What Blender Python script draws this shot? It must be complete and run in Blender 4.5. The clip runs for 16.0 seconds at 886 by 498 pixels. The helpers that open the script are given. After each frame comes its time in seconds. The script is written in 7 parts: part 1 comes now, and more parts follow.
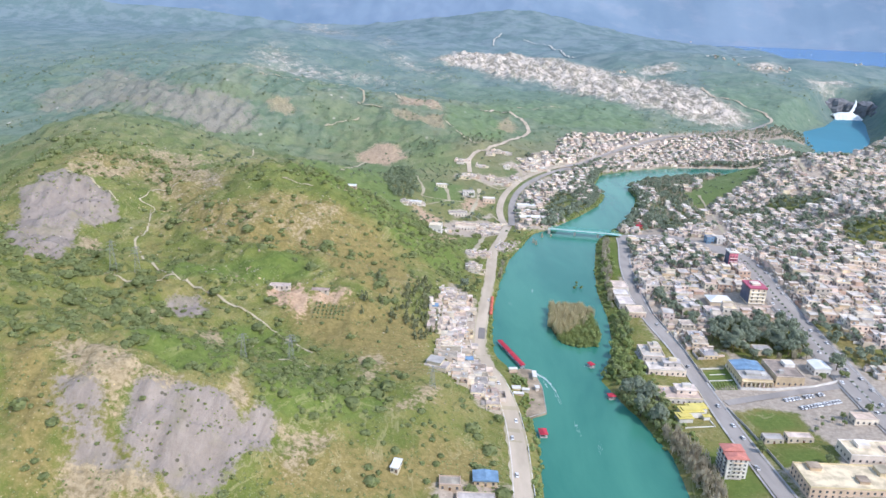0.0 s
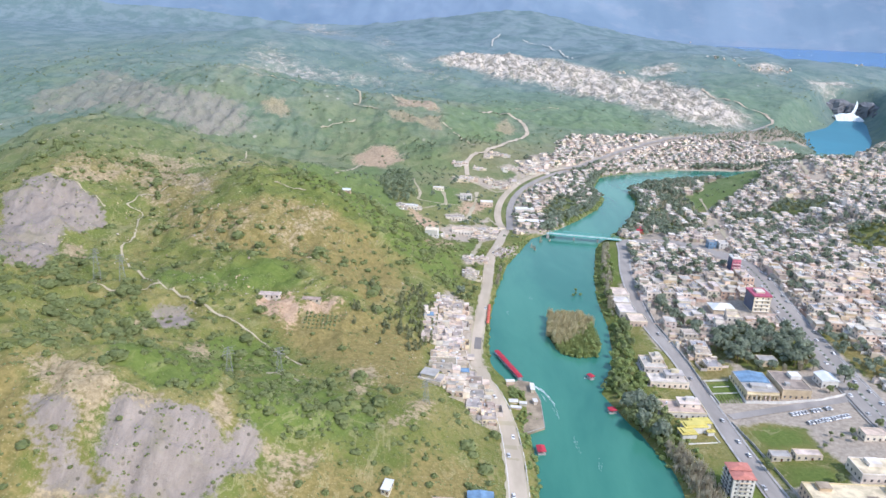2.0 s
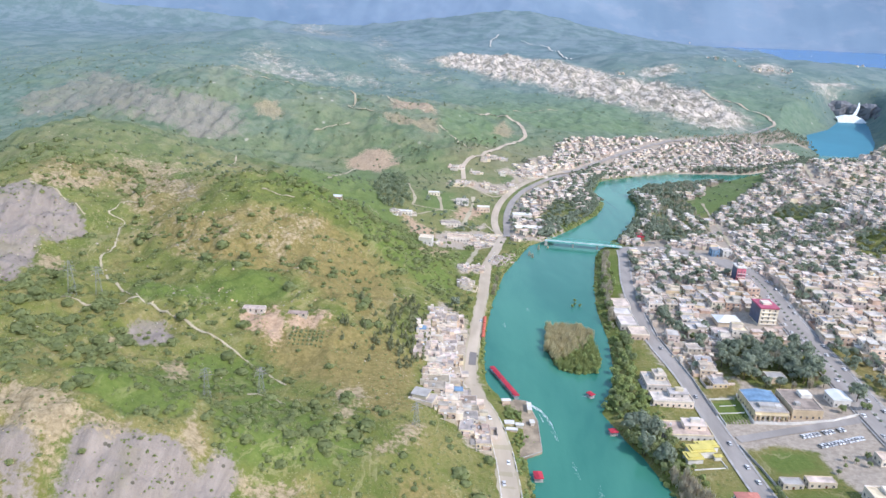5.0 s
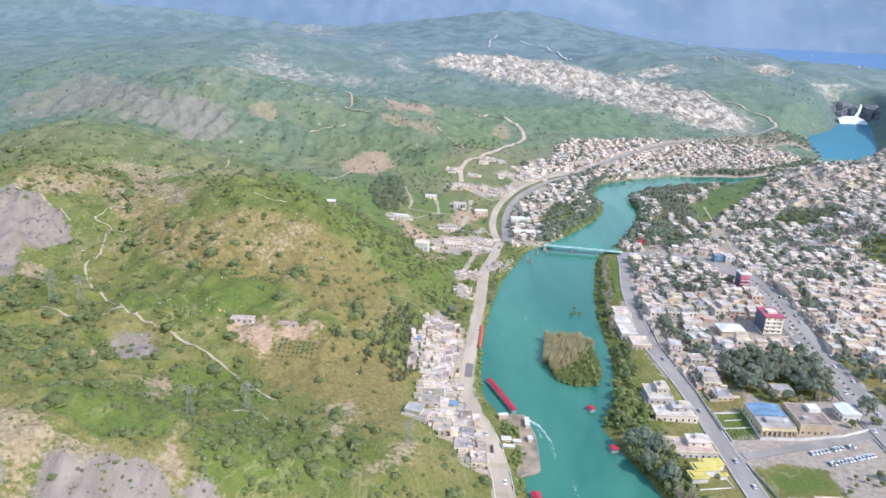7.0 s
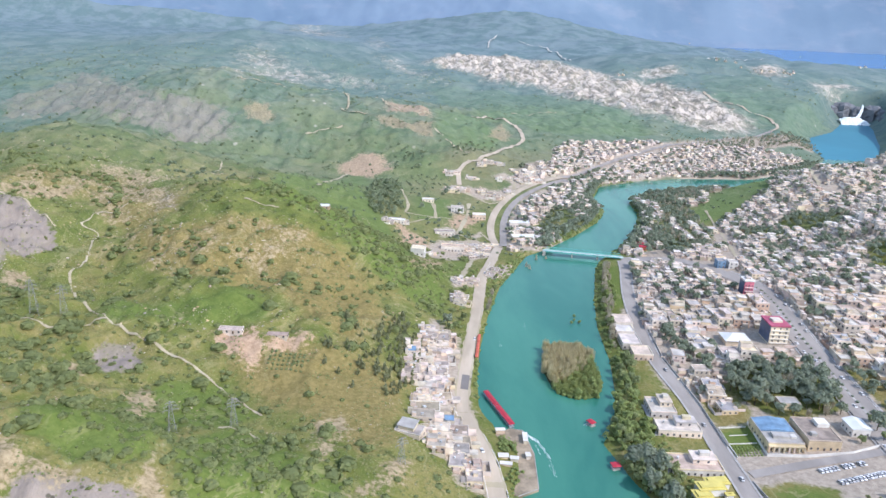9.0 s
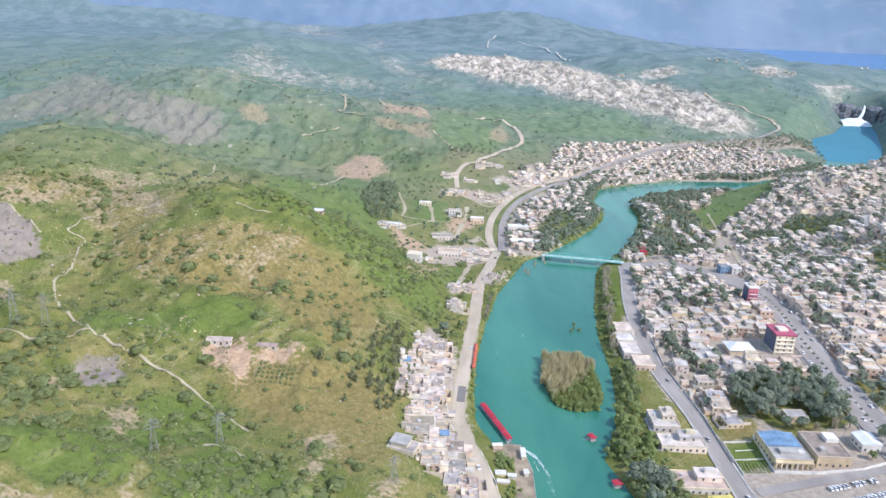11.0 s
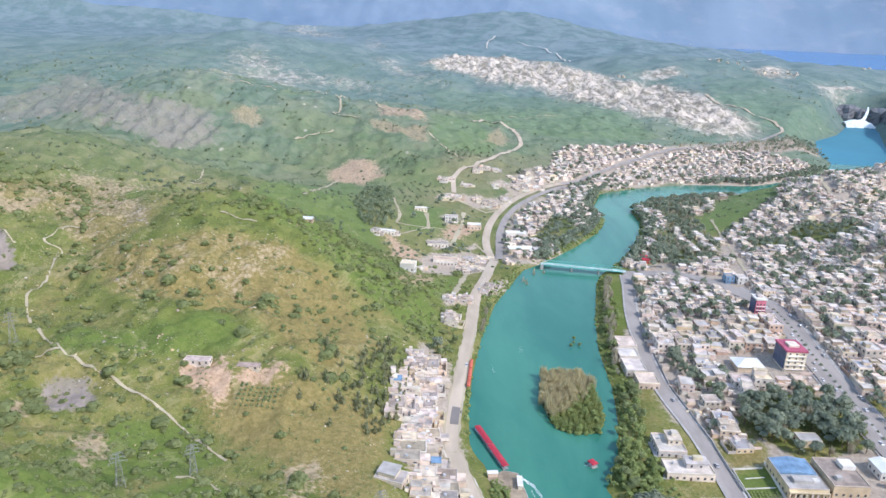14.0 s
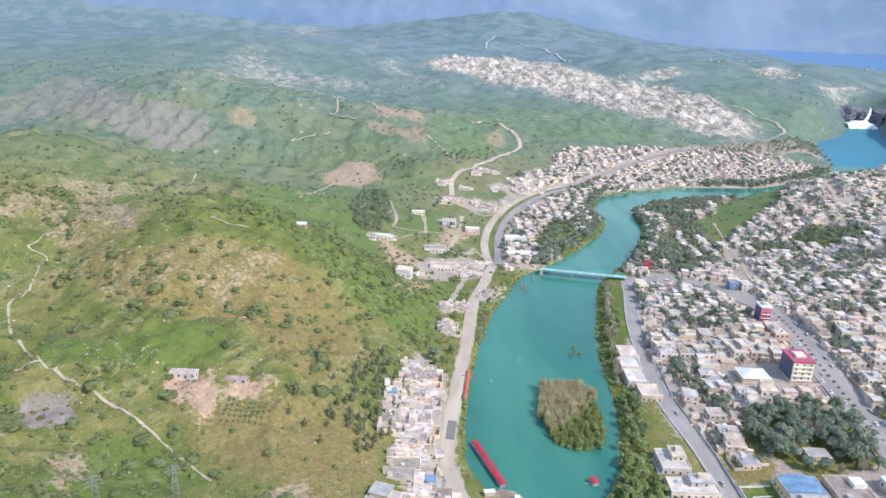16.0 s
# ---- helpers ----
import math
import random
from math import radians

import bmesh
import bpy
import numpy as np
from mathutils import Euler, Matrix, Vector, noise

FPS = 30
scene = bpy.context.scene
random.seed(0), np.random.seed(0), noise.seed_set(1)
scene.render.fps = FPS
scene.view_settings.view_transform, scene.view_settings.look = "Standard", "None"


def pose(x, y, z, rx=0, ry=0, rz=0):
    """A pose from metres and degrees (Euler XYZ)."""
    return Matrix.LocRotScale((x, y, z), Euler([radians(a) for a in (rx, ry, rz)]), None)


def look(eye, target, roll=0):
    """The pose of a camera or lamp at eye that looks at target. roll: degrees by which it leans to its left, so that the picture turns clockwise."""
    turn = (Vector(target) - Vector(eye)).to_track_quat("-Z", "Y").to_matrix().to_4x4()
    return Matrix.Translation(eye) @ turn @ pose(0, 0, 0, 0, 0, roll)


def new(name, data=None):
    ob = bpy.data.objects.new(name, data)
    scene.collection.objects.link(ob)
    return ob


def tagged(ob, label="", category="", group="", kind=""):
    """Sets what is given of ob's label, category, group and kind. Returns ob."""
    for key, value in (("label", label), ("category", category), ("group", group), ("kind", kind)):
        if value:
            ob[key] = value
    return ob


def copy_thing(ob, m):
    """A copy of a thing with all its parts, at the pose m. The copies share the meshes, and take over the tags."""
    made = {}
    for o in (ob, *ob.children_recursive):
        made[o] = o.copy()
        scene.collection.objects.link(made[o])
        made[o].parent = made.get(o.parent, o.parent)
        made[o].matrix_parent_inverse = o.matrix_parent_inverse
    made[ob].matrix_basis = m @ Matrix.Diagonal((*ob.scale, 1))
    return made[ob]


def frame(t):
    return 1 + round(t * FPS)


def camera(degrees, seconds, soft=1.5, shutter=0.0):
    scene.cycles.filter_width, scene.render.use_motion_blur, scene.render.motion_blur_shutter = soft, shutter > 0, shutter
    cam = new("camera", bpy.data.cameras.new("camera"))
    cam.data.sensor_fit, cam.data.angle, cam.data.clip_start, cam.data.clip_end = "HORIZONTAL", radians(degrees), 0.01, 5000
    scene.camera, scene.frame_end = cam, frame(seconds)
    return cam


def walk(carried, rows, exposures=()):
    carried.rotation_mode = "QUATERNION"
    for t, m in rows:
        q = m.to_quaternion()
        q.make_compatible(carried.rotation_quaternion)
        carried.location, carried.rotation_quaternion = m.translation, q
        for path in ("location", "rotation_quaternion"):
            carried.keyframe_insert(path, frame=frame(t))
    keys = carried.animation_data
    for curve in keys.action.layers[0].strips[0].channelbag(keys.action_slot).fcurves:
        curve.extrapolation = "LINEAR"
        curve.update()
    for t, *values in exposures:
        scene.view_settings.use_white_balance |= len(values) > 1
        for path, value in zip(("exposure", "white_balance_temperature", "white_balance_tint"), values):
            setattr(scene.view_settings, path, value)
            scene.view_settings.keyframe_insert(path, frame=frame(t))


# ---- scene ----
cam = camera(64.2, 16.0, soft=1.5)
ROWS = [
    (0.0, 0.00, 0.00, 237.15, 71.258, -2.312, 0.784),
    (0.5, 0.64, 3.99, 237.14, 71.264, -2.316, 0.767),
    (1.0, 1.38, 8.62, 237.14, 71.270, -2.319, 0.750),
    (1.5, 2.00, 12.47, 237.13, 71.276, -2.323, 0.734),
    (2.0, 2.72, 16.97, 237.12, 71.282, -2.326, 0.718),
    (2.5, 3.35, 20.90, 237.12, 71.288, -2.330, 0.703),
    (3.0, 4.09, 25.49, 237.11, 71.293, -2.333, 0.688),
    (3.5, 4.72, 29.46, 237.11, 71.299, -2.336, 0.674),
    (4.0, 5.46, 34.07, 237.10, 71.304, -2.339, 0.661),
    (4.2, 5.70, 35.59, 237.10, 71.306, -2.340, 0.655),
    (6.5, 8.64, 53.93, 237.07, 71.329, -2.350, 0.602),
    (7.0, 9.37, 58.47, 237.07, 71.334, -2.352, 0.592),
    (7.5, 9.97, 62.20, 237.06, 71.338, -2.354, 0.582),
    (8.0, 10.65, 66.48, 237.06, 71.342, -2.355, 0.573),
    (8.5, 11.27, 70.29, 237.05, 71.347, -2.357, 0.565),
    (9.0, 12.00, 74.87, 237.05, 71.351, -2.358, 0.557),
    (9.2, 12.23, 76.31, 237.04, 71.352, -2.358, 0.554),
    (11.5, 15.21, 94.88, 237.02, 71.369, -2.362, 0.526),
    (12.0, 15.92, 99.31, 237.01, 71.373, -2.362, 0.522),
    (12.5, 16.55, 103.25, 237.01, 71.376, -2.362, 0.518),
    (13.0, 17.27, 107.76, 237.00, 71.379, -2.362, 0.515),
    (13.5, 17.87, 111.52, 237.00, 71.382, -2.362, 0.512),
    (14.0, 18.62, 116.15, 236.99, 71.385, -2.362, 0.510),
    (14.5, 19.20, 119.78, 236.98, 71.387, -2.362, 0.508),
    (15.0, 19.88, 124.06, 236.98, 71.390, -2.361, 0.507),
    (15.5, 20.47, 127.69, 236.97, 71.392, -2.360, 0.507),
    (16.0, 21.14, 131.93, 236.97, 71.395, -2.359, 0.507),
]
walk(cam, [(t, pose(x, y, z, rx, ry, rz)) for t, x, y, z, rx, ry, rz in ROWS], [(0.0, 0.71, 6150, 17), (16.0, 0.71, 6150, 17)])

# ---- light: clear spring day, sun behind the camera's right shoulder ----
SUN_ELEVATION, SUN_FROM = radians(46), Vector((0.78, -0.62, 0)).normalized()
world = bpy.data.worlds.new("sky")
scene.world = world
world.use_nodes = True
sky = world.node_tree.nodes.new("ShaderNodeTexSky")
sky.sky_type, sky.sun_disc = "NISHITA", False
sky.sun_elevation, sky.sun_rotation = SUN_ELEVATION, math.atan2(SUN_FROM.x, SUN_FROM.y)
sky.air_density, sky.dust_density = 1.5, 1.0
world.node_tree.nodes["Background"].inputs["Strength"].default_value = 0.15
world.node_tree.links.new(sky.outputs["Color"], world.node_tree.nodes["Background"].inputs["Color"])
sun_data = bpy.data.lights.new("sun", "SUN")
sun_data.energy, sun_data.angle, sun_data.color = 2.1, radians(0.6), (1.0, 0.96, 0.90)
sun = new("sun", sun_data)
sun_dir = SUN_FROM * math.cos(SUN_ELEVATION) + Vector((0, 0, math.sin(SUN_ELEVATION)))
sun.matrix_world = look(sun_dir * 900, (0, 0, 0))

# ---- materials ----


def srgb(r, g, b):
    return tuple(((c / 255) / 12.92 if c < 10 else ((c / 255 + 0.055) / 1.055) ** 2.4) for c in (r, g, b)) + (1.0,)


class Nodes:
    """A small builder for node materials."""

    def __init__(self, name, rough=0.9, spec=0.2):
        self.mat = bpy.data.materials.new(name)
        self.mat.use_nodes = True
        self.tree = self.mat.node_tree
        self.bsdf = self.tree.nodes["Principled BSDF"]
        self.bsdf.inputs["Roughness"].default_value = rough
        self.bsdf.inputs["Specular IOR Level"].default_value = spec
        self.place = None

    def node(self, kind, **values):
        n = self.tree.nodes.new(kind)
        for key, value in values.items():
            n.inputs[key].default_value = value
        return n

    def link(self, a, b):
        self.tree.links.new(a, b)

    def pos(self):
        if self.place is None:
            self.place = self.node("ShaderNodeNewGeometry")
        return self.place.outputs["Position"]

    def noise(self, scale, detail=4, rough=0.55, stretch=None, warp=0.0):
        n = self.node("ShaderNodeTexNoise", Scale=scale, Detail=detail, Roughness=rough, Distortion=warp)
        src = self.pos()
        if stretch:
            m = self.node("ShaderNodeMapping", Scale=stretch)
            self.link(src, m.inputs["Vector"])
            src = m.outputs["Vector"]
        self.link(src, n.inputs["Vector"])
        return n.outputs["Fac"]

    def speck(self, scale, lo=0.12, hi=0.24, stretch=None):
        """Scattered round dots, one where each cell of a Voronoi pattern is small enough."""
        n = self.node("ShaderNodeTexVoronoi", Scale=scale)
        src = self.pos()
        if stretch:
            m = self.node("ShaderNodeMapping", Scale=stretch)
            self.link(src, m.inputs["Vector"])
            src = m.outputs["Vector"]
        self.link(src, n.inputs["Vector"])
        return self.calc("SUBTRACT", 1.0, self.ramp(n.outputs["Distance"], lo, hi))

    def ramp(self, fac, lo, hi):
        n = self.node("ShaderNodeMapRange")
        n.interpolation_type = "SMOOTHSTEP"
        n.inputs["From Min"].default_value, n.inputs["From Max"].default_value = lo, hi
        self.link(fac, n.inputs["Value"])
        return n.outputs["Result"]

    def mix(self, fac, a, b, kind="MIX"):
        n = self.tree.nodes.new("ShaderNodeMix")
        n.data_type, n.blend_type = "RGBA", kind
        for value, slot in ((fac, n.inputs[0]), (a, n.inputs[6]), (b, n.inputs[7])):
            if isinstance(value, bpy.types.NodeSocket):
                self.link(value, slot)
            else:
                slot.default_value = value
        return n.outputs[2]

    def calc(self, op, a, b=0.0, c=0.0):
        n = self.tree.nodes.new("ShaderNodeMath")
        n.operation = op
        for value, slot in zip((a, b, c), n.inputs):
            if isinstance(value, bpy.types.NodeSocket):
                self.link(value, slot)
            else:
                slot.default_value = value
        return n.outputs[0]

    def bump(self, height, strength=0.5, distance=0.2):
        n = self.node("ShaderNodeBump", Strength=strength, Distance=distance)
        self.link(height, n.inputs["Height"])
        self.link(n.outputs["Normal"], self.bsdf.inputs["Normal"])

    def done(self, colour):
        if isinstance(colour, bpy.types.NodeSocket):
            self.link(colour, self.bsdf.inputs["Base Color"])
        else:
            self.bsdf.inputs["Base Color"].default_value = colour
        return self.mat


def weathered(name, colour, spread=0.25, scale=0.6, rough=0.9, spec=0.2, vary=0.0, island=False, metal=0.0):
    """Paint, plaster, concrete and the like: stains at two scales, and a shade of its own for each object or piece."""
    n = Nodes(name, rough, spec)
    n.bsdf.inputs["Metallic"].default_value = metal
    dark = tuple(c * (1 - spread) for c in colour[:3]) + (1,)
    lite = tuple(min(1, c * (1 + spread * 0.5)) for c in colour[:3]) + (1,)
    big, fine = n.noise(scale * 0.25, 3), n.noise(scale * 3, 4)
    col = n.mix(n.ramp(big, 0.3, 0.7), dark, lite)
    col = n.mix(n.calc("MULTIPLY", n.ramp(fine, 0.45, 0.75), 0.35), col, dark)
    if vary:
        source = n.node("ShaderNodeNewGeometry").outputs["Random Per Island"] if island else n.node("ShaderNodeObjectInfo").outputs["Random"]
        hsv = n.node("ShaderNodeHueSaturation")
        n.link(n.calc("MULTIPLY_ADD", source, 2 * vary, 1 - vary), hsv.inputs["Value"])
        other = n.calc("FRACT", n.calc("MULTIPLY", source, 7.31))
        n.link(n.calc("MULTIPLY_ADD", other, 0.05, 0.475), hsv.inputs["Hue"])
        n.link(n.calc("MULTIPLY_ADD", n.calc("FRACT", n.calc("MULTIPLY", source, 13.7)), 0.9, 0.5), hsv.inputs["Saturation"])
        n.link(col, hsv.inputs["Color"])
        col = hsv.outputs["Color"]
    n.bump(fine, 0.3, 0.05)
    return n.done(col)


def leafy(name, dark, lite, vary=0.25, island=True):
    n = Nodes(name, 0.75, 0.15)
    geo = n.node("ShaderNodeNewGeometry")
    info = n.node("ShaderNodeObjectInfo")
    blend = n.calc("ADD", n.calc("MULTIPLY", geo.outputs["Random Per Island"], 0.6), n.calc("MULTIPLY", info.outputs["Random"], 0.4))
    col = n.mix(blend, dark, lite)
    col = n.mix(n.ramp(n.noise(0.05, 2), 0.35, 0.7), col, n.mix(0.25, col, dark))
    n.done(col)
    glow = n.node("ShaderNodeBsdfTranslucent")
    n.link(n.mix(0.3, col, (0.5, 0.5, 0.2, 1)), glow.inputs["Color"])
    both = n.node("ShaderNodeMixShader", Fac=0.45)
    n.link(n.bsdf.outputs["BSDF"], both.inputs[1])
    n.link(glow.outputs["BSDF"], both.inputs[2])
    n.link(both.outputs["Shader"], n.tree.nodes["Material Output"].inputs["Surface"])
    return n.mat


def ground_material():
    n = Nodes("hill_ground", 0.95, 0.1)
    at_a, at_b = n.node("ShaderNodeAttribute"), n.node("ShaderNodeAttribute")
    at_a.attribute_name, at_b.attribute_name = "cover_a", "cover_and_haze"
    split_a, split_b = n.node("ShaderNodeSeparateColor"), n.node("ShaderNodeSeparateColor")
    n.link(at_a.outputs["Color"], split_a.inputs["Color"])
    n.link(at_b.outputs["Color"], split_b.inputs["Color"])
    broad, mid, fine, grit = n.noise(0.008, 3), n.noise(0.045, 5, 0.6), n.noise(0.35, 5, 0.65), n.noise(1.6, 3, 0.6)
    green = n.mix(n.ramp(mid, 0.3, 0.7), (0.108, 0.136, 0.033, 1), (0.168, 0.189, 0.050, 1))
    dry = n.mix(n.ramp(fine, 0.3, 0.7), (0.185, 0.16, 0.056, 1), (0.295, 0.25, 0.102, 1))
    dryness = n.ramp(n.calc("ADD", n.calc("MULTIPLY", broad, 0.5), n.calc("ADD", n.calc("MULTIPLY", mid, 0.35), n.calc("MULTIPLY", fine, 0.3))), 0.52, 0.70)
    col = n.mix(dryness, green, dry)
    col = n.mix(n.calc("MULTIPLY", n.ramp(fine, 0.5, 0.68), 0.6), col, (0.075, 0.105, 0.032, 1))
    col = n.mix(n.calc("MULTIPLY", n.ramp(grit, 0.6, 0.72), 0.5), col, (0.45, 0.40, 0.232, 1))
    col = n.mix(n.calc("MULTIPLY", n.ramp(n.noise(0.11, 6, 0.7, (1, 0.6, 1), 1.2), 0.56, 0.66), 0.5), col, (0.34, 0.29, 0.144, 1))
    tufts = n.calc("MULTIPLY", n.speck(0.30, 0.16, 0.34), n.ramp(n.noise(0.05, 3), 0.4, 0.55))
    col = n.mix(n.calc("MULTIPLY", tufts, 0.6), col, (0.09, 0.12, 0.040, 1))
    stones = n.calc("MULTIPLY", n.speck(0.5, 0.10, 0.28), n.ramp(n.noise(0.025, 4), 0.40, 0.58))
    ledge = n.calc("ABSOLUTE", n.calc("SUBTRACT", n.noise(0.03, 6, 0.6, (1, 0.5, 1.5), 1.0), 0.5))
    ledges = n.calc("MULTIPLY", n.calc("SUBTRACT", 1.0, n.ramp(ledge, 0.004, 0.022)), n.ramp(n.noise(0.02, 3), 0.45, 0.6))

    def cover(mask, colour, soft=0.35):
        """Lay a ground cover where the mask, frayed by noise, is high."""
        nonlocal col
        fray = n.calc("ADD", mask, n.calc("MULTIPLY", n.calc("SUBTRACT", n.calc("ADD", n.calc("MULTIPLY", fine, 0.5), n.calc("MULTIPLY", mid, 0.5)), 0.5), 2.4))
        col = n.mix(n.calc("MULTIPLY", n.ramp(fray, 0.5 - soft / 2, 0.5 + soft / 2), n.ramp(mask, 0.02, 0.2)), col, colour)

    meadow = n.mix(n.ramp(fine, 0.3, 0.7), (0.10, 0.145, 0.034, 1), (0.148, 0.188, 0.050, 1))
    cover(split_a.outputs["Blue"], meadow, 0.6)
    brown = n.mix(n.ramp(fine, 0.3, 0.75), (0.175, 0.145, 0.052, 1), (0.285, 0.23, 0.094, 1))
    cover(split_b.outputs["Blue"], brown, 0.9)
    col = n.mix(n.calc("MULTIPLY", ledges, 0.35), col, (0.40, 0.35, 0.192, 1))
    col = n.mix(n.calc("MULTIPLY", stones, n.calc("MULTIPLY_ADD", split_a.outputs["Blue"], -0.3, 0.38)), col, (0.50, 0.44, 0.26, 1))
    # Distance haze painted into the ground colour: bluer and paler northwards.
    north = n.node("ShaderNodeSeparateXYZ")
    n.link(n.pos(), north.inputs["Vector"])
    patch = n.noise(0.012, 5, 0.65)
    hazed_ground = n.mix(n.ramp(mid, 0.35, 0.65), (0.113, 0.172, 0.132, 1), (0.162, 0.22, 0.182, 1))
    hazed_ground = n.mix(n.calc("MULTIPLY", n.ramp(patch, 0.48, 0.6), 0.55), hazed_ground, (0.235, 0.255, 0.185, 1))
    hazed_ground = n.mix(n.calc("MULTIPLY", n.ramp(n.noise(0.006, 4, 0.6), 0.5, 0.62), 0.45), hazed_ground, (0.125, 0.195, 0.105, 1))
    hazed_ground = n.mix(n.calc("MULTIPLY", n.ramp(split_a.outputs["Blue"], 0.2, 0.8), 0.6), hazed_ground, n.mix(n.ramp(mid, 0.35, 0.65), (0.138, 0.208, 0.112, 1), (0.178, 0.243, 0.145, 1)))
    hazed_ground = n.mix(n.calc("MULTIPLY", n.speck(0.07, 0.2, 0.4), 0.45), hazed_ground, (0.085, 0.13, 0.095, 1))
    hazed_ground = n.mix(n.calc("MULTIPLY", n.speck(0.035, 0.05, 0.13, (1, 0.5, 1)), n.ramp(patch, 0.42, 0.56)), hazed_ground, (0.42, 0.41, 0.36, 1))
    hazed_ground = n.mix(n.ramp(north.outputs["Y"], 1250, 3100), hazed_ground, n.mix(n.ramp(patch, 0.4, 0.6), (0.125, 0.19, 0.20, 1), (0.175, 0.235, 0.255, 1)))
    col = n.mix(at_b.outputs["Alpha"], col, hazed_ground)
    streak = n.noise(0.16, 6, 0.7, (1.0, 0.3, 0.3), 0.6)
    scree = n.mix(n.ramp(streak, 0.3, 0.75), (0.235, 0.20, 0.172, 1), (0.335, 0.288, 0.248, 1))
    scree = n.mix(n.calc("MULTIPLY", n.ramp(grit, 0.58, 0.75), 0.6), scree, (0.21, 0.18, 0.15, 1))
    scree = n.mix(n.calc("MULTIPLY", n.calc("MULTIPLY", n.speck(0.2, 0.13, 0.22), n.ramp(n.noise(0.04, 2), 0.40, 0.52)), 0.9), scree, (0.085, 0.08, 0.055, 1))
    scree = n.mix(n.calc("MULTIPLY", n.ramp(mid, 0.5, 0.68), 0.45), scree, (0.235, 0.215, 0.12, 1))
    scree = n.mix(n.calc("MULTIPLY", n.ramp(n.noise(0.05, 6, 0.7, (1, 0.3, 0.6), 0.7), 0.5, 0.66), 0.3), scree, (0.17, 0.15, 0.12, 1))
    cover(split_a.outputs["Red"], scree, 0.35)
    tan = n.mix(n.ramp(fine, 0.3, 0.7), (0.225, 0.175, 0.10, 1), (0.40, 0.325, 0.205, 1))
    cover(split_a.outputs["Green"], tan, 0.35)
    earth = n.mix(n.ramp(fine, 0.3, 0.7), (0.34, 0.23, 0.15, 1), (0.50, 0.365, 0.25, 1))
    cover(split_b.outputs["Red"], earth, 0.35)
    # Half-strength painted haze over scree, tan soil and earth too.
    col = n.mix(n.calc("MULTIPLY", at_b.outputs["Alpha"], 0.5), col, hazed_ground)
    dust = n.mix(n.ramp(fine, 0.3, 0.7), (0.32, 0.27, 0.215, 1), (0.46, 0.39, 0.31, 1))
    cover(split_b.outputs["Green"], dust, 0.6)
    rock = n.mix(n.ramp(n.noise(0.055, 8, 0.7, (1, 0.45, 1), 0.9), 0.40, 0.60), (0.23, 0.21, 0.165, 1), (0.61, 0.54, 0.455, 1))
    rock = n.mix(n.calc("MULTIPLY", n.ramp(n.noise(0.014, 5, 0.7, (1, 0.6, 1)), 0.52, 0.64), 0.45), rock, (0.20, 0.215, 0.15, 1))
    cover(at_a.outputs["Alpha"], rock, 0.8)
    n.bump(n.calc("ADD", n.calc("MULTIPLY", fine, 1.0), n.calc("MULTIPLY", mid, 2.5)), 0.6, 1.2)
    return n.done(col)


def water_material():
    n = Nodes("river_water", 0.16, 0.35)
    streaks = n.noise(0.02, 4, 0.6, (1.0, 0.28, 1.0), 0.4)
    col = n.mix(n.ramp(streaks, 0.3, 0.72), srgb(49, 112, 97), srgb(69, 131, 111))
    n.bump(n.calc("ADD", n.noise(0.5, 4, 0.6, (1, 0.5, 1)), n.calc("MULTIPLY", n.noise(0.06, 3), 1.5)), 0.25, 0.3)
    return n.done(col)


def foam_material():
    n = Nodes("white_water", 0.7, 0.3)
    f = n.noise(0.3, 5, 0.7)
    n.bump(f, 0.8, 0.6)
    return n.done(n.mix(n.ramp(f, 0.3, 0.65), (0.55, 0.68, 0.68, 1), (0.86, 0.90, 0.89, 1)))


def asphalt_material(name, dark, lite):
    n = Nodes(name, 0.85, 0.25)
    f = n.noise(0.08, 4, 0.6, (1, 0.3, 1))
    g = n.noise(2.0, 4)
    n.bump(g, 0.2, 0.03)
    return n.done(n.mix(n.calc("MULTIPLY", n.ramp(g, 0.4, 0.7), 0.3), n.mix(n.ramp(f, 0.3, 0.7), dark, lite), dark))


# Haze is painted on: blue base colour plus a blue emission glow.
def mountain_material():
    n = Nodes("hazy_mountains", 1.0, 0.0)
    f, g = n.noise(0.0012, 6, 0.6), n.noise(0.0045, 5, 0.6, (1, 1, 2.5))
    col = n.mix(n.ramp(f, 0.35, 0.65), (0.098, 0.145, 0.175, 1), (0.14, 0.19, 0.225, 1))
    # Paler noise patches in the colour stand in for soft relief.
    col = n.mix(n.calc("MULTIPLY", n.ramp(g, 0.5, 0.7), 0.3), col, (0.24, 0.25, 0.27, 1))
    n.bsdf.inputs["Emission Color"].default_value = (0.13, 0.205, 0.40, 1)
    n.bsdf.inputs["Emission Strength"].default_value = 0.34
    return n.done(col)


GROUND = ground_material()
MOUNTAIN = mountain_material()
WATER, FOAM = water_material(), foam_material()
POOL = weathered("pool_water", srgb(66, 130, 148), 0.1, 0.02, 0.5, 0.15)
LAKE = weathered("lake_water", srgb(70, 122, 172), 0.1, 0.01, 0.2, 0.4)
ROAD_PALE = asphalt_material("worn_asphalt", (0.40, 0.335, 0.25, 1), (0.53, 0.445, 0.345, 1))
ROAD_GREY = asphalt_material("grey_asphalt", (0.27, 0.245, 0.22, 1), (0.37, 0.335, 0.30, 1))
ROAD_DARK = asphalt_material("fresh_asphalt", (0.16, 0.145, 0.13, 1), (0.22, 0.20, 0.185, 1))
TRACK = asphalt_material("dirt_track_soil", (0.34, 0.295, 0.20, 1), (0.46, 0.405, 0.285, 1))
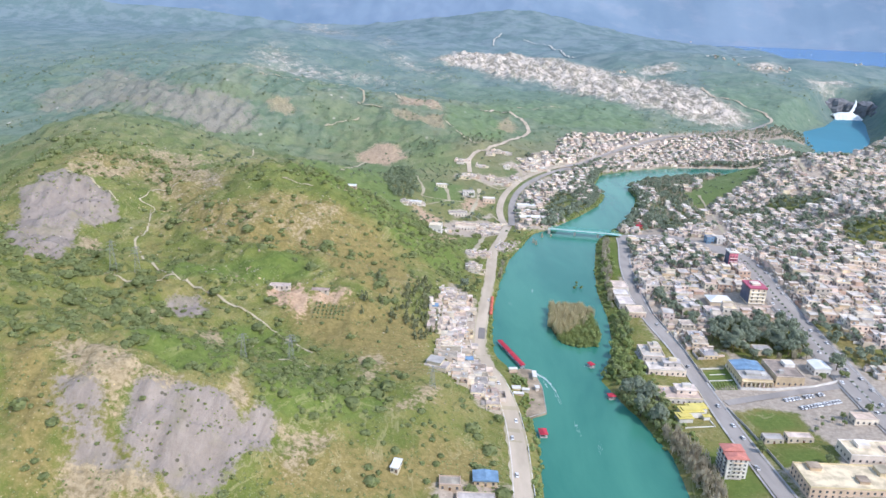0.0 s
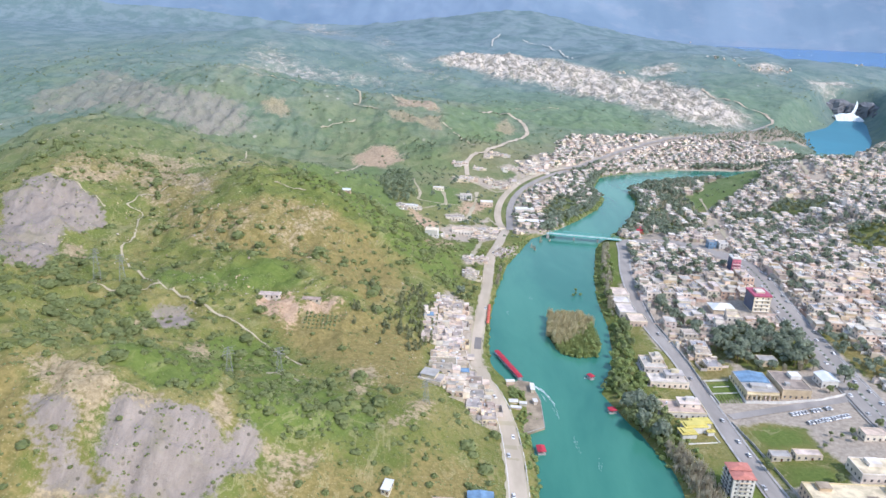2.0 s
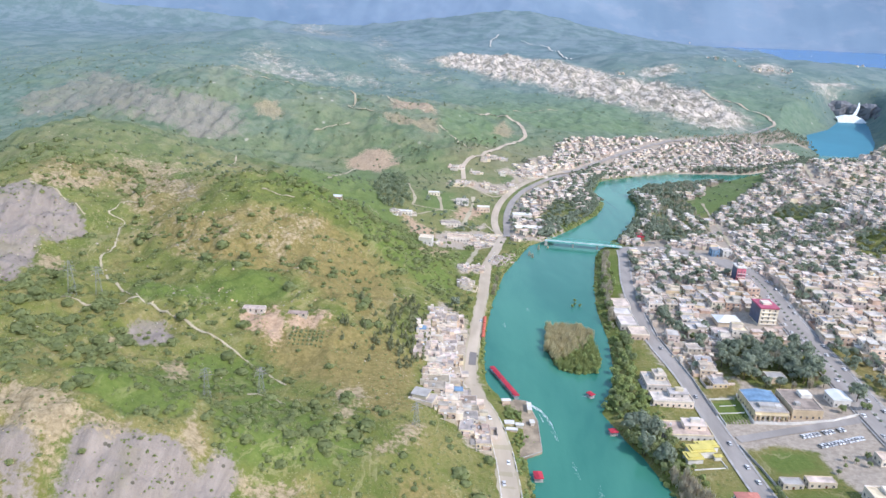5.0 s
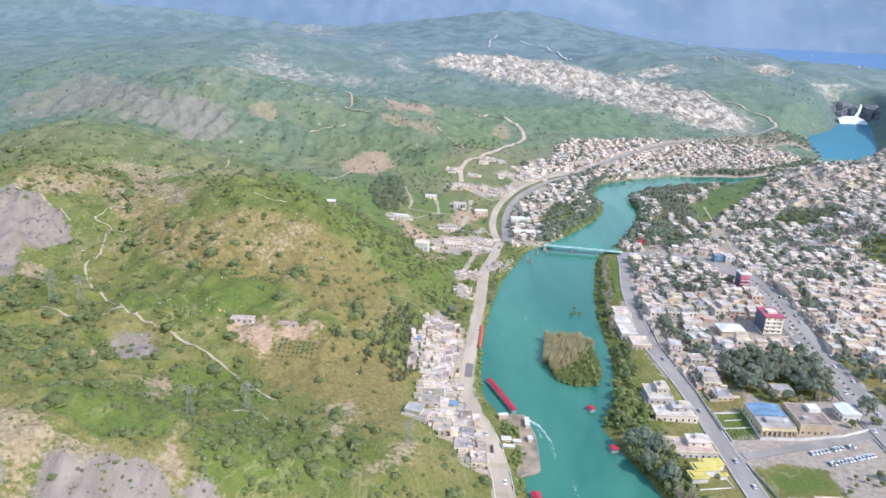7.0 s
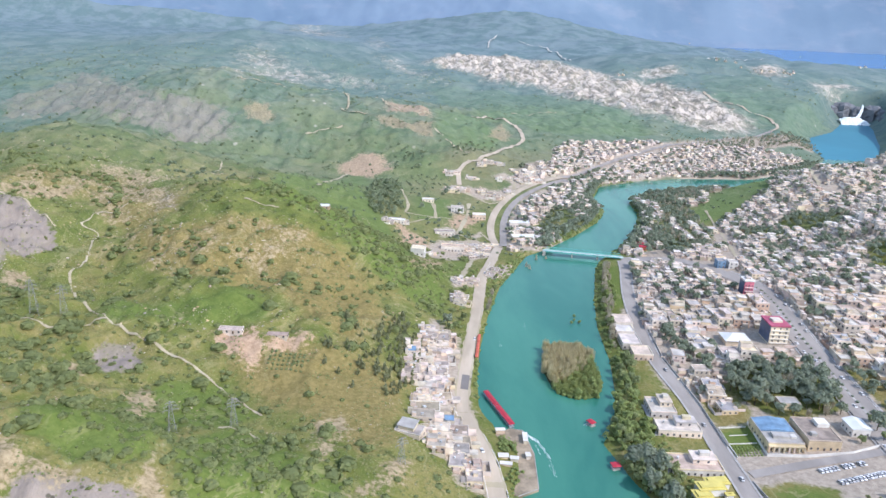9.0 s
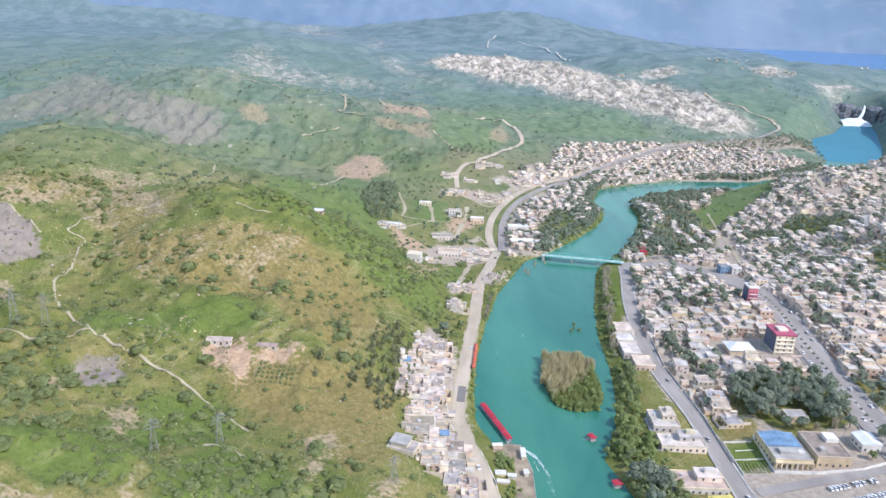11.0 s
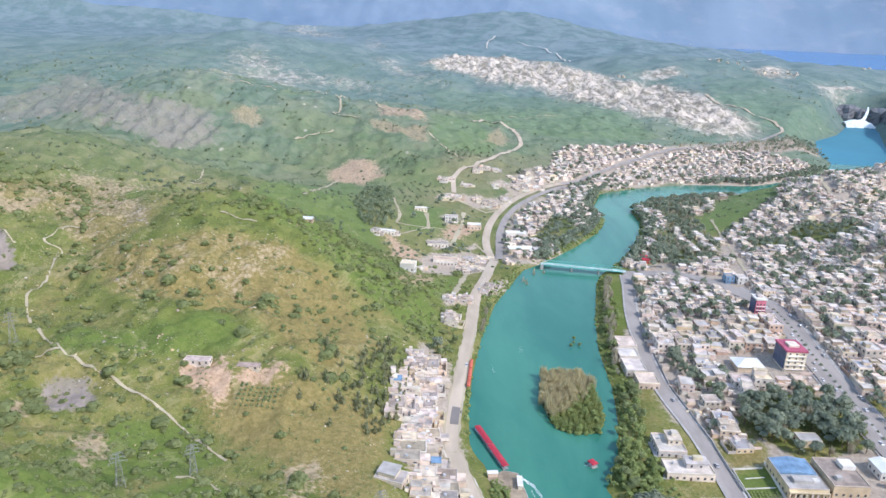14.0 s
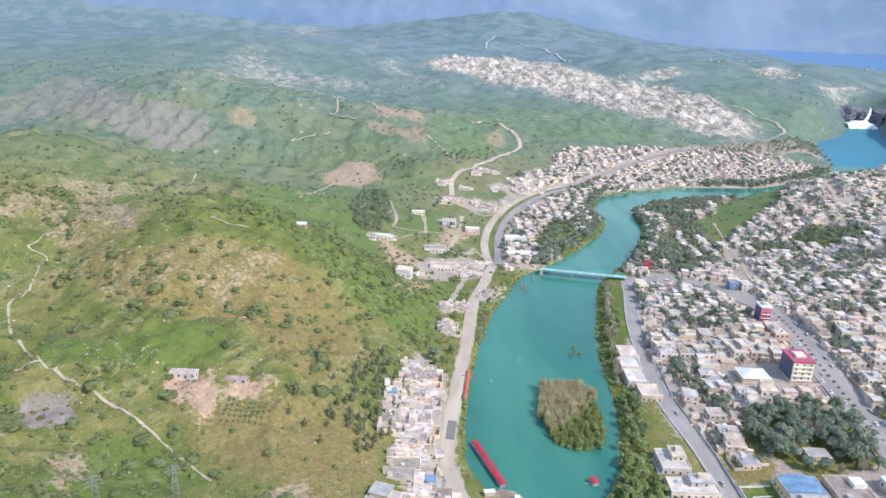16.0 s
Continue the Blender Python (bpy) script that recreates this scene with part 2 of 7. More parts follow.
# Paler, greyer copy of the track colour, for tracks beyond y = 1900.
TRACK_PALE = asphalt_material("pale_far_track", (0.44, 0.43, 0.38, 1), (0.56, 0.55, 0.50, 1))
PAINT_WHITE = weathered("white_paint", (0.70, 0.67, 0.62, 1), 0.18)
PAINT_LINE = weathered("road_line_paint", (0.7, 0.69, 0.65, 1), 0.2)
PLASTER = weathered("house_plaster", (0.62, 0.505, 0.395, 1), 0.25, 0.5, vary=0.3)
PLASTER_PALE = weathered("pale_plaster", (0.68, 0.585, 0.475, 1), 0.25, 0.5, vary=0.2)
PLASTER_FAR = weathered("town_plaster", (0.66, 0.56, 0.465, 1), 0.22, 0.5, vary=0.4, island=True)
ROOF_WHITE = weathered("pale_roof_screed", (0.57, 0.495, 0.415, 1), 0.28, 0.7, vary=0.2)
ROOF_GREY = weathered("grey_roof_screed", (0.40, 0.38, 0.37, 1), 0.25, 0.5, vary=0.2)
ROOF_FLAT = weathered("flat_roof_screed", (0.51, 0.43, 0.35, 1), 0.35, 0.7, vary=0.38)
ROOF_FAR = weathered("town_roof_screed", (0.55, 0.478, 0.405, 1), 0.28, 0.7, vary=0.42, island=True)
CONCRETE = weathered("concrete", (0.42, 0.40, 0.37, 1), 0.25)
STONE = weathered("beige_stone", (0.60, 0.50, 0.39, 1), 0.22, vary=0.1)
GLASS = weathered("dark_window_glass", (0.095, 0.10, 0.11, 1), 0.3, 1.0, 0.12, 0.5)
DOOR_BROWN = weathered("door_metal", (0.16, 0.10, 0.07, 1), 0.3, vary=0.4)
TILE_RED = weathered("pink_roof_tiles", srgb(190, 126, 114), 0.2, 1.2)
RED = weathered("red_paint", srgb(180, 62, 76), 0.2, 0.6)
RED_SHEET = weathered("red_awning_sheet", srgb(194, 104, 86), 0.2, 0.8)
CRIMSON = weathered("crimson_cladding", srgb(178, 96, 116), 0.2, 0.8)
YELLOW = weathered("yellow_paint", srgb(206, 192, 112), 0.15, 0.8)
BLUE = weathered("blue_roof_sheet", srgb(118, 148, 174), 0.3, 0.8, 0.6, 0.2)
BLUE_DULL = weathered("dull_blue_glass", (0.10, 0.125, 0.20, 1), 0.3, 0.6, 0.35, 0.4)
PINK_CLAD = weathered("pink_red_cladding", srgb(206, 120, 136), 0.3, 0.7)
SHEET_WHITE = weathered("white_roof_sheet", (0.72, 0.73, 0.72, 1), 0.12, 0.5, 0.5, 0.3)
TEAL = weathered("teal_bridge_paint", srgb(104, 178, 170), 0.2, 0.6)
STEEL = weathered("galvanised_steel", (0.46, 0.48, 0.48, 1), 0.2, 1.0, 0.5, 0.4, metal=0.4)
TANK = weathered("water_tank_plastic", (0.62, 0.64, 0.66, 1), 0.15, vary=0.45)
RUBBER = weathered("tyre_rubber", (0.03, 0.03, 0.03, 1), 0.2)
CAR_PAINT = weathered("car_paint", (0.62, 0.62, 0.62, 1), 0.1, 1.0, 0.3, 0.5, vary=0.5)
BARK = weathered("bark", (0.14, 0.11, 0.085, 1), 0.3, 2.0)
LEAF = leafy("broad_leaves", (0.20, 0.245, 0.12, 1), (0.36, 0.41, 0.20, 1))
LEAF_BRIGHT = leafy("spring_leaves", (0.22, 0.285, 0.10, 1), (0.40, 0.465, 0.195, 1))
LEAF_PARK = leafy("dark_park_leaves", (0.205, 0.25, 0.19, 1), (0.37, 0.415, 0.315, 1))
LEAF_WILLOW = leafy("willow_leaves", (0.27, 0.31, 0.11, 1), (0.45, 0.49, 0.21, 1))
NEEDLE = leafy("conifer_needles", (0.155, 0.175, 0.10, 1), (0.275, 0.285, 0.165, 1))
TWIGS = leafy("bare_twigs", (0.42, 0.365, 0.285, 1), (0.60, 0.53, 0.43, 1))
TWIGS_PALE = leafy("pale_willow_twigs", (0.50, 0.44, 0.27, 1), (0.72, 0.63, 0.42, 1))
SHRUB = leafy("shrub_leaves", (0.165, 0.205, 0.085, 1), (0.32, 0.36, 0.16, 1))
# Broad-leaf colour with distance haze mixed in: greyer and bluer.
LEAF_HAZED = leafy("hazed_far_leaves", (0.19, 0.245, 0.16, 1), (0.33, 0.38, 0.25, 1))
ROCK = weathered("field_stone", (0.44, 0.375, 0.255, 1), 0.25, 1.0, vary=0.25, island=True)
ROCK_DARK = weathered("cliff_rock", (0.19, 0.20, 0.215, 1), 0.35, 0.1)

# ---- the lie of the land: river course, hills (x, y, spread, height) and ground covers ----
COURSE_LOW = [(60, -1200, 46), (80, -300, 46), (92, 0, 44), (96, 200, 41), (96, 300, 40), (98, 344, 40), (94, 376, 36), (92, 405, 29), (87, 440, 24), (84, 456, 38), (84, 474, 45), (87, 500, 48), (92, 545, 49), (97, 600, 46), (109, 665, 44), (132, 745, 38), (152, 777, 31)]
COURSE_HIGH = [(188, 829, 29), (223, 893, 25), (243, 955, 22), (241, 1012, 25), (270, 1074, 34), (330, 1112, 36), (400, 1138, 40), (465, 1145, 42), (515, 1180, 16), (600, 1240, 10), (690, 1320, 12), (770, 1395, 40), (815, 1490, 62), (890, 1630, 70), (972, 1745, 48), (1040, 1860, 40), (1098, 1970, 30)]
COURSE = COURSE_LOW + COURSE_HIGH
HILLS_NEAR = [(-330, 210, 60, 21), (-255, 210, 60, 1), (-180, 210, 60, 3), (-120, 210, 60, -13), (-60, 210, 60, 7), (0, 210, 60, 7), (-330, 280, 60, 90), (-255, 280, 60, 9), (-180, 280, 60, 24), (-120, 280, 60, 6), (-60, 280, 60, 1), (0, 280, 60, -12), (-330, 345, 60, 67), (-255, 345, 60, -18), (-180, 345, 60, 34), (-120, 345, 60, 17), (-60, 345, 60, 7), (0, 345, 60, 19)]
HILLS_MIDDLE = [(-340, 430, 64, 18), (-260, 430, 64, 29), (-180, 430, 64, -3), (-110, 430, 64, -7), (-40, 430, 64, -11), (-340, 510, 64, 9), (-260, 510, 64, 0), (-180, 510, 64, 11), (-110, 510, 64, 22), (-40, 510, 64, 28), (-340, 590, 64, 58), (-260, 590, 64, -19), (-180, 590, 64, 36), (-110, 590, 64, -14), (-40, 590, 64, 2), (-340, 680, 64, 41), (-260, 680, 64, 2), (-180, 680, 64, 44), (-110, 680, 64, 44), (-40, 680, 64, -4)]
HILLS_VALLEYS = [(-420, 800, 104, 77), (-260, 800, 104, 28), (-120, 800, 104, 7), (20, 800, 104, -2), (-420, 930, 104, 34), (-260, 930, 104, 14), (-120, 930, 104, -4), (20, 930, 104, -7), (-420, 1070, 112, 39), (-260, 1070, 112, -21), (-120, 1070, 112, 6), (20, 1070, 112, 8), (-420, 1220, 120, 90), (-260, 1220, 120, -6), (-120, 1220, 120, 29), (20, 1220, 120, 23), (-420, 1400, 144, 42), (-260, 1400, 144, 21), (-120, 1400, 144, 23), (20, 1400, 144, 23)]
HILLS_TOWN = [(220, 380, 88, -8), (320, 420, 88, 7), (240, 540, 88, -2), (340, 600, 88, 16), (460, 640, 88, 2), (300, 720, 88, 0), (430, 780, 88, 5), (560, 760, 88, 65), (340, 880, 88, 3), (470, 960, 88, 7), (600, 980, 88, 38), (650, 1130, 88, 13), (260, 300, 88, 13), (120, 1200, 88, -8), (260, 1300, 88, 4)]
HILLS_FAR = [(-700, 1700, 280, 85), (-350, 1800, 224, -14), (0, 1750, 200, 18), (280, 1600, 160, 35), (520, 1750, 160, 26), (760, 1900, 160, 24), (950, 2150, 176, 25), (1180, 2000, 160, 6), (1250, 1700, 160, 108), (1050, 1450, 144, 49), (900, 1200, 136, 72), (250, 2100, 208, 6), (-350, 2300, 264, 7), (-800, 2400, 320, 24), (200, 2600, 240, -13), (700, 2400, 200, 38)]
HILLS_SLOPE = [(-286, 270, 52, 3), (-227, 270, 52, 6), (-168, 270, 52, -4), (-109, 270, 52, 1), (-50, 270, 52, -6), (9, 270, 52, 4), (-227, 332, 52, 2), (-168, 332, 52, 3), (-109, 332, 52, 15), (-50, 332, 52, -3), (9, 332, 52, -7), (-286, 394, 52, -4), (-227, 394, 52, -3), (-168, 394, 52, -9), (-109, 394, 52, -20), (-50, 394, 52, 8), (9, 394, 52, 4), (-345, 456, 52, 4), (-286, 456, 52, 3), (-227, 456, 52, 6), (-168, 456, 52, 12), (-109, 456, 52, 6), (-50, 456, 52, 8), (9, 456, 52, -7)]
HILLS_SLOPE_A = [(-345, 518, 52, 6), (-286, 518, 52, 6), (-227, 518, 52, -6), (-168, 518, 52, -7), (-109, 518, 52, -4), (-50, 518, 52, -6), (9, 518, 52, -5), (-345, 580, 52, -4), (-286, 580, 52, -5), (-227, 580, 52, 6), (-168, 580, 52, 3), (-109, 580, 52, 1), (-50, 580, 52, -2), (9, 580, 52, -4), (-345, 642, 52, 3), (-227, 642, 52, 1), (-168, 642, 52, -7), (-109, 642, 52, 6), (-50, 642, 52, 14), (9, 642, 52, 3), (-345, 704, 52, -4), (-286, 704, 52, -8), (-227, 704, 52, -3), (-168, 704, 52, -10)]
HILLS_SLOPE_B = [(-109, 704, 52, -12), (9, 704, 52, 6)]
HILLS_BACK = [(-470, 760, 88, -3), (-363, 760, 88, -12), (-149, 760, 88, 7), (-42, 760, 88, -10), (65, 760, 88, -7), (-363, 875, 88, -4), (-256, 875, 88, -4), (-149, 875, 88, 17), (-42, 875, 88, 12), (-470, 990, 88, -3), (-363, 990, 88, -7), (-256, 990, 88, 3), (-149, 990, 88, -6), (-42, 990, 88, -1), (65, 990, 88, -4), (-470, 1105, 88, -13), (-363, 1105, 88, -20), (-256, 1105, 88, 16), (-149, 1105, 88, -6), (-42, 1105, 88, 6), (65, 1105, 88, 5), (-470, 1220, 88, -19), (-363, 1220, 88, -19), (-256, 1220, 88, 10)]
HILLS_BACK_A = [(-149, 1220, 88, -1), (-42, 1220, 88, -9), (65, 1220, 88, -5), (600, 980, 80, -16), (700, 1250, 80, -18), (560, 1060, 80, 6), (760, 1180, 80, -17), (620, 860, 80, -21), (260, 760, 80, 4), (440, 860, 80, -4), (500, 960, 80, 23), (560, 1060, 80, 6), (330, 560, 80, -3), (340, 900, 80, -5)]
HILLS_PLAIN = [(-620, 1430, 190, -1), (-350, 1430, 190, 10), (-80, 1430, 190, -5), (190, 1430, 190, 11), (460, 1430, 190, 10), (1000, 1430, 190, 2), (-350, 1690, 190, 1), (-80, 1690, 190, -8), (190, 1690, 190, -7), (460, 1690, 190, -10), (730, 1690, 190, 13), (1000, 1690, 190, 13), (1270, 1690, 190, 1), (-620, 1950, 190, -6), (-350, 1950, 190, -6), (-80, 1950, 190, -2), (190, 1950, 190, -3), (460, 1950, 190, -6), (730, 1950, 190, -1), (-620, 2210, 190, 17), (-350, 2210, 190, 1), (-80, 2210, 190, -2), (730, 2210, 190, -3), (1000, 2210, 190, -3)]
HILLS_PLAIN_A = [(1270, 2210, 190, 1), (-620, 2470, 190, 23), (-350, 2470, 190, 8), (-80, 2470, 190, -5), (190, 2470, 190, -4), (730, 2470, 190, 4), (1000, 2470, 190, 8), (1270, 2470, 190, 21)]
HILLS = np.array(HILLS_NEAR + HILLS_MIDDLE + HILLS_VALLEYS + HILLS_TOWN + HILLS_FAR + HILLS_SLOPE + HILLS_SLOPE_A + HILLS_SLOPE_B + HILLS_BACK + HILLS_BACK_A + HILLS_PLAIN + HILLS_PLAIN_A, float)
LAKE_LEVEL = 104.0
LAKE_SHORE = [(1490, 3420), (1400, 3100), (1357, 2946), (1463, 2990), (1433, 2750), (1476, 2641), (1700, 2560), (3300, 2500), (3300, 4150), (1850, 4250), (1640, 3900)]


def sstep(a, b, v):
    t = np.clip((v - a) / (b - a), 0, 1)
    return t * t * (3 - 2 * t)


def line_dist(x, y, line):
    """Distance from points to a polyline."""
    x, y = np.asarray(x, float), np.asarray(y, float)
    if x.size < 400:
        p = np.array(line, float)
        a, d = p[:-1], p[1:] - p[:-1]
        t = np.clip(((x[..., None] - a[:, 0]) * d[:, 0] + (y[..., None] - a[:, 1]) * d[:, 1]) / (d * d).sum(1), 0, 1)
        return np.hypot(x[..., None] - a[:, 0] - t * d[:, 0], y[..., None] - a[:, 1] - t * d[:, 1]).min(-1)
    best = np.full(np.shape(x), 1e9)
    for (ax, ay), (bx, by) in zip(line[:-1], line[1:]):
        dx, dy = bx - ax, by - ay
        t = np.clip(((x - ax) * dx + (y - ay) * dy) / (dx * dx + dy * dy), 0, 1)
        best = np.minimum(best, np.hypot(x - ax - t * dx, y - ay - t * dy))
    return best


def river_dist(x, y):
    """Distance to the water's edge; negative on the water."""
    x, y = np.asarray(x, float), np.asarray(y, float)
    if x.size < 400:
        p = np.array(COURSE, float)
        a, d = p[:-1], p[1:] - p[:-1]
        t = np.clip(((x[..., None] - a[:, 0]) * d[:, 0] + (y[..., None] - a[:, 1]) * d[:, 1]) / (d[:, :2] ** 2).sum(1), 0, 1)
        return (np.hypot(x[..., None] - a[:, 0] - t * d[:, 0], y[..., None] - a[:, 1] - t * d[:, 1]) - a[:, 2] - t * d[:, 2]).min(-1)
    best = np.full(np.shape(x), 1e9)
    for (ax, ay, aw), (bx, by, bw) in zip(COURSE[:-1], COURSE[1:]):
        dx, dy = bx - ax, by - ay
        t = np.clip(((x - ax) * dx + (y - ay) * dy) / (dx * dx + dy * dy), 0, 1)
        best = np.minimum(best, np.hypot(x - ax - t * dx, y - ay - t * dy) - (aw + t * (bw - aw)))
    return best


def fbm(x, y, scale, octaves=4):
    """Rolling noise from turned sines, about -1 to 1."""
    v, a, f, total = 0 * x, 1.0, 1.0 / scale, 0.0
    for k in range(octaves):
        c, s = math.cos(1.1 + 2.3 * k), math.sin(1.1 + 2.3 * k)
        u, w = (c * x - s * y) * f, (s * x + c * y) * f
        v = v + a * np.sin(u * 6.28 + 1.7 * np.sin(w * 4.1 + k) + k) * np.cos(w * 6.28 + 1.3 * np.sin(u * 3.7 + 2 * k) + 2 * k)
        total, a, f = total + a, a * 0.55, f * 1.93
    return v / total * 1.6


def far_rise(x, y):
    """The green hill on the skyline and the mountains behind it."""
    hill = 132 * np.exp(-((x - 330) / 620) ** 2 - ((y - 3900) / 620) ** 2) + 26 * np.exp(-((x - 900) / 420) ** 2 - ((y - 3050) / 420) ** 2)
    low = sstep(300, 1500, x)
    wall = sstep(3900 + 330 * low, 4900, y + 0.12 * np.abs(x) * (1 - low)) * (520 + 60 * low + 90 * fbm(x, y, 2100, 2))
    return hill * sstep(2600, 3300, y) + wall


def height(x, y):
    x, y = np.asarray(x, float), np.asarray(y, float)
    d = river_dist(x, y)
    rise = sstep(4, 70, d)
    z = -3.5 + 3.5 * sstep(-12, -1, d) + 2.5 * sstep(-2, 6, d) + 1.5 * sstep(5, 25, d)
    h = 95 * sstep(1500, 2700, y) * sstep(1000, 1600, y)
    if x.size < 400:
        b = HILLS
        h = h + (b[:, 3] * np.exp(-((x[..., None] - b[:, 0]) ** 2 + (y[..., None] - b[:, 1]) ** 2) / (2 * b[:, 2] ** 2))).sum(-1)
    else:
        for hx, hy, r, k in HILLS:
            h = h + k * np.exp(-((x - hx) ** 2 + (y - hy) ** 2) / (2 * r * r))
    z = z + rise * h
    hill = rise * sstep(10, 45, z)
    z = z + hill * (3.0 * fbm(x, y, 95, 3) * sstep(2600, 1200, y) + 7.0 * fbm(x + 40, y, 330, 3) * sstep(900, 1900, y) + 1.5 * fbm(x + 300, y, 30, 3) * sstep(1500, 800, y) - 3.0 * (np.abs(fbm(x + 11, y + 57, 150, 3)) - 0.3) * sstep(1500, 900, y) + 1.8 * fbm(x + 90, y * 0.6, 52, 4) * sstep(560, 900, y) * sstep(2300, 1500, y) - 4.5 * np.abs(fbm(x + 30, y * 0.4, 70, 4)) * sstep(800, 950, y) * sstep(1700, 1350, y) * sstep(-150, -260, x))
    for k in (2, 6, 7):
        low, high = np.min(SCREE[k], 0) - 15, np.max(SCREE[k], 0) + 15
        if np.any((x > low[0]) & (x < high[0]) & (y > low[1]) & (y < high[1])):
            z = z - 2.2 * inside(x, y, SCREE[k], 8) * (np.abs(fbm(x + 0.3 * y, y * 0.3, 34, 3)) - 0.3)
    if np.any(y > 800):
        chalk = inside(x, y, WHITE_ROCK[4], 25)
        z = z + chalk * (9 * np.abs(fbm(x + 0.5 * y, y, 120, 4)) + 5 * fbm(x, y * 0.7, 55, 3))
        cliff = inside(x, y, SCREE[5], 30)
        z = z + cliff * (10 * np.abs(fbm(x, y * 0.35, 75, 4)) - 4)
    z = z + far_rise(x, y)
    if np.any(y > 2000):
        shore = inside(x, y, LAKE_SHORE, 260)
        z = z * (1 - shore) + shore * np.maximum(z, LAKE_LEVEL + 3)
        lake = inside(x, y, LAKE_SHORE, 25)
        z = z * (1 - lake) + lake * np.minimum(z, LAKE_LEVEL - 6)
    return z


def ground_z(x, y):
    return float(height(np.array([float(x)]), np.array([float(y)]))[0])


def heap(name, verts, faces, slots, mats, label, category, kind="stuff", smooth=False):
    """One large mesh from numpy arrays of triangles or quads."""
    me = bpy.data.meshes.new(name)
    verts, faces = np.asarray(verts, np.float32), np.asarray(faces, np.int32)
    used, faces = np.unique(faces, return_inverse=True)[0], np.unique(faces, return_inverse=True)[1].reshape(faces.shape).astype(np.int32)
    verts = verts[used]
    n = faces.shape[1]
    me.vertices.add(len(verts))
    me.vertices.foreach_set("co", verts.ravel())
    me.loops.add(faces.size)
    me.loops.foreach_set("vertex_index", faces.ravel())
    me.polygons.add(len(faces))
    me.polygons.foreach_set("loop_start", (np.arange(len(faces)) * n).astype(np.int32))
    for material in mats:
        me.materials.append(material)
    me.polygons.foreach_set("material_index", np.asarray(slots, np.int32))
    me.polygons.foreach_set("use_smooth", np.full(len(faces), smooth))
    me.update(calc_edges=True)
    return tagged(new(name, me), label, category, kind=kind)


def inside(x, y, poly, soft):
    """1 inside a polygon, 0 outside, with an edge of the given softness."""
    sign = np.zeros(np.shape(x), bool)
    for (ax, ay), (bx, by) in zip(poly, poly[1:] + poly[:1]):
        cross = ((ay > y) != (by > y)) & (x < (bx - ax) * (y - ay) / ((by - ay) or 1e-9) + ax)
        sign ^= cross
    d = line_dist(x, y, poly + poly[:1])
    return sstep(-soft, soft, np.where(sign, d, -d))


SCREE = [
    [(-145, 296), (-136, 302), (-122, 303), (-106, 307), (-98, 302), (-94, 301), (-87, 313), (-79, 306), (-79, 288), (-88, 286), (-94, 272), (-96, 263), (-106, 259), (-116, 260), (-131, 265), (-143, 271), (-145, 284)],
    [(-180, 292), (-158, 295), (-151, 285), (-148, 274), (-136, 266), (-117, 257), (-108, 258), (-153, 246), (-161, 260)],
    [(-360, 576), (-344, 588), (-327, 602), (-309, 603), (-287, 590), (-276, 577), (-283, 558), (-295, 543), (-289, 525), (-273, 478), (-278, 459), (-283, 446)],
    [(-187, 446), (-181, 453), (-170, 456), (-158, 442), (-163, 431), (-176, 425), (-186, 435)],
    [(-246, 660), (-265, 761), (-210, 678), (-186, 636), (-211, 630), (-233, 628)],
    [(-817, 1396), (-778, 1432), (-757, 1523), (-762, 1642), (-652, 1532), (-478, 1237), (-425, 1193), (-365, 1198), (-323, 1172), (-297, 1125), (-298, 1098), (-319, 1046), (-354, 1016), (-439, 1073), (-611, 1214), (-681, 1254), (-739, 1264)],
    [(-346, 530), (-329, 541), (-292, 512), (-270, 476), (-278, 449), (-288, 435)],
    [(-356, 602), (-341, 613), (-321, 611), (-298, 602), (-283, 590), (-279, 567), (-291, 546), (-317, 552), (-337, 562)],
]
TAN_SLOPE = [
    [(-18, 661), (-2, 707), (16, 711), (11, 682), (-10, 649)],
    [(-322, 638), (-306, 656), (-328, 720), (-337, 789), (-300, 768), (-259, 794), (-210, 671), (-221, 640), (-240, 630), (-255, 615), (-272, 620), (-288, 632), (-313, 620)],
    [(-265, 609), (-240, 630), (-184, 601), (-134, 619), (-98, 627), (-75, 599), (-102, 554), (-156, 552), (-196, 556), (-246, 578)],
]
TAN = [
    [(-186, 309), (-176, 315), (-159, 312), (-142, 306), (-126, 306), (-129, 300), (-143, 298), (-145, 289), (-142, 277), (-148, 276), (-153, 289), (-178, 296)],
    [(-104, 308), (-106, 322), (-106, 339), (-98, 312), (-93, 308), (-97, 301)],
    [(-80, 307), (-61, 313), (-52, 312), (-61, 288), (-71, 278), (-78, 288)],
    [(-162, 257), (-147, 259), (-127, 258), (-115, 256), (-155, 245)],
    [(-287, 525), (-277, 533), (-257, 505), (-256, 487), (-278, 512)],
    [(-338, 614), (-318, 642), (-299, 661), (-295, 647), (-316, 613)],
    [(-300, 1185), (-275, 1214), (-252, 1177), (-267, 1158), (-290, 1162)],
    [(-98, 1216), (-7, 1226), (-9, 1156), (-50, 1177), (-87, 1193)],
    [(-198, 412), (-191, 430), (-180, 417), (-193, 409)],
    [(-152, 404), (-149, 424), (-139, 409), (-133, 380), (-139, 380)],
    [(-54, 405), (-37, 416), (-29, 404), (-37, 373), (-46, 362)],
    [(83, 1239), (107, 1322), (125, 1297), (117, 1242)],
    [(-25, 348), (-8, 379), (3, 383), (-6, 350)],
]
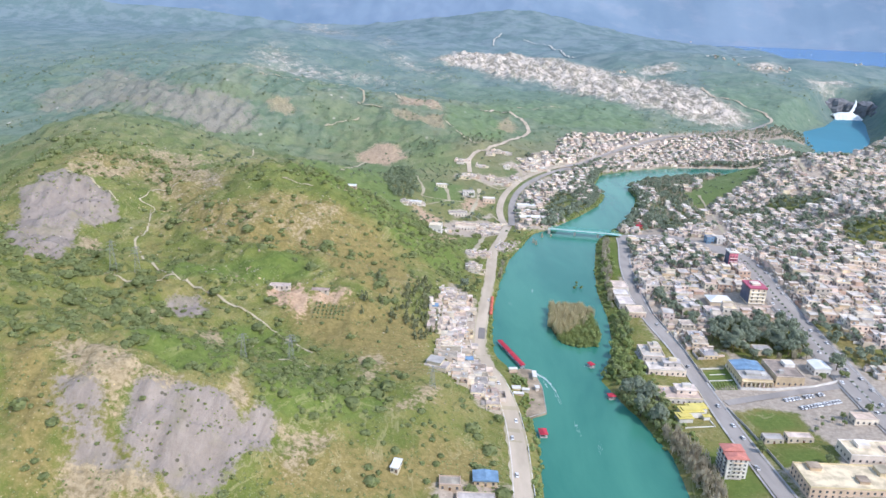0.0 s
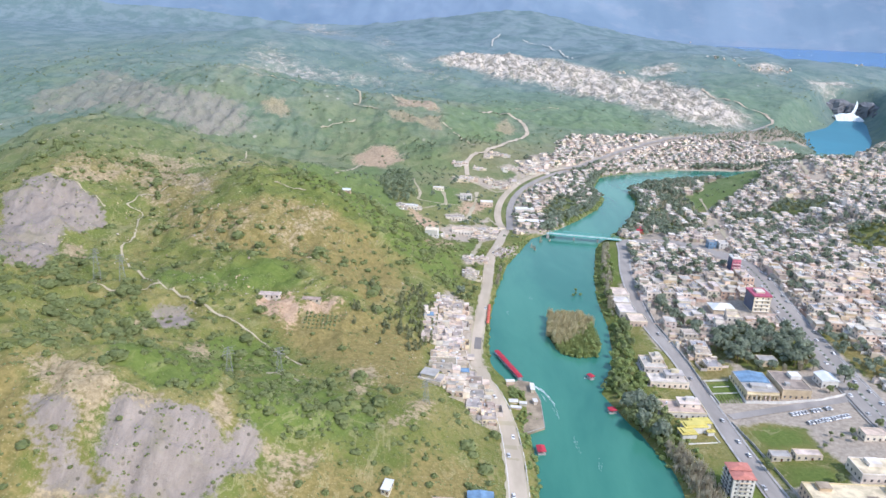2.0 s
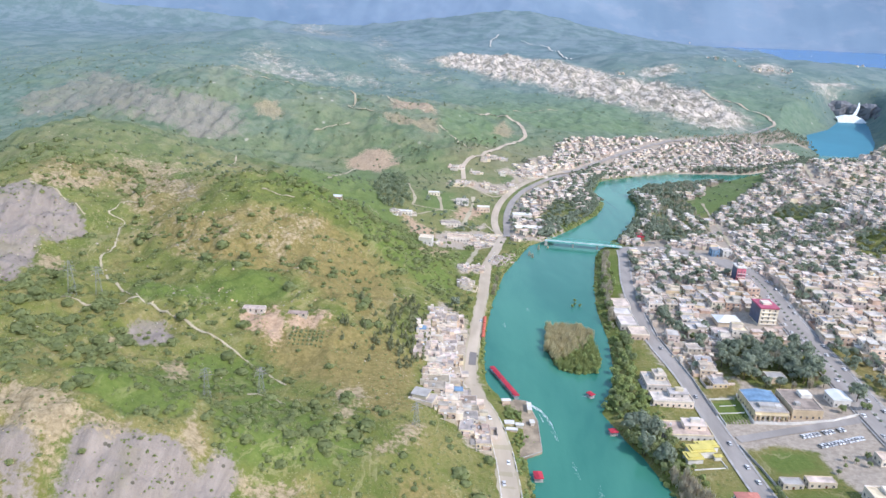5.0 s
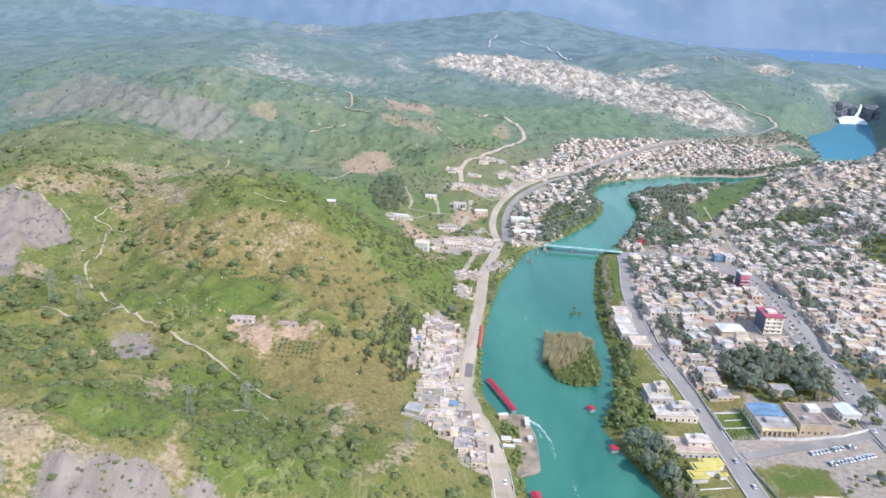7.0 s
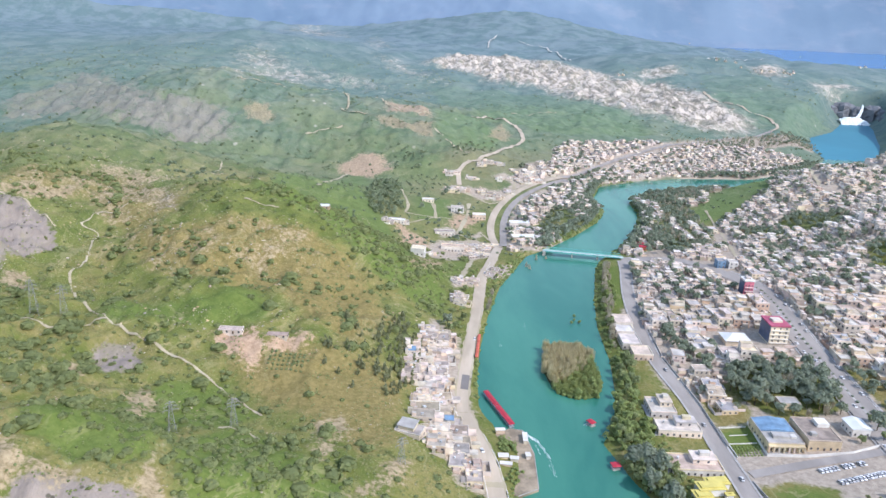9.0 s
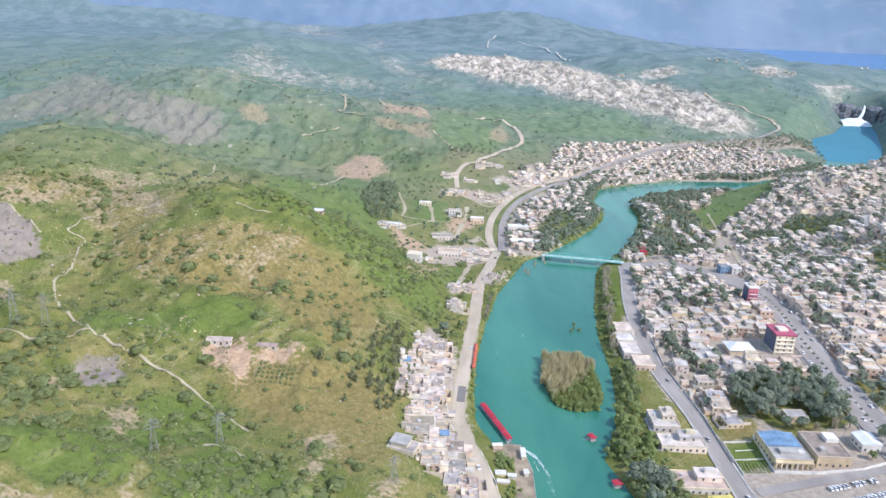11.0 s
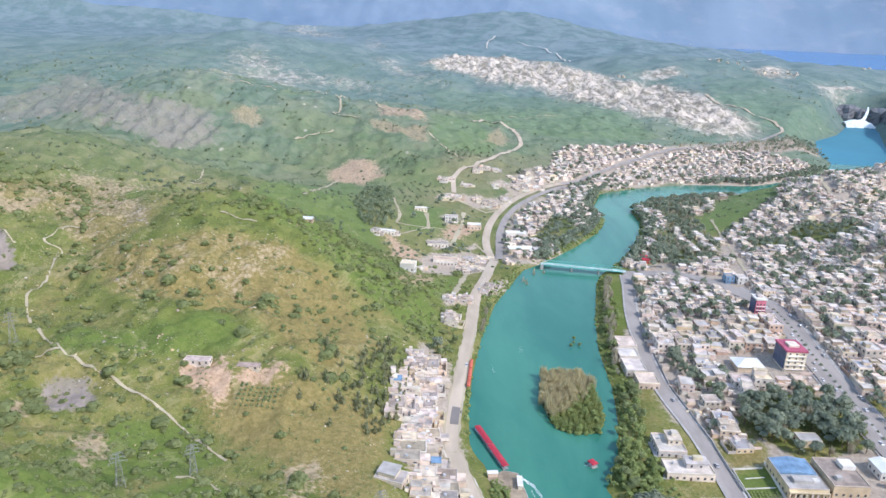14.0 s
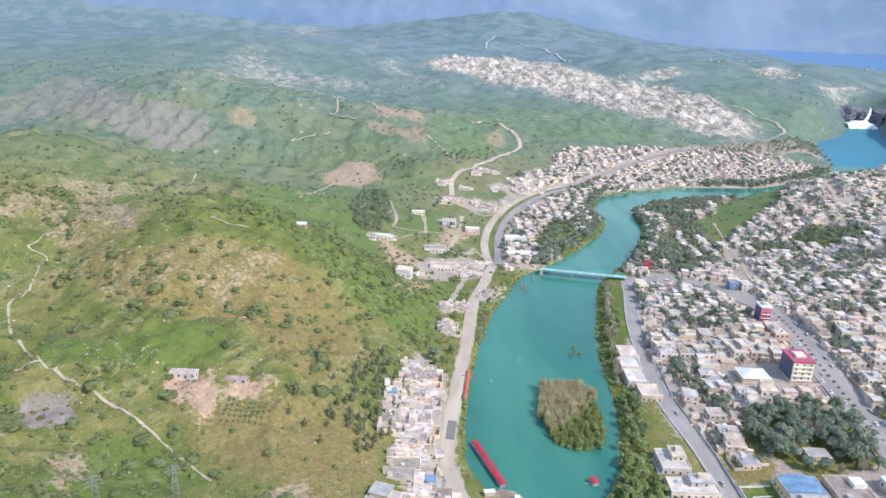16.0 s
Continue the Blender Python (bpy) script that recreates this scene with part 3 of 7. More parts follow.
MEADOW = [
    [(-143, 651), (-157, 692), (-175, 849), (-175, 993), (-91, 929), (-45, 796), (1, 673), (22, 629), (18, 583), (-15, 596), (-54, 617), (-97, 648)],
    [(-213, 506), (-174, 506), (-136, 519), (-113, 535), (-100, 497), (-121, 490), (-150, 481), (-192, 470)],
    [(-162, 333), (-143, 429), (-107, 439), (-83, 412), (-113, 374), (-101, 322), (-130, 311), (-152, 316)],
    [(-106, 341), (-96, 402), (-47, 367), (-28, 356), (-31, 337), (-87, 307)],
    [(-170, 792), (-104, 1034), (-84, 961), (-123, 790)],
    [(-21, 939), (23, 950), (23, 873), (-16, 845)],
    [(4, 678), (37, 747), (33, 675), (9, 650)],
    [(-4, 1338), (72, 1348), (108, 1260), (84, 1158), (21, 1143), (-4, 1198)],
    [(318, 1934), (417, 1576), (395, 1396), (203, 1321), (73, 1368), (-37, 2017), (101, 2023)],
    [(736, 2154), (907, 2178), (872, 1812), (942, 1789), (714, 1538), (707, 1700), (653, 1807)],
]
MEADOW_TOWN = [
    [(12, 706), (37, 732), (29, 679), (11, 669)],
    [(190, 382), (206, 392), (222, 388), (221, 371), (196, 368)],
    [(195, 347), (216, 348), (220, 336), (192, 330)],
    [(184, 450), (208, 454), (207, 430), (185, 422)],
    [(150, 345), (172, 350), (176, 312), (152, 300)],
    [(158, 625), (177, 640), (183, 700), (186, 735), (176, 730), (164, 680)],
    [(328, 949), (501, 1145), (563, 1201), (443, 989), (322, 885)],
    [(12, 703), (40, 732), (32, 682), (18, 672)],
]
BROWN = [
    [(-110, 465), (-67, 479), (-37, 475), (-7, 468), (-10, 399), (-26, 382), (-55, 412), (-86, 423), (-109, 448)],
    [(-244, 617), (-191, 601), (-132, 617), (-92, 623), (-53, 604), (-20, 543), (-39, 487), (-81, 515), (-101, 535), (-133, 536), (-172, 542), (-217, 574)],
    [(-354, 643), (-322, 707), (-286, 745), (-203, 649), (-231, 609), (-288, 647), (-321, 622)],
    [(5, 1092), (113, 1191), (198, 1243), (158, 1109), (70, 1043), (22, 1045)],
    [(186, 479), (208, 489), (209, 458), (186, 450)],
    [(301, 517), (322, 498), (319, 456), (297, 417), (297, 473)],
    [(-80, 286), (-49, 312), (-20, 314), (-3, 337), (32, 335), (35, 312), (10, 294), (-74, 268)],
    [(-210, 308), (-189, 312), (-158, 245), (-174, 239)],
]
EARTH = [
    [(-89, 1323), (-19, 1328), (-11, 1271), (-83, 1248)],
    [(-138, 1052), (-110, 1085), (-77, 1083), (-65, 1039), (-85, 1004), (-125, 1014)],
    [(-126, 479), (-120, 486), (-99, 476), (-94, 469), (-98, 445), (-106, 462), (-122, 469)],
    [(-94, 469), (-75, 486), (-65, 484), (-71, 473), (-87, 469)],
    [(-42, 810), (-31, 813), (-3, 795), (4, 770), (-18, 760), (-25, 727), (-30, 783)],
    [(20, 864), (30, 894), (53, 899), (63, 893), (42, 858), (30, 844), (20, 852)],
]
WHITE_ROCK = [
    [(-376, 1312), (-585, 2126), (-533, 2242), (-467, 2165), (-404, 2055), (-284, 2031), (-212, 2070), (-138, 1934), (-215, 1967), (-352, 1904), (-331, 1307)],
    [(-833, 3924), (-699, 4002), (-521, 3618), (-439, 3231), (-599, 3444), (-804, 3790)],
    [(-291, 2689), (-307, 3245), (-226, 2999), (-237, 2548)],
    [(-233, 2425), (-155, 2352), (-26, 2172), (8, 2054), (-72, 2096), (-160, 2197)],
    [(-57, 2333), (23, 2666), (127, 2744), (278, 2701), (382, 2386), (461, 2232), (506, 2132), (620, 2080), (650, 1845), (660, 1646), (661, 1566), (567, 1486), (513, 1533), (478, 1578), (424, 1601), (374, 1781), (320, 1956), (259, 2076), (151, 2109), (58, 2298)],
    [(1063, 2148), (1158, 2148), (1144, 2119), (1006, 2004)],
    [(564, 2175), (610, 2234), (674, 2228), (678, 2180), (605, 2144)],
    [(942, 2309), (1073, 2409), (968, 2169), (917, 2183)],
]
DUST = [
    [(166, 620), (166, 500), (182, 470), (182, 390), (190, 300), (300, 300), (420, 600), (760, 1150), (760, 1290), (560, 1215), (430, 960), (300, 830), (215, 770)],
    [(185, 398), (265, 418), (275, 395), (267, 381), (239, 387), (217, 385), (203, 392)],
    [(197, 1237), (226, 1274), (326, 1327), (417, 1360), (485, 1376), (563, 1387), (663, 1345), (480, 1022), (386, 1180), (234, 1099), (172, 1030)],
    [(421, 1375), (536, 1430), (576, 1449), (724, 1533), (797, 1563), (726, 1442), (566, 1365), (474, 1341)],
    [(8, 580), (30, 560), (34, 480), (46, 370), (26, 380), (12, 410), (4, 450), (0, 500)],
    [(84, 798), (86, 844), (91, 891), (103, 942), (125, 995), (151, 1022), (190, 1031), (201, 982), (177, 951), (146, 952), (137, 905), (118, 884), (125, 834), (145, 828), (150, 814), (122, 784), (86, 774)],
    [(69, 976), (74, 992), (89, 1005), (109, 1029), (83, 1047), (100, 1065), (122, 1044), (129, 1036), (99, 980), (79, 960)],
    [(15, 992), (40, 1000), (67, 1004), (81, 990), (74, 963), (58, 966), (44, 980), (15, 974)],
    [(113, 1084), (168, 1173), (202, 1166), (263, 1211), (254, 1162), (194, 1111), (137, 1038), (114, 1041)],
    [(0, 782), (12, 802), (48, 819), (69, 812), (67, 758), (35, 744), (3, 720)],
    [(5, 833), (23, 847), (33, 829), (12, 808)],
    [(47, 831), (56, 844), (58, 835), (49, 819)],
    [(19, 918), (38, 935), (40, 907), (23, 894)],
    [(65, 720), (83, 731), (81, 703), (64, 692)],
    [(24, 674), (44, 686), (46, 664), (24, 652)],
    [(0, 300), (40, 310), (40, 270), (0, 260)],
]

TOWN_GREEN = MEADOW_TOWN + [
    [(262, 790), (225, 800), (240, 860), (262, 890), (290, 930), (300, 960), (275, 1010), (300, 1050), (360, 1090), (440, 1095), (400, 1040), (330, 970), (325, 900), (318, 830), (300, 790)],
    [(186, 492), (210, 490), (214, 470), (209, 455), (186, 450)],
    [(203, 500), (240, 532), (276, 520), (278, 470), (230, 455)],
    [(297, 430), (297, 530), (330, 545), (345, 500), (330, 440)],
] + [
    [(415, 690), (430, 740), (470, 745), (478, 700), (450, 680)],
    [(355, 820), (360, 860), (420, 900), (470, 860), (440, 820)],
    [(120, 800), (150, 850), (190, 905), (215, 960), (210, 1010), (180, 1010), (160, 960), (140, 900)],
    [(186, 345), (188, 392), (205, 398), (226, 388), (224, 366), (230, 345), (222, 330), (190, 330)],
]


def build_ground():
    """One sheet: fine near the camera's path, coarser towards the horizon."""
    ys = [-700.0]
    while ys[-1] < 4950:
        y = ys[-1]
        step = 45 if y < 120 else 8 if y < 230 else 2.4 if y < 720 else 2.4 + (y - 720) / 130
        ys.append(y + step)
    cols = 420
    u = np.linspace(-1, 1, cols)
    u = u * (0.55 + 0.45 * u * u)
    X, Y, Z, rows = [], [], [], len(ys)
    yy = np.array(ys)
    half = np.where(yy > 0, 0.74 * yy + 230, 230 - 0.3 * yy)
    X = (half[:, None] * u[None, :]).ravel()
    Y = np.repeat(yy, cols)
    Z = height(X, Y)
    verts = np.stack([X, Y, Z], 1)
    cut = int(np.searchsorted(yy, 3950.0))
    i = (np.arange(rows - 1)[:, None] * cols + np.arange(cols - 1)[None, :]).ravel()
    quads = np.stack([i, i + 1, i + 1 + cols, i + cols], 1)
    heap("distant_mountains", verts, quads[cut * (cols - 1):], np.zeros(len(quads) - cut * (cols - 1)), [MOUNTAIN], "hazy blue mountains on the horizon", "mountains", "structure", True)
    quads = quads[:cut * (cols - 1)]
    me = bpy.data.meshes.new("ground")
    me.vertices.add(len(verts))
    me.vertices.foreach_set("co", verts.ravel())
    me.loops.add(quads.size)
    me.loops.foreach_set("vertex_index", quads.ravel().astype(np.int32))
    me.polygons.add(len(quads))
    me.polygons.foreach_set("loop_start", (np.arange(len(quads)) * 4).astype(np.int32))
    me.polygons.foreach_set("use_smooth", np.ones(len(quads), bool))
    me.update(calc_edges=True)

    def cover(polys, soft):
        m = np.zeros(len(X))
        for poly in polys:
            p = np.array(poly, float)
            edge = soft * max(1.0, p[:, 1].mean() / 600)
            sel = np.nonzero((X > p[:, 0].min() - edge) & (X < p[:, 0].max() + edge) & (Y > p[:, 1].min() - edge) & (Y < p[:, 1].max() + edge))[0]
            m[sel] = np.maximum(m[sel], inside(X[sel], Y[sel], poly, edge))
        return m

    a = np.stack([np.maximum(cover(SCREE[:1] + SCREE[2:4] + SCREE[6:], 9), np.maximum(0.8 * cover(SCREE[1:2], 12), np.maximum(0.42 * cover(SCREE[4:5], 18), 0.7 * cover(SCREE[5:6], 18)))), np.maximum(np.maximum(cover(TAN_SLOPE[:1], 8), np.maximum(0.5 * cover(TAN_SLOPE[1:2], 30), 0.42 * cover(TAN_SLOPE[2:], 34))), np.maximum(cover(TAN[:2] + TAN[3:10] + TAN[11:12], 11), np.maximum(0.72 * cover(TAN[2:3] + TAN[10:11] + TAN[12:], 10), 0.42 * cover(BROWN[2:3], 22)))), cover(MEADOW + MEADOW_TOWN, 12), np.maximum(cover(WHITE_ROCK[4:], 18), 0.45 * cover(WHITE_ROCK[:4], 22))], 1)
    dust = cover(DUST, 7) * (1 - cover(TOWN_GREEN, 5))
    # Alpha channel: strength of the painted haze, growing with distance.
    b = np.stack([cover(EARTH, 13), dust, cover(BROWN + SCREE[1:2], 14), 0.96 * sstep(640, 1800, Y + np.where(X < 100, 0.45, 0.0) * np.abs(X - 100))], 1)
    for name, values in (("cover_a", a), ("cover_and_haze", b)):
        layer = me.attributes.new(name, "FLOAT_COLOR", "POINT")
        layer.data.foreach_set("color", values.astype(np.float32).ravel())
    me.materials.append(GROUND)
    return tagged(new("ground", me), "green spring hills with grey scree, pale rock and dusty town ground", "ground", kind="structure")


def resample(line, step):
    pts = [Vector(p) for p in line]
    out = []
    n = len(pts)
    for k in range(n - 1):
        p0, p1, p2, p3 = pts[max(k - 1, 0)], pts[k], pts[k + 1], pts[min(k + 2, n - 1)]
        parts = max(1, int((p2 - p1).length / step))
        for j in range(parts):
            t = j / parts
            out.append(0.5 * (2 * p1 + (p2 - p0) * t + (2 * p0 - 5 * p1 + 4 * p2 - p3) * t * t + (3 * p1 - p0 - 3 * p2 + p3) * t ** 3))
    out.append(pts[-1])
    return out


def ribbon(name, line, width, material, label, lift=0.3, step=4.0, across=4, level=None, category="road", kind="structure", parent=None, shift=0.0, worn=0.0):
    """A strip of ground that follows a line and the lie of the land."""
    pts = resample(line, step)
    verts, faces = [], []
    for k, p in enumerate(pts):
        d = (pts[min(k + 1, len(pts) - 1)] - pts[max(k - 1, 0)]).normalized()
        side = Vector((d.y, -d.x))
        for j in range(across + 1):
            wide = width * (1 + worn * math.sin(k * 1.7) + worn * math.sin(k * 0.61 + 2))
            q = p + side * (wide * (j / across - 0.5) + shift + worn * 0.6 * math.sin(k * 0.9))
            verts.append((q.x, q.y))
    xy = np.array(verts)
    if level is None:
        z = height(xy[:, 0], xy[:, 1])
        zz = z.reshape(-1, across + 1)
        z = (0.5 * zz + 0.5 * zz.max(1, keepdims=True)).ravel() + lift
    else:
        z = np.full(len(xy), level)
    rows = len(pts)
    for k in range(rows - 1):
        for j in range(across):
            a = k * (across + 1) + j
            faces.append((a, a + 1, a + across + 2, a + across + 1))
    me = bpy.data.meshes.new(name)
    me.from_pydata(np.c_[xy, z].tolist(), [], faces)
    for f in me.polygons:
        f.use_smooth = True
    if me.polygons[0].normal.z < 0:
        me.flip_normals()
    me.materials.append(material)
    ob = new(name, me)
    if parent is not None:
        ob.parent = parent
        return ob
    return tagged(ob, label, category, kind=kind)


def build_water():
    verts, faces = [], []
    pts = resample([c[:2] for c in COURSE], 6)
    c = np.array(COURSE, float)
    along = np.r_[0, np.cumsum(np.hypot(np.diff(c[:, 0]), np.diff(c[:, 1])))]
    dist = 0.0
    for k, p in enumerate(pts):
        if k:
            dist += (p - pts[k - 1]).length
        w = np.interp(dist, along, c[:, 2]) + 9
        d = (pts[min(k + 1, len(pts) - 1)] - pts[max(k - 1, 0)]).normalized()
        for s in np.linspace(-1, 1, 7):
            verts.append((p.x + d.y * w * s, p.y - d.x * w * s, 0.0))
        if k:
            for j in range(6):
                a = (k - 1) * 7 + j
                faces.append((a, a + 1, a + 8, a + 7))
    me = bpy.data.meshes.new("river")
    me.from_pydata(verts, [], faces)
    if me.polygons[0].normal.z < 0:
        me.flip_normals()
    me.materials.append(WATER)
    me.materials.append(POOL)
    for f in me.polygons:
        f.material_index = 1 if f.center.y > 1400 else 0
    tagged(new("river", me), "wide turquoise river with faint current streaks", "river", kind="structure")
    ang = np.linspace(0, 2 * math.pi, 48, endpoint=False)
    me = bpy.data.meshes.new("lake")
    me.from_pydata([(2300 + 1250 * math.cos(a), 3350 + 1050 * math.sin(a), LAKE_LEVEL) for a in ang], [], [tuple(range(48))])
    me.materials.append(LAKE)
    tagged(new("lake", me), "distant deep blue reservoir lake behind the dam hills", "lake", kind="structure")


build_ground()
build_water()

RIVER_ROAD = [(45, 200), (46, 260), (46, 301), (47, 325), (47, 352), (46, 375), (43, 399), (36, 430), (30, 456), (31, 491), (37, 550), (45, 617), (51, 682), (56, 706), (64, 740), (69, 766), (74, 788)]
VALLEY_ROAD = [(74, 788), (69, 850), (76, 910), (92, 962), (121, 1014), (186, 1091), (291, 1210), (444, 1362), (640, 1498), (687, 1546), (711, 1572), (725, 1634), (709, 1673), (676, 1755), (647, 1860)]
SECOND_LANE = [(79, 792), (82, 825), (84, 860), (88, 895), (98, 940), (114, 979), (134, 1010), (157, 1041), (190, 1083)]
HILL_ROAD = [(34, 1002), (34, 1047), (47, 1077), (83, 1135), (130, 1232), (144, 1264), (138, 1333), (105, 1371), (72, 1348), (58, 1336)]
EAST_ROAD = [(198, 752), (193, 720), (187, 691), (180, 653), (174, 600), (171, 537), (178, 474), (179, 407), (179, 369), (181, 305), (184, 240)]
BRIDGE_STREET = [(197, 758), (223, 755), (247, 745), (263, 728), (279, 702)]
MAIN_EAST = [(279, 702), (289, 677), (294, 648), (292, 610), (288, 571), (285, 500), (281, 441), (276, 381), (272, 300)]
LOT_ROAD = [(187, 403), (218, 411), (275, 423)]
ribbon("river_road", RIVER_ROAD[:9], 9.8, ROAD_PALE, "pale worn asphalt road along the river bank", 0.35)
ribbon("river_road", RIVER_ROAD[8:12], 7.4, ROAD_PALE, "pale narrow asphalt road under the hill", 0.35)
ribbon("river_road", RIVER_ROAD[11:], 9.6, ROAD_PALE, "pale asphalt road widening towards the bridge", 0.35)
ribbon("climbing_road", VALLEY_ROAD[9:], 6, ROAD_PALE, "pale road climbing past the white rock", 1.3, 6)
ribbon("road_shoulder", RIVER_ROAD[:9], 11.8, TRACK, "dusty shoulder of the river road", 0.16, 3, worn=0.08)
ribbon("road_shoulder", RIVER_ROAD[8:], 9.6, TRACK, "dusty shoulder of the river road", 0.16, 3, worn=0.10)
ribbon("valley_road", VALLEY_ROAD[:6], 8.5, ROAD_PALE, "pale valley road bending round the river", 0.6, 6)
ribbon("valley_road", VALLEY_ROAD[5:10], 8, ROAD_GREY, "pale grey valley road running past the far town", 0.7, 6)
ribbon("second_carriageway", SECOND_LANE, 8, ROAD_GREY, "grey carriageway beside the valley road", 0.6)
ribbon("hill_road", HILL_ROAD, 6.5, ROAD_PALE, "pale road bending up the far hillside", 0.6)
ribbon("town_road", EAST_ROAD, 9, ROAD_GREY, "grey asphalt street between villas and town", 0.3)
ribbon("bridge_street", BRIDGE_STREET, 13, ROAD_GREY, "grey street from the bridge into the town", 0.35)
ribbon("main_road", MAIN_EAST, 19, ROAD_GREY, "wide grey dual carriageway through the town", 0.35)
ribbon("parking_street", LOT_ROAD, 6.5, ROAD_GREY, "short grey street along the parking ground", 0.32)
for line, w in [
    ([(-245, 651), (-264, 633), (-273, 609), (-260, 607), (-258, 596), (-249, 560), (-250, 542), (-233, 514), (-215, 495), (-192, 473), (-177, 466), (-152, 455), (-124, 442), (-106, 430), (-82, 412)], 3.4),
    ([(-243, 453), (-228, 458), (-212, 460), (-192, 472)], 3.4),
    ([(-240, 865), (-228, 818), (-224, 783), (-207, 797)], 4),
    ([(-127, 848), (-127, 979), (-117, 1017)], 9),
    ([(-273, 1861), (-157, 1310), (-157, 1234), (-114, 1235)], 4),
    ([(-338, 1298), (-278, 1330), (-212, 1411), (-231, 1860), (-87, 1304), (-18, 1294)], 6),
    ([(-198, 1136), (-148, 1177)], 5),
    ([(169, 2984), (182, 3114), (218, 3266)], 14),
    ([(305, 3135), (406, 2989), (421, 2516)], 14),
    ([(806, 2325), (1094, 2595)], 9),
    ([(140, 1479), (235, 1518)], 5),
    ([(-4, 1198), (21, 1143), (49, 1114)], 5),
    ([(-152, 641), (-137, 639), (-123, 639)], 3),
    ([(-99, 391), (-87, 392), (-76, 383)], 3),
    ([(-336, 610), (-320, 611), (-298, 601), (-286, 595)], 3),
    ([(-41, 961), (-28, 888), (-30, 859), (-21, 860), (7, 869)], 5),
    ([(1, 919), (4, 893), (5, 864)], 7),
    ([(-28, 821), (-8, 851), (7, 869), (23, 875)], 5),
    ([(28, 830), (39, 825), (45, 805)], 6),
    ([(46, 943), (44, 909), (39, 874), (31, 831)], 7),
    ([(45, 747), (37, 705), (32, 675)], 11),
    ([(3, 720), (18, 732), (36, 745)], 5),
    ([(56, 846), (66, 824), (72, 812)], 6),
    ([(40, 982), (58, 966), (73, 951), (87, 962)], 7),
    ([(108, 1010), (116, 1052), (145, 1113), (192, 1184)], 7),
    ([(348, 946), (331, 842), (308, 737)], 5),
    ([(584, 1205), (487, 950), (506, 913)], 8),
]:
    ribbon("dirt_track", line, w * (0.42 if line[0][1] < 900 else 0.6 if line[0][1] < 1900 else 0.42), TRACK if line[0][1] < 1900 else TRACK_PALE, "pale unpaved dirt track over open ground", 0.1 + w * 0.03 if line[0][1] < 1600 else 1.5 if line[0][1] < 1900 else 4.5, 2.5 if line[0][1] < 900 else 8, category="track", worn=0.28)

# ---- building kit ----


class Shape:
    """Boxes, prisms and tubes gathered into one mesh."""

    def __init__(self):
        self.v, self.f, self.m, self.mats = [], [], [], []

    def slot(self, material):
        if material not in self.mats:
            self.mats.append(material)
        return self.mats.index(material)

    def add(self, verts, faces, material):
        base, s = len(self.v), self.slot(material)
        self.v += [tuple(p) for p in verts]
        self.f += [tuple(base + i for i in f) for f in faces]
        self.m += [s] * len(faces)
        return self

    def box(self, x0, y0, z0, x1, y1, z1, material, bottom=False):
        p = [(x, y, z) for z in (z0, z1) for x, y in ((x0, y0), (x1, y0), (x1, y1), (x0, y1))]
        f = [(4, 5, 6, 7), (0, 1, 5, 4), (1, 2, 6, 5), (2, 3, 7, 6), (3, 0, 4, 7)]
        return self.add(p, f + [(3, 2, 1, 0)] if bottom else f, material)

    def beam(self, a, b, size, material):
        """A square bar from a to b."""
        a, b = Vector(a), Vector(b)
        d = (b - a).normalized()
        s = d.cross(Vector((0, 0, 1)) if abs(d.z) < 0.9 else Vector((1, 0, 0))).normalized() * size / 2
        t = d.cross(s).normalized() * size / 2
        p = [q + u for q in (a, b) for u in (s + t, t - s, -s - t, s - t)]
        return self.add(p, [(0, 1, 2, 3), (7, 6, 5, 4), (0, 4, 5, 1), (1, 5, 6, 2), (2, 6, 7, 3), (3, 7, 4, 0)], material)

    def tube(self, x, y, z0, z1, r0, r1, material, sides=8):
        ring = [(math.cos(2 * math.pi * k / sides), math.sin(2 * math.pi * k / sides)) for k in range(sides)]
        p = [(x + r * c, y + r * s, z) for r, z in ((r0, z0), (r1, z1)) for c, s in ring]
        f = [(k, (k + 1) % sides, sides + (k + 1) % sides, sides + k) for k in range(sides)]
        return self.add(p, f + [tuple(range(sides, 2 * sides)), tuple(range(sides - 1, -1, -1))], material)

    def gable(self, x0, y0, z0, x1, y1, rise, material, over=0.4, hip=0.0, thick=0.25):
        """A pitched roof with its ridge along y, as a solid; hip pulls in the ridge's ends."""
        xm = (x0 + x1) / 2
        a = [(x0 - over, y0 - over), (x1 + over, y0 - over), (x1 + over, y1 + over), (x0 - over, y1 + over)]
        p = [(x, y, z0 - thick) for x, y in a] + [(x, y, z0) for x, y in a] + [(xm, y0 - over + hip, z0 + rise), (xm, y1 + over - hip, z0 + rise)]
        f = [(3, 2, 1, 0), (0, 1, 5, 4), (1, 2, 6, 5), (2, 3, 7, 6), (3, 0, 4, 7), (4, 5, 8), (5, 6, 9, 8), (6, 7, 9), (7, 4, 8, 9)]
        return self.add(p, f, material)

    def mesh(self, name, smooth=False):
        me = bpy.data.meshes.new(name)
        me.from_pydata(self.v, [], self.f)
        for material in self.mats:
            me.materials.append(material)
        me.polygons.foreach_set("material_index", np.array(self.m, np.int32))
        if smooth:
            me.polygons.foreach_set("use_smooth", np.ones(len(self.f), bool))
        me.update()
        return me


def part(name, shape, parent, label="", at=None):
    """Links a shape, or a mesh that is shared, as one mesh object under a thing or a part."""
    ob = new(name, shape.mesh(name) if isinstance(shape, Shape) else shape)
    ob.parent = parent
    if at is not None:
        ob.matrix_basis = at
    if label:
        tagged(ob, label)
    return ob


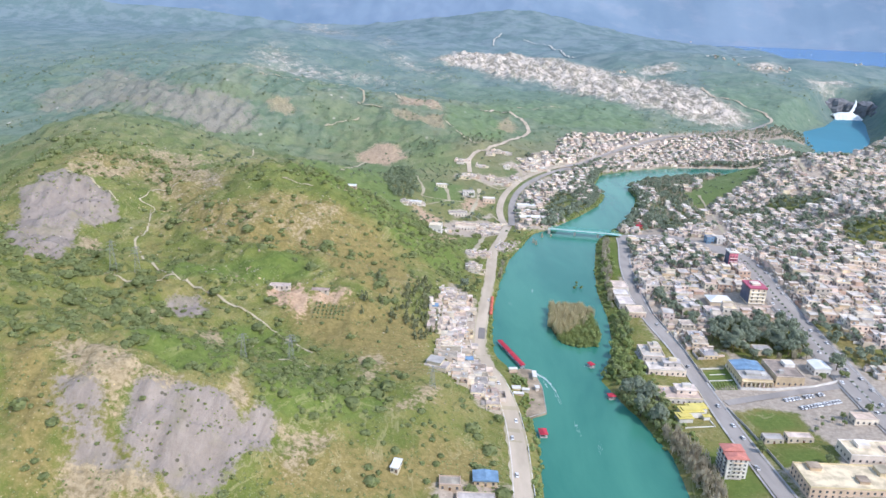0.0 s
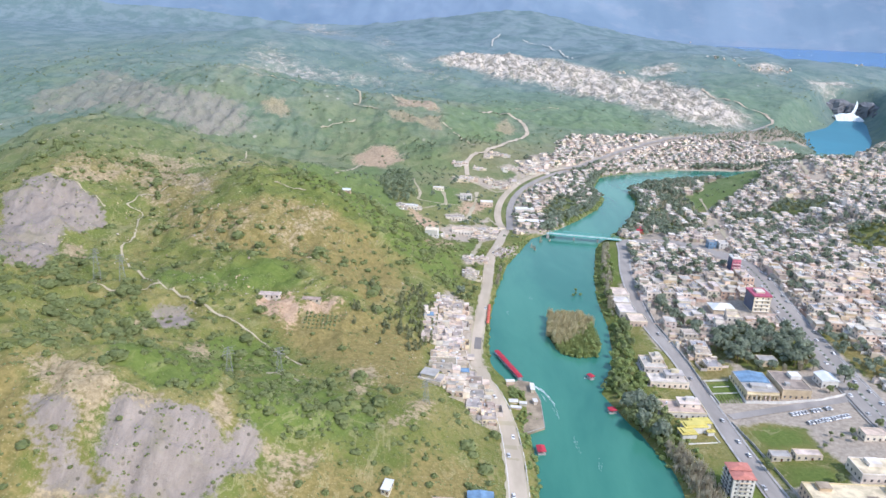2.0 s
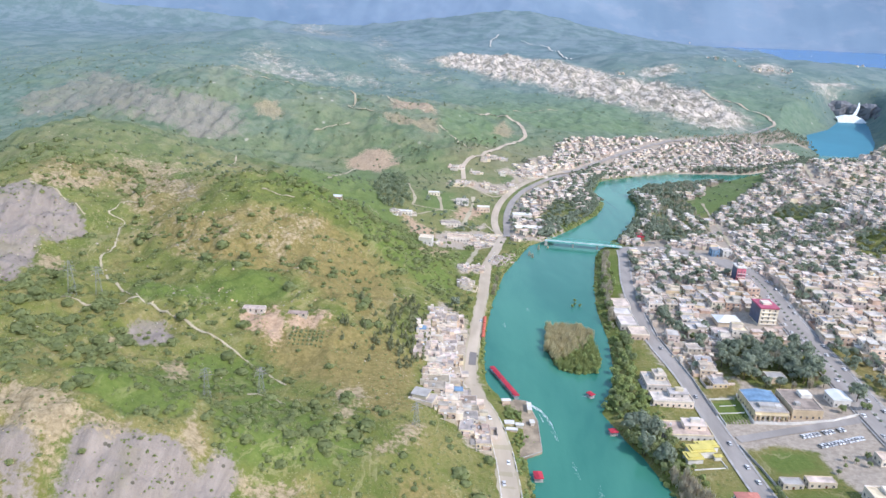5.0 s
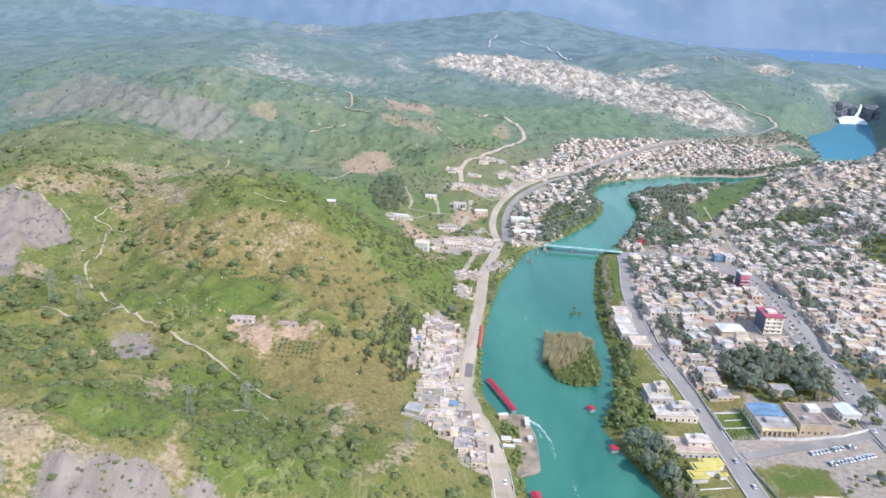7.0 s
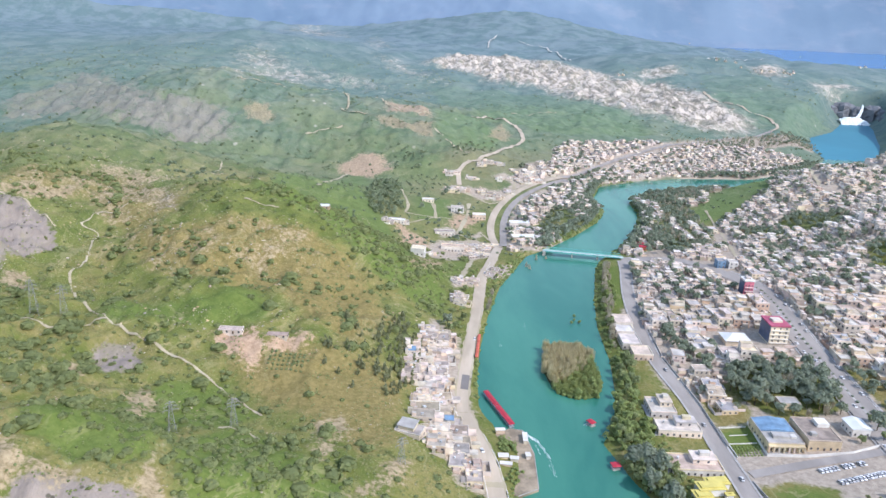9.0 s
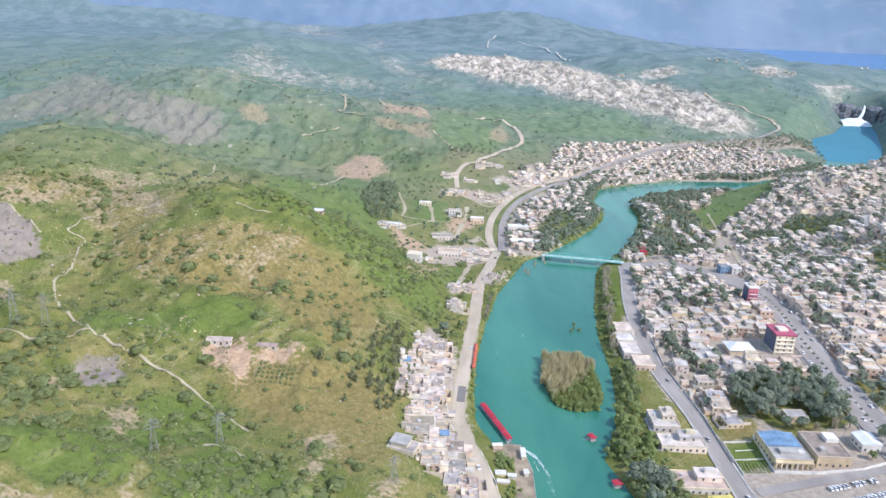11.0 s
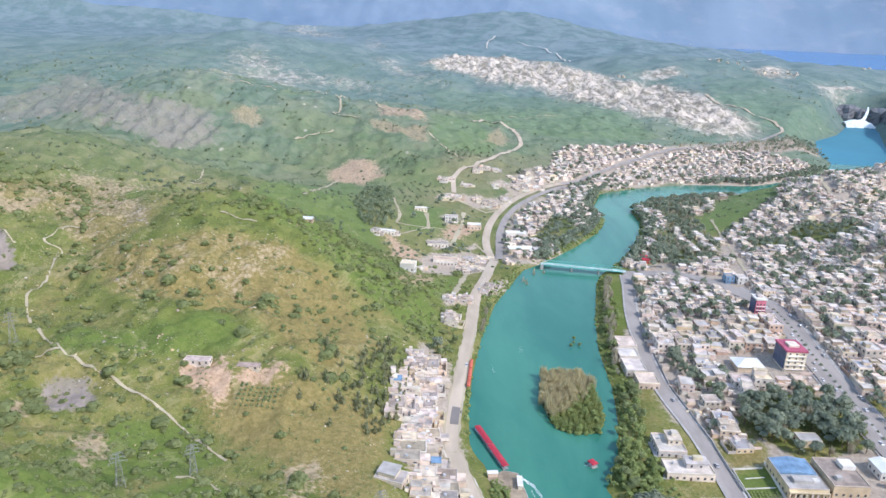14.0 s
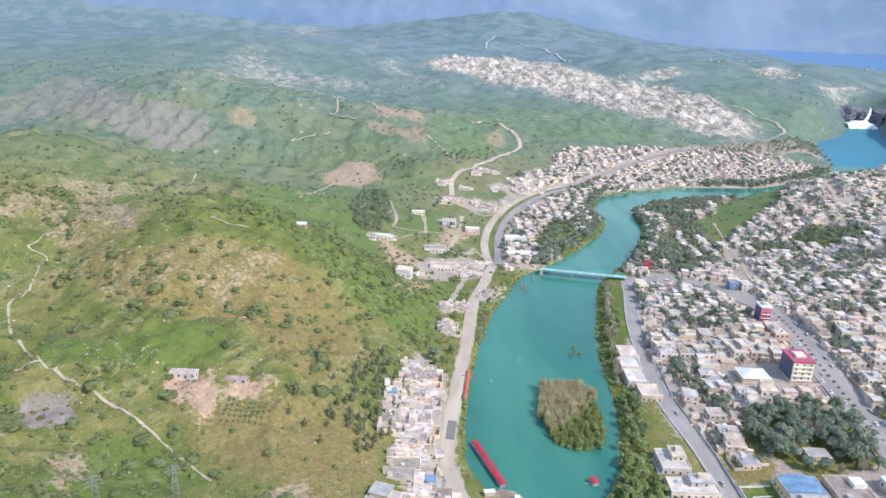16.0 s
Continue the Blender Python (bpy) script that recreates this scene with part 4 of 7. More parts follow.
def thing(name, m, label, category, group=""):
    ob = new(name)
    ob.matrix_basis = m
    return tagged(ob, label, category, group)


PANE = Shape().box(-0.6, -0.07, 0, 0.6, 0.05, 1.25, GLASS, True).box(-0.75, -0.16, -0.12, 0.75, 0.05, 0, CONCRETE, True).mesh("window")
DOOR = Shape().box(-0.55, -0.08, 0, 0.55, 0.05, 2.1, DOOR_BROWN, True).box(-0.8, -0.5, 2.2, 0.8, 0.05, 2.32, CONCRETE, True).mesh("door")
TANK_MESH = Shape().tube(0, 0, 0.35, 1.5, 0.6, 0.6, TANK).box(-0.5, -0.5, 0, 0.5, 0.5, 0.35, STEEL).mesh("water_tank")


class House:
    """A flat-roofed town house: walls with a parapet, roof, stair hut, openings, tank and yard wall."""

    def __init__(self, rng, pale=False):
        self.w, self.d = rng.uniform(8.2, 11), rng.uniform(8.2, 10.8)
        self.storeys = 2 if rng.random() < (0.08 if pale else 0.34) else 1
        self.h = 3.1 * self.storeys + rng.uniform(0, 0.5)
        self.hut = rng.random() < 0.5
        self.wing = rng.random() < 0.6
        self.wx, self.wd, self.wh = rng.choice((-1, 1)), rng.uniform(3.5, 6.5), rng.uniform(2.6, 3.1)
        self.top = rng.choice((ROOF_FLAT, ROOF_WHITE, ROOF_FLAT, ROOF_FLAT, ROOF_WHITE) if pale else (ROOF_FLAT, ROOF_WHITE, ROOF_GREY, ROOF_FLAT, ROOF_WHITE))
        self.hx, self.hy = rng.uniform(-1, 1) * (self.w / 2 - 2.2), rng.uniform(-1, 1) * (self.d / 2 - 2.2)
        self.hs = rng.uniform(2.4, 3.6)
        self.step = rng.random() < (0.12 if pale else 0.42)
        self.sw, self.sd = rng.uniform(0.4, 0.7), rng.uniform(0.4, 0.7)
        self.yard = rng.random() < 0.85
        self.tank = rng.random() < 0.7
        self.tx, self.ty = rng.uniform(-0.3, 0.3) * self.w, rng.uniform(-0.3, 0.3) * self.d
        self.pale = pale

    def walls(self, wall, s=None, parapet=0.7):
        s = s or Shape()
        w, d, h = self.w / 2, self.d / 2, self.h
        s.box(-w, -d, -2.5, w, d, h - 0.15, wall)
        return s

    def rim(self, wall, s=None, parapet=0.6):
        s = s or Shape()
        w, d, h = self.w / 2, self.d / 2, self.h
        ring = [(q * x, r * y, z) for q, r in ((w, d), (w - 0.25, d - 0.25)) for z in (h - 0.15, h + parapet) for x, y in ((-1, -1), (1, -1), (1, 1), (-1, 1))]
        faces = []
        for k in range(4):
            j = (k + 1) % 4
            faces += [(k, j, 4 + j, 4 + k), (4 + k, 4 + j, 12 + j, 12 + k), (12 + k, 12 + j, 8 + j, 8 + k)]
        return s.add(ring, faces, wall)

    def hut_box(self, wall, s=None):
        s = s or Shape()
        w, d, h = self.w / 2, self.d / 2, self.h
        if self.step:
            x0, y0 = -w + 0.3, d - 0.3 - self.d * self.sd
            x1, y1 = x0 + self.w * self.sw, d - 0.3
            s.box(x0, y0, h - 0.15, x1, y1, h + 2.9, wall)
        elif self.hut:
            s.box(self.hx - self.hs / 2, self.hy - self.hs / 2, h - 0.15, self.hx + self.hs / 2, self.hy + self.hs / 2, h + 2.3, wall)
        return s

    def wing_box(self, wall, top, s=None):
        s = s or Shape()
        x0, x1 = (self.w / 2, self.w / 2 + 3.2) if self.wx > 0 else (-self.w / 2 - 3.2, -self.w / 2)
        return s.box(x0, -self.d / 2 + 0.4, -2.5, x1, -self.d / 2 + 0.4 + self.wd, self.wh, wall).box(x0 - 0.15, -self.d / 2 + 0.25, self.wh, x1 + 0.15, -self.d / 2 + 0.55 + self.wd, self.wh + 0.2, top)

    def roof(self, top, s=None):
        s = s or Shape()
        w, d, h = self.w / 2 - 0.25, self.d / 2 - 0.25, self.h
        s.box(-w, -d, h - 0.15, w, d, h + 0.08, top)
        if self.step:
            x0, y0 = -w, d - self.d * self.sd
            s.box(x0 - 0.15, y0 - 0.25, h + 2.9, x0 + self.w * self.sw + 0.3, d + 0.1, h + 3.15, top)
        elif self.hut:
            q = self.hs / 2 + 0.2
            s.box(self.hx - q, self.hy - q, h + 2.3, self.hx + q, self.hy + q, h + 2.5, top)
        return s

    def yard_wall(self, wall, s=None):
        s = s or Shape()
        w, d = self.w / 2 + 0.0, self.d / 2
        for x0, y0, x1, y1 in ((-w, -d - 4.5, w, -d - 4.3), (-w, -d - 4.3, -w + 0.2, -d), (w - 0.2, -d - 4.3, w, -d)):
            s.box(x0, y0, -2.5, x1, y1, 1.9, wall)
        return s

    def openings(self):
        """(x, y, z, turn) of the windows, and of the door."""
        wins = []
        for k in range(self.storeys):
            z = 1.0 + 3.3 * k
            for n, span, off, turn in ((3, self.w, self.d, 0), (3, self.d, self.w, 90), (2, self.d, self.w, -90)):
                for j in range(n):
                    u = span * ((j + 0.5) / n - 0.5)
                    if turn == 0 and k == 0 and j == 1:
                        continue
                    a = radians(turn)
                    wins.append((u * math.cos(a) + off / 2 * math.sin(a), u * math.sin(a) - off / 2 * math.cos(a), z, turn))
        return wins, (0, -self.d / 2, 0, 0)

    def build(self, m, label, group):
        wall = PLASTER_PALE if self.pale else PLASTER
        ob = thing("house", m, label, "house", group)
        part("body", self.walls(wall), ob)
        part("parapet", self.rim(PLASTER_PALE), ob)
        part("roof", self.roof(self.top), ob)
        if self.step or self.hut:
            part("stair_hut", self.hut_box(wall), ob)
        if self.wing:
            part("wing", self.wing_box(wall, self.top), ob)
        wins, door = self.openings()
        for x, y, z, turn in wins:
            part("window", PANE, ob, "", pose(x, y, z, 0, 0, turn))
        part("door", DOOR, ob, "", pose(*door[:3], 0, 0, 0))
        if self.tank:
            part("water_tank", TANK_MESH, ob, "", pose(self.tx, self.ty, self.h + 0.08))
        if self.yard:
            part("yard_wall", self.yard_wall(wall), ob)
        return ob

    def joined(self):
        """All of it as one shape, for the far town."""
        s = self.walls(PLASTER_FAR)
        self.rim(PLASTER_FAR, s)
        self.hut_box(PLASTER_FAR, s)
        if self.wing:
            self.wing_box(PLASTER_FAR, ROOF_FAR, s)
        self.roof(ROOF_FAR, s)
        if self.yard:
            self.yard_wall(PLASTER_FAR, s)
        wins, door = self.openings()
        for x, y, z, turn in wins + [(door[0], door[1], 0.2, 0)]:
            a = radians(turn)
            c, t = math.cos(a), math.sin(a)
            p = [(x + u * c + 0.04 * t, y + u * t - 0.04 * c, z + v) for u, v in ((-0.6, 0), (0.6, 0), (0.6, 1.3), (-0.6, 1.3))]
            s.add(p, [(0, 1, 2, 3)], GLASS)
        if self.tank:
            s.tube(self.tx, self.ty, self.h + 0.08, self.h + 1.5, 0.6, 0.6, TANK, 6)
        return s


# ---- where houses and trees stand in the town ----
rng = random.Random(11)
PARK = [(200, 494), (215, 520), (240, 532), (267, 531), (279, 492), (273, 462), (247, 452), (231, 455), (209, 456)]
LOT = [(184, 400), (184, 300), (262, 300), (272, 418), (262, 460), (204, 458), (187, 490)]
GREEN_CORNER = [(322, 885), (350, 900), (443, 985), (540, 1150), (563, 1205), (500, 1150), (328, 955)]
WOODS = [(240, 778, 15), (262, 786, 17), (252, 808, 16), (226, 792, 10), (196, 548, 10), (190, 572, 8), (203, 528, 9), (366, 777, 17), (345, 659, 13), (418, 776, 17), (226, 640, 9), (318, 600, 10), (240, 690, 9), (446, 712, 32), (377, 838, 24), (436, 850, 34), (300, 500, 20), (312, 460, 18), (545, 920, 26)]
SOLID = [(-15, 699, -2, 710), (23, 902, 38, 911), (49, 889, 65, 898), (13, 772, 37, 781), (5, 819, 27, 827), (-50, 817, -28, 824), (-13, 922, 2, 929), (92, 871, 116, 882), (90, 814, 117, 825), (116, 808, 136, 820), (134, 920, 145, 930), (257, 551, 273, 577), (273, 641, 285, 656), (278, 712, 299, 726), (220, 784, 234, 796), (225, 552, 250, 574)]


NORTH_WOOD = [(262, 800), (235, 815), (262, 880), (290, 930), (300, 960), (285, 1010), (300, 1050), (360, 1090), (440, 1095), (400, 1040), (330, 970), (325, 900), (318, 830), (300, 790)]


def in_poly(x, y, poly):
    hit = False
    for (ax, ay), (bx, by) in zip(poly, poly[1:] + poly[:1]):
        if (ay > y) != (by > y) and x < (bx - ax) * (y - ay) / (by - ay) + ax:
            hit = not hit
    return hit


ALL_ROADS = [(RIVER_ROAD, 6), ([(112, 775), (204, 760)], 9), (VALLEY_ROAD, 7), (SECOND_LANE, 6), (HILL_ROAD, 7), (EAST_ROAD, 5), (BRIDGE_STREET, 7.5), (MAIN_EAST, 10), (LOT_ROAD, 5), ([(348, 946), (331, 842), (308, 737)], 4), ([(584, 1205), (487, 950), (506, 913)], 6)]


def road_gap(x, y):
    return min(float(line_dist(np.array([x]), np.array([y]), line)[0]) - w for line, w in ALL_ROADS)


def free_lot(x, y, r):
    if road_gap(x, y) < r or float(river_dist(np.array([x]), np.array([y]))[0]) < r + 4:
        return False
    if in_poly(x, y, NORTH_WOOD) or in_poly(x, y, PARK) or in_poly(x, y, LOT) or in_poly(x, y, GREEN_CORNER):
        return False
    if any(math.hypot(x - a, y - b) < c for a, b, c in WOODS):
        return False
    return not any(x0 - r < x < x1 + r and y0 - r < y < y1 + r for x0, y0, x1, y1 in SOLID)


def town_lots():
    """Blocks of back-to-back lots between streets."""
    lots = []
    for bx in range(-2, 32):
        for by in range(-2, 40):
            for i in range(2):
                for j in range(4):
                    u = 190 + bx * 25.2 + i * 11.4 + 5.7 + (3 if by % 3 == 1 else 0)
                    v = 440 + by * 21.4 + (j // 2) * 10.7
                    u += (j % 2) * 0.0
                    if j % 2:
                        continue
                    x = u + (v - 500) * 0.035 + rng.uniform(-1.6, 1.6)
                    y = v + rng.uniform(-1.6, 1.6)
                    if rng.random() < 0.07:
                        continue
                    if x < 186 or x > 0.70 * y + 45 or y > 1210 or y < 425:
                        continue
                    if not free_lot(x, y, 5.0):
                        continue
                    lots.append((x, y, rng.choice((0, 0, 0, 180, 90, -90)) + rng.uniform(-7, 7) - 2))
    return lots


def other_lots(poly, pitch, turn, jitter):
    x0, x1 = min(p[0] for p in poly), max(p[0] for p in poly)
    y0, y1 = min(p[1] for p in poly), max(p[1] for p in poly)
    out = []
    y = y0
    while y < y1:
        x = x0
        while x < x1:
            a, b = x + rng.uniform(-jitter, jitter), y + rng.uniform(-jitter, jitter)
            if in_poly(a, b, poly) and free_lot(a, b, 5.5) and rng.random() < 0.9:
                out.append((a, b, turn + rng.choice((0, 0, 90, 180)) + rng.uniform(-5, 5)))
            x += pitch
        y += pitch
    return out


def stand(x, y, turn):
    return pose(x, y, ground_z(x, y), 0, 0, turn)


def build_town():
    kinds = [House(rng) for _ in range(14)]
    near = [lot for lot in town_lots()]
    near.sort(key=lambda p: p[1] - 0.2 * p[0])
    first = {}
    labels = ("beige plastered flat-roofed town house with a roof parapet", "pinkish flat-roofed house with dark windows in the town", "pale sand-coloured flat-roofed house on a town street")
    for k, (x, y, turn) in enumerate(near[:245]):
        j = rng.randrange(len(kinds))
        m = stand(x, y, turn) @ Matrix.Diagonal((rng.uniform(0.88, 1.25), rng.uniform(0.88, 1.18), rng.uniform(0.85, 1.15), 1))
        if j in first:
            copy_thing(first[j], m)
        else:
            first[j] = kinds[j].build(m, labels[j % 3], "houses of the river town")
    far = near[245:]
    far += other_lots([(197, 1237), (226, 1274), (326, 1327), (417, 1360), (485, 1376), (563, 1387), (663, 1345), (480, 1022), (386, 1180), (234, 1099), (172, 1030)], 14, 40, 3)
    far += other_lots([(95, 1010), (110, 1080), (180, 1170), (205, 1185), (225, 1130), (190, 1040), (150, 1000)], 19, 40, 5)
    far += other_lots([(560, 1190), (640, 1270), (735, 1330), (860, 1390), (900, 1300), (800, 1130), (690, 1100)], 17, 20, 5)
    far += other_lots([(84, 798), (86, 844), (91, 891), (103, 942), (125, 995), (151, 1022), (190, 1031), (201, 982), (177, 951), (146, 952), (137, 905), (118, 884), (125, 834), (145, 828), (150, 814), (122, 784), (86, 774)], 13, 30, 3)
    far += [(284 + 0.09 * (y - 815) + rng.uniform(-1.5, 1.5), y, 90 + rng.uniform(-8, 8)) for y in range(816, 905, 12)]
    far += [(304 + 0.09 * (y - 815) + rng.uniform(-1.5, 1.5), y, 90 + rng.uniform(-8, 8)) for y in range(816, 890, 12)]
    far += [(cx + rng.uniform(-45, 45), cy + rng.uniform(-45, 45), rng.uniform(0, 90)) for cx, cy, n in ((860, 2350, 5), (930, 2240, 7), (1000, 2220, 5)) for _ in range(n)]
    far += [(1595, 3394, 0), (1653, 3472, 10), (1683, 3480, 20), (1690, 3456, 30), (1382, 2510, 40), (1413, 2532, 50), (1384, 4283, 60), (509, 2184, 70), (521, 2187, 80), (1007, 2237, 90)]
    far += [(345, 985, 10), (358, 990, 0), (338, 1000, 30), (330, 990, 0), (366, 1010, 20)]
    shapes = [h.joined() for h in kinds]
    mats, verts, faces, slots, base = [PLASTER_FAR, ROOF_FAR, GLASS, TANK], [], [], [], 0
    packs = []
    for s in shapes:
        v = np.array(s.v)
        f, m = [], []
        for face, slot in zip(s.f, s.m):
            for i in range(1, len(face) - 1):
                f.append((face[0], face[i], face[i + 1]))
                m.append(mats.index(s.mats[slot]))
        packs.append((v, np.array(f), np.array(m)))
    zs = height(np.array([p[0] for p in far]), np.array([p[1] for p in far]))
    for (x, y, turn), z in zip(far, zs):
        v, f, m = packs[rng.randrange(len(packs))]
        a = radians(turn)
        c, s = math.cos(a), math.sin(a)
        k = rng.uniform(0.8, 1.1) * (0.6 if y > 1900 else 1.0)
        verts.append(np.stack([x + k * (v[:, 0] * c - v[:, 1] * s), y + k * (v[:, 0] * s + v[:, 1] * c), z + v[:, 2] * rng.uniform(0.6, 0.95)], 1))
        faces.append(f + base)
        slots.append(m)
        base += len(v)
    heap("far_houses", np.concatenate(verts), np.concatenate(faces), np.concatenate(slots), mats, "densely packed flat-roofed beige houses of the distant town", "houses")
    return near, far


NEAR_LOTS, FAR_LOTS = build_town()


def yard_sheds():
    """Lean-tos, stores and yard walls that crowd the gaps between the town houses."""
    rnd = random.Random(77)
    spots = []
    for x, y, turn in NEAR_LOTS:
        for k in range(9):
            a, r = rnd.uniform(0, 6.28), rnd.uniform(5.0, 9.5)
            spots.append((x + r * math.cos(a), y + r * math.sin(a), turn))
    for k in range(70):
        y = rnd.uniform(478, 735)
        x = float(np.interp(y, [478, 537, 599, 660, 752], [178, 171, 174, 181, 198])) + rnd.uniform(8, 17)
        spots.append((x, y, rnd.uniform(-6, 6)))
    for k in range(80):
        y = rnd.uniform(500, 720)
        x = float(np.interp(y, [500, 571, 652, 723], [285, 288, 290, 293])) + rnd.choice((-1, 1)) * rnd.uniform(13, 17)
        spots.append((x, y, rnd.uniform(-4, 4)))
    s = Shape()
    zs = height(np.array([p[0] for p in spots]), np.array([p[1] for p in spots]))
    for (x, y, turn), z in zip(spots, zs):
        if not free_lot(x, y, 1.5):
            continue
        if rnd.random() < 0.35:
            w, d, h = rnd.uniform(2.5, 5), 0.13, rnd.uniform(1.6, 2.2)
        else:
            w, d, h = rnd.uniform(0.8, 2.6), rnd.uniform(0.8, 2.4), rnd.uniform(1.7, 4.2)
        a = radians(turn + rnd.choice((0, 90)))
        c, q = math.cos(a), math.sin(a)
        ring = [(x + u * c - v * q, y + u * q + v * c) for u, v in ((-w, -d), (w, -d), (w, d), (-w, d))]
        p = [(u, v, z + dz) for dz in (-2.0, h) for u, v in ring]
        s.add(p, [(0, 1, 5, 4), (1, 2, 6, 5), (2, 3, 7, 6), (3, 0, 4, 7)], PLASTER_FAR)
        s.add([(u, v, w2 + 0.0) for u, v, w2 in p[4:]], [(0, 1, 2, 3)], ROOF_FAR)
    f = np.array(s.f)
    heap("yard_sheds", s.v, f, s.m, s.mats, "low sheds, lean-tos and yard walls between the town houses", "sheds")


yard_sheds()


def block(name, x0, y0, x1, y1, h, wall, top, label, category="building", floors=1, parapet=0.5, group="", turn=0.0, overhang=0.0, floor_h=3.3, pane_w=1.0, cols=None):
    """A free-standing building with storeys of windows on its three visible sides."""
    cx, cy = (x0 + x1) / 2, (y0 + y1) / 2
    z = min(ground_z(x, y) for x in (x0, cx, x1) for y in (y0, cy, y1))
    top_z = max(ground_z(x, y) for x in (x0, cx, x1) for y in (y0, cy, y1))
    lift = max(0.0, min(top_z - z, 3.0)) * 0.5
    ob = thing(name, pose(cx, cy, z + lift, 0, 0, turn), label, category, group)
    w, d = (x1 - x0) / 2, (y1 - y0) / 2
    body = Shape().box(-w, -d, -2.5 - lift, w, d, h, wall)
    part("body", body, ob)
    roof = Shape().box(-w - overhang, -d - overhang, h, w + overhang, d + overhang, h + 0.25, top, True)
    part("roof", roof, ob)
    if parapet:
        rim = Shape()
        q = overhang
        for a0, b0, a1, b1 in ((-w - q, -d - q, w + q, -d - q + 0.3), (-w - q, d + q - 0.3, w + q, d + q), (-w - q, -d - q + 0.3, -w - q + 0.3, d + q - 0.3), (w + q - 0.3, -d - q + 0.3, w + q, d + q - 0.3)):
            rim.box(a0, b0, h + 0.25, a1, b1, h + 0.25 + parapet, wall)
        part("parapet", rim, ob)
    for k in range(floors):
        for span, off, a in ((2 * w, d, 0), (2 * d, w, 90), (2 * d, w, -90)):
            n = cols or max(2, int(span / 3.4))
            for j in range(n):
                u = span * ((j + 0.5) / n - 0.5)
                r = radians(a)
                if k == 0 and a == 0 and j == n // 2:
                    part("door", DOOR, ob, "", pose(u, -d, 0))
                    continue
                part("window", PANE, ob, "", pose(u * math.cos(r) + off * math.sin(r), u * math.sin(r) - off * math.cos(r), 0.9 + k * floor_h, 0, 0, a) @ Matrix.Diagonal((pane_w, 1, 1.1, 1)))
    return ob


def pink_tower():
    ob = block("apartment_block", 157, 321, 170, 336, 14.5, PAINT_WHITE, TILE_RED, "white five-storey apartment block with pink tiled roofs and balconies", "apartment block", 0, 0)
    ob.matrix_basis = pose(-1.5, 0, 0) @ ob.matrix_basis @ Matrix.Diagonal((0.86, 0.86, 0.84, 1))
    part("roof_tiles", Shape().gable(-6.5, -7.5, 14.8, 6.5, -0.5, 2.0, TILE_RED, 0.6, 2.5), ob, "pink tiled hipped roof")
    part("roof_tiles", Shape().gable(-6.5, 0.5, 15.6, 6.5, 7.5, 2.0, TILE_RED, 0.6, 2.5).box(-6, 0.8, 14.7, 6, 7.2, 15.4, PAINT_WHITE), ob, "pink tiled hipped roof")
    for k in range(5):
        z = 0.3 + k * 2.9
        for y in (-4.5, 0.5, 5):
            slab = Shape().box(-7.9, y - 1.8, z, -6.5, y + 1.8, z + 0.2, CONCRETE, True).box(-7.9, y - 1.8, z + 0.2, -7.75, y + 1.8, z + 1.1, PAINT_WHITE, True)
            balcony = part("balcony", slab, ob)
            part("balcony_door", Shape().box(-6.56, y - 1.2, z + 0.2, -6.45, y + 1.2, z + 2.3, GLASS, True), balcony, "dark glazed balcony door")
        for x in (5.0,):
            part("balcony", Shape().box(6.5, -3, z, 7.7, 1.5, z + 0.2, CONCRETE, True).box(7.55, -3, z + 0.2, 7.7, 1.5, z + 1.1, PAINT_WHITE, True), ob)
        for x in (-4.4, -1.4, 1.6, 4.6):
            part("window", PANE, ob, "", pose(x, -7.5, z + 0.9))
        part("balcony", Shape().box(-3.2, -8.7, z, 3.4, -7.5, z + 0.2, CONCRETE, True).box(-3.2, -8.7, z + 0.2, 3.4, -8.55, z + 1.0, PLASTER_PALE, True), ob)


def white_villa(x0, y0, x1, y1, z2=3.2):
    """A white villa with a raised upper block and terraces."""
    ob = block("villa", x0, y0, x1, y1, 3.6, PLASTER_PALE, ROOF_WHITE, "white flat-roofed riverside villa with terraces and an upper storey", "villa", 1, 0.7, "villas above the river")
    w, d = (x1 - x0) / 2, (y1 - y0) / 2
    part("upper_storey", Shape().box(-w * 0.1, -d * 0.2, 3.8, w * 0.8, d * 0.85, 3.8 + z2, PLASTER_PALE).box(-w * 0.1 - 0.5, -d * 0.2 - 0.5, 3.8 + z2, w * 0.8 + 0.5, d * 0.85 + 0.5, 4.1 + z2, ROOF_WHITE, True), ob)
    part("stair_hut", Shape().box(w * 0.2, d * 0.2, 4.1 + z2, w * 0.6, d * 0.6, 6.2 + z2, PLASTER_PALE), ob)
    for u in (0.1, 0.5):
        part("window", PANE, ob, "", pose(w * u, -d * 0.2, 4.8))
    part("terrace", Shape().box(-w - 2.2, -d, -2.5, -w, d * 0.6, 0.5, CONCRETE), ob)
    part("water_tank", TANK_MESH, ob, "", pose(-w * 0.6, d * 0.4, 3.85))


pink_tower()
white_villa(147, 458, 163, 476)
white_villa(146, 438, 172, 451)
white_villa(143, 400, 171, 415, 3.0)
for y0, y1, x0 in ((590, 606, 154), (573, 587, 151), (552, 570, 151), (534, 549, 155)):
    block("terrace_house", x0, y0, x0 + 14, y1, 4.2, PLASTER_PALE, ROOF_WHITE, "beige flat-roofed house between the street and the river", "house", 1, 0.6, "houses on the river street")


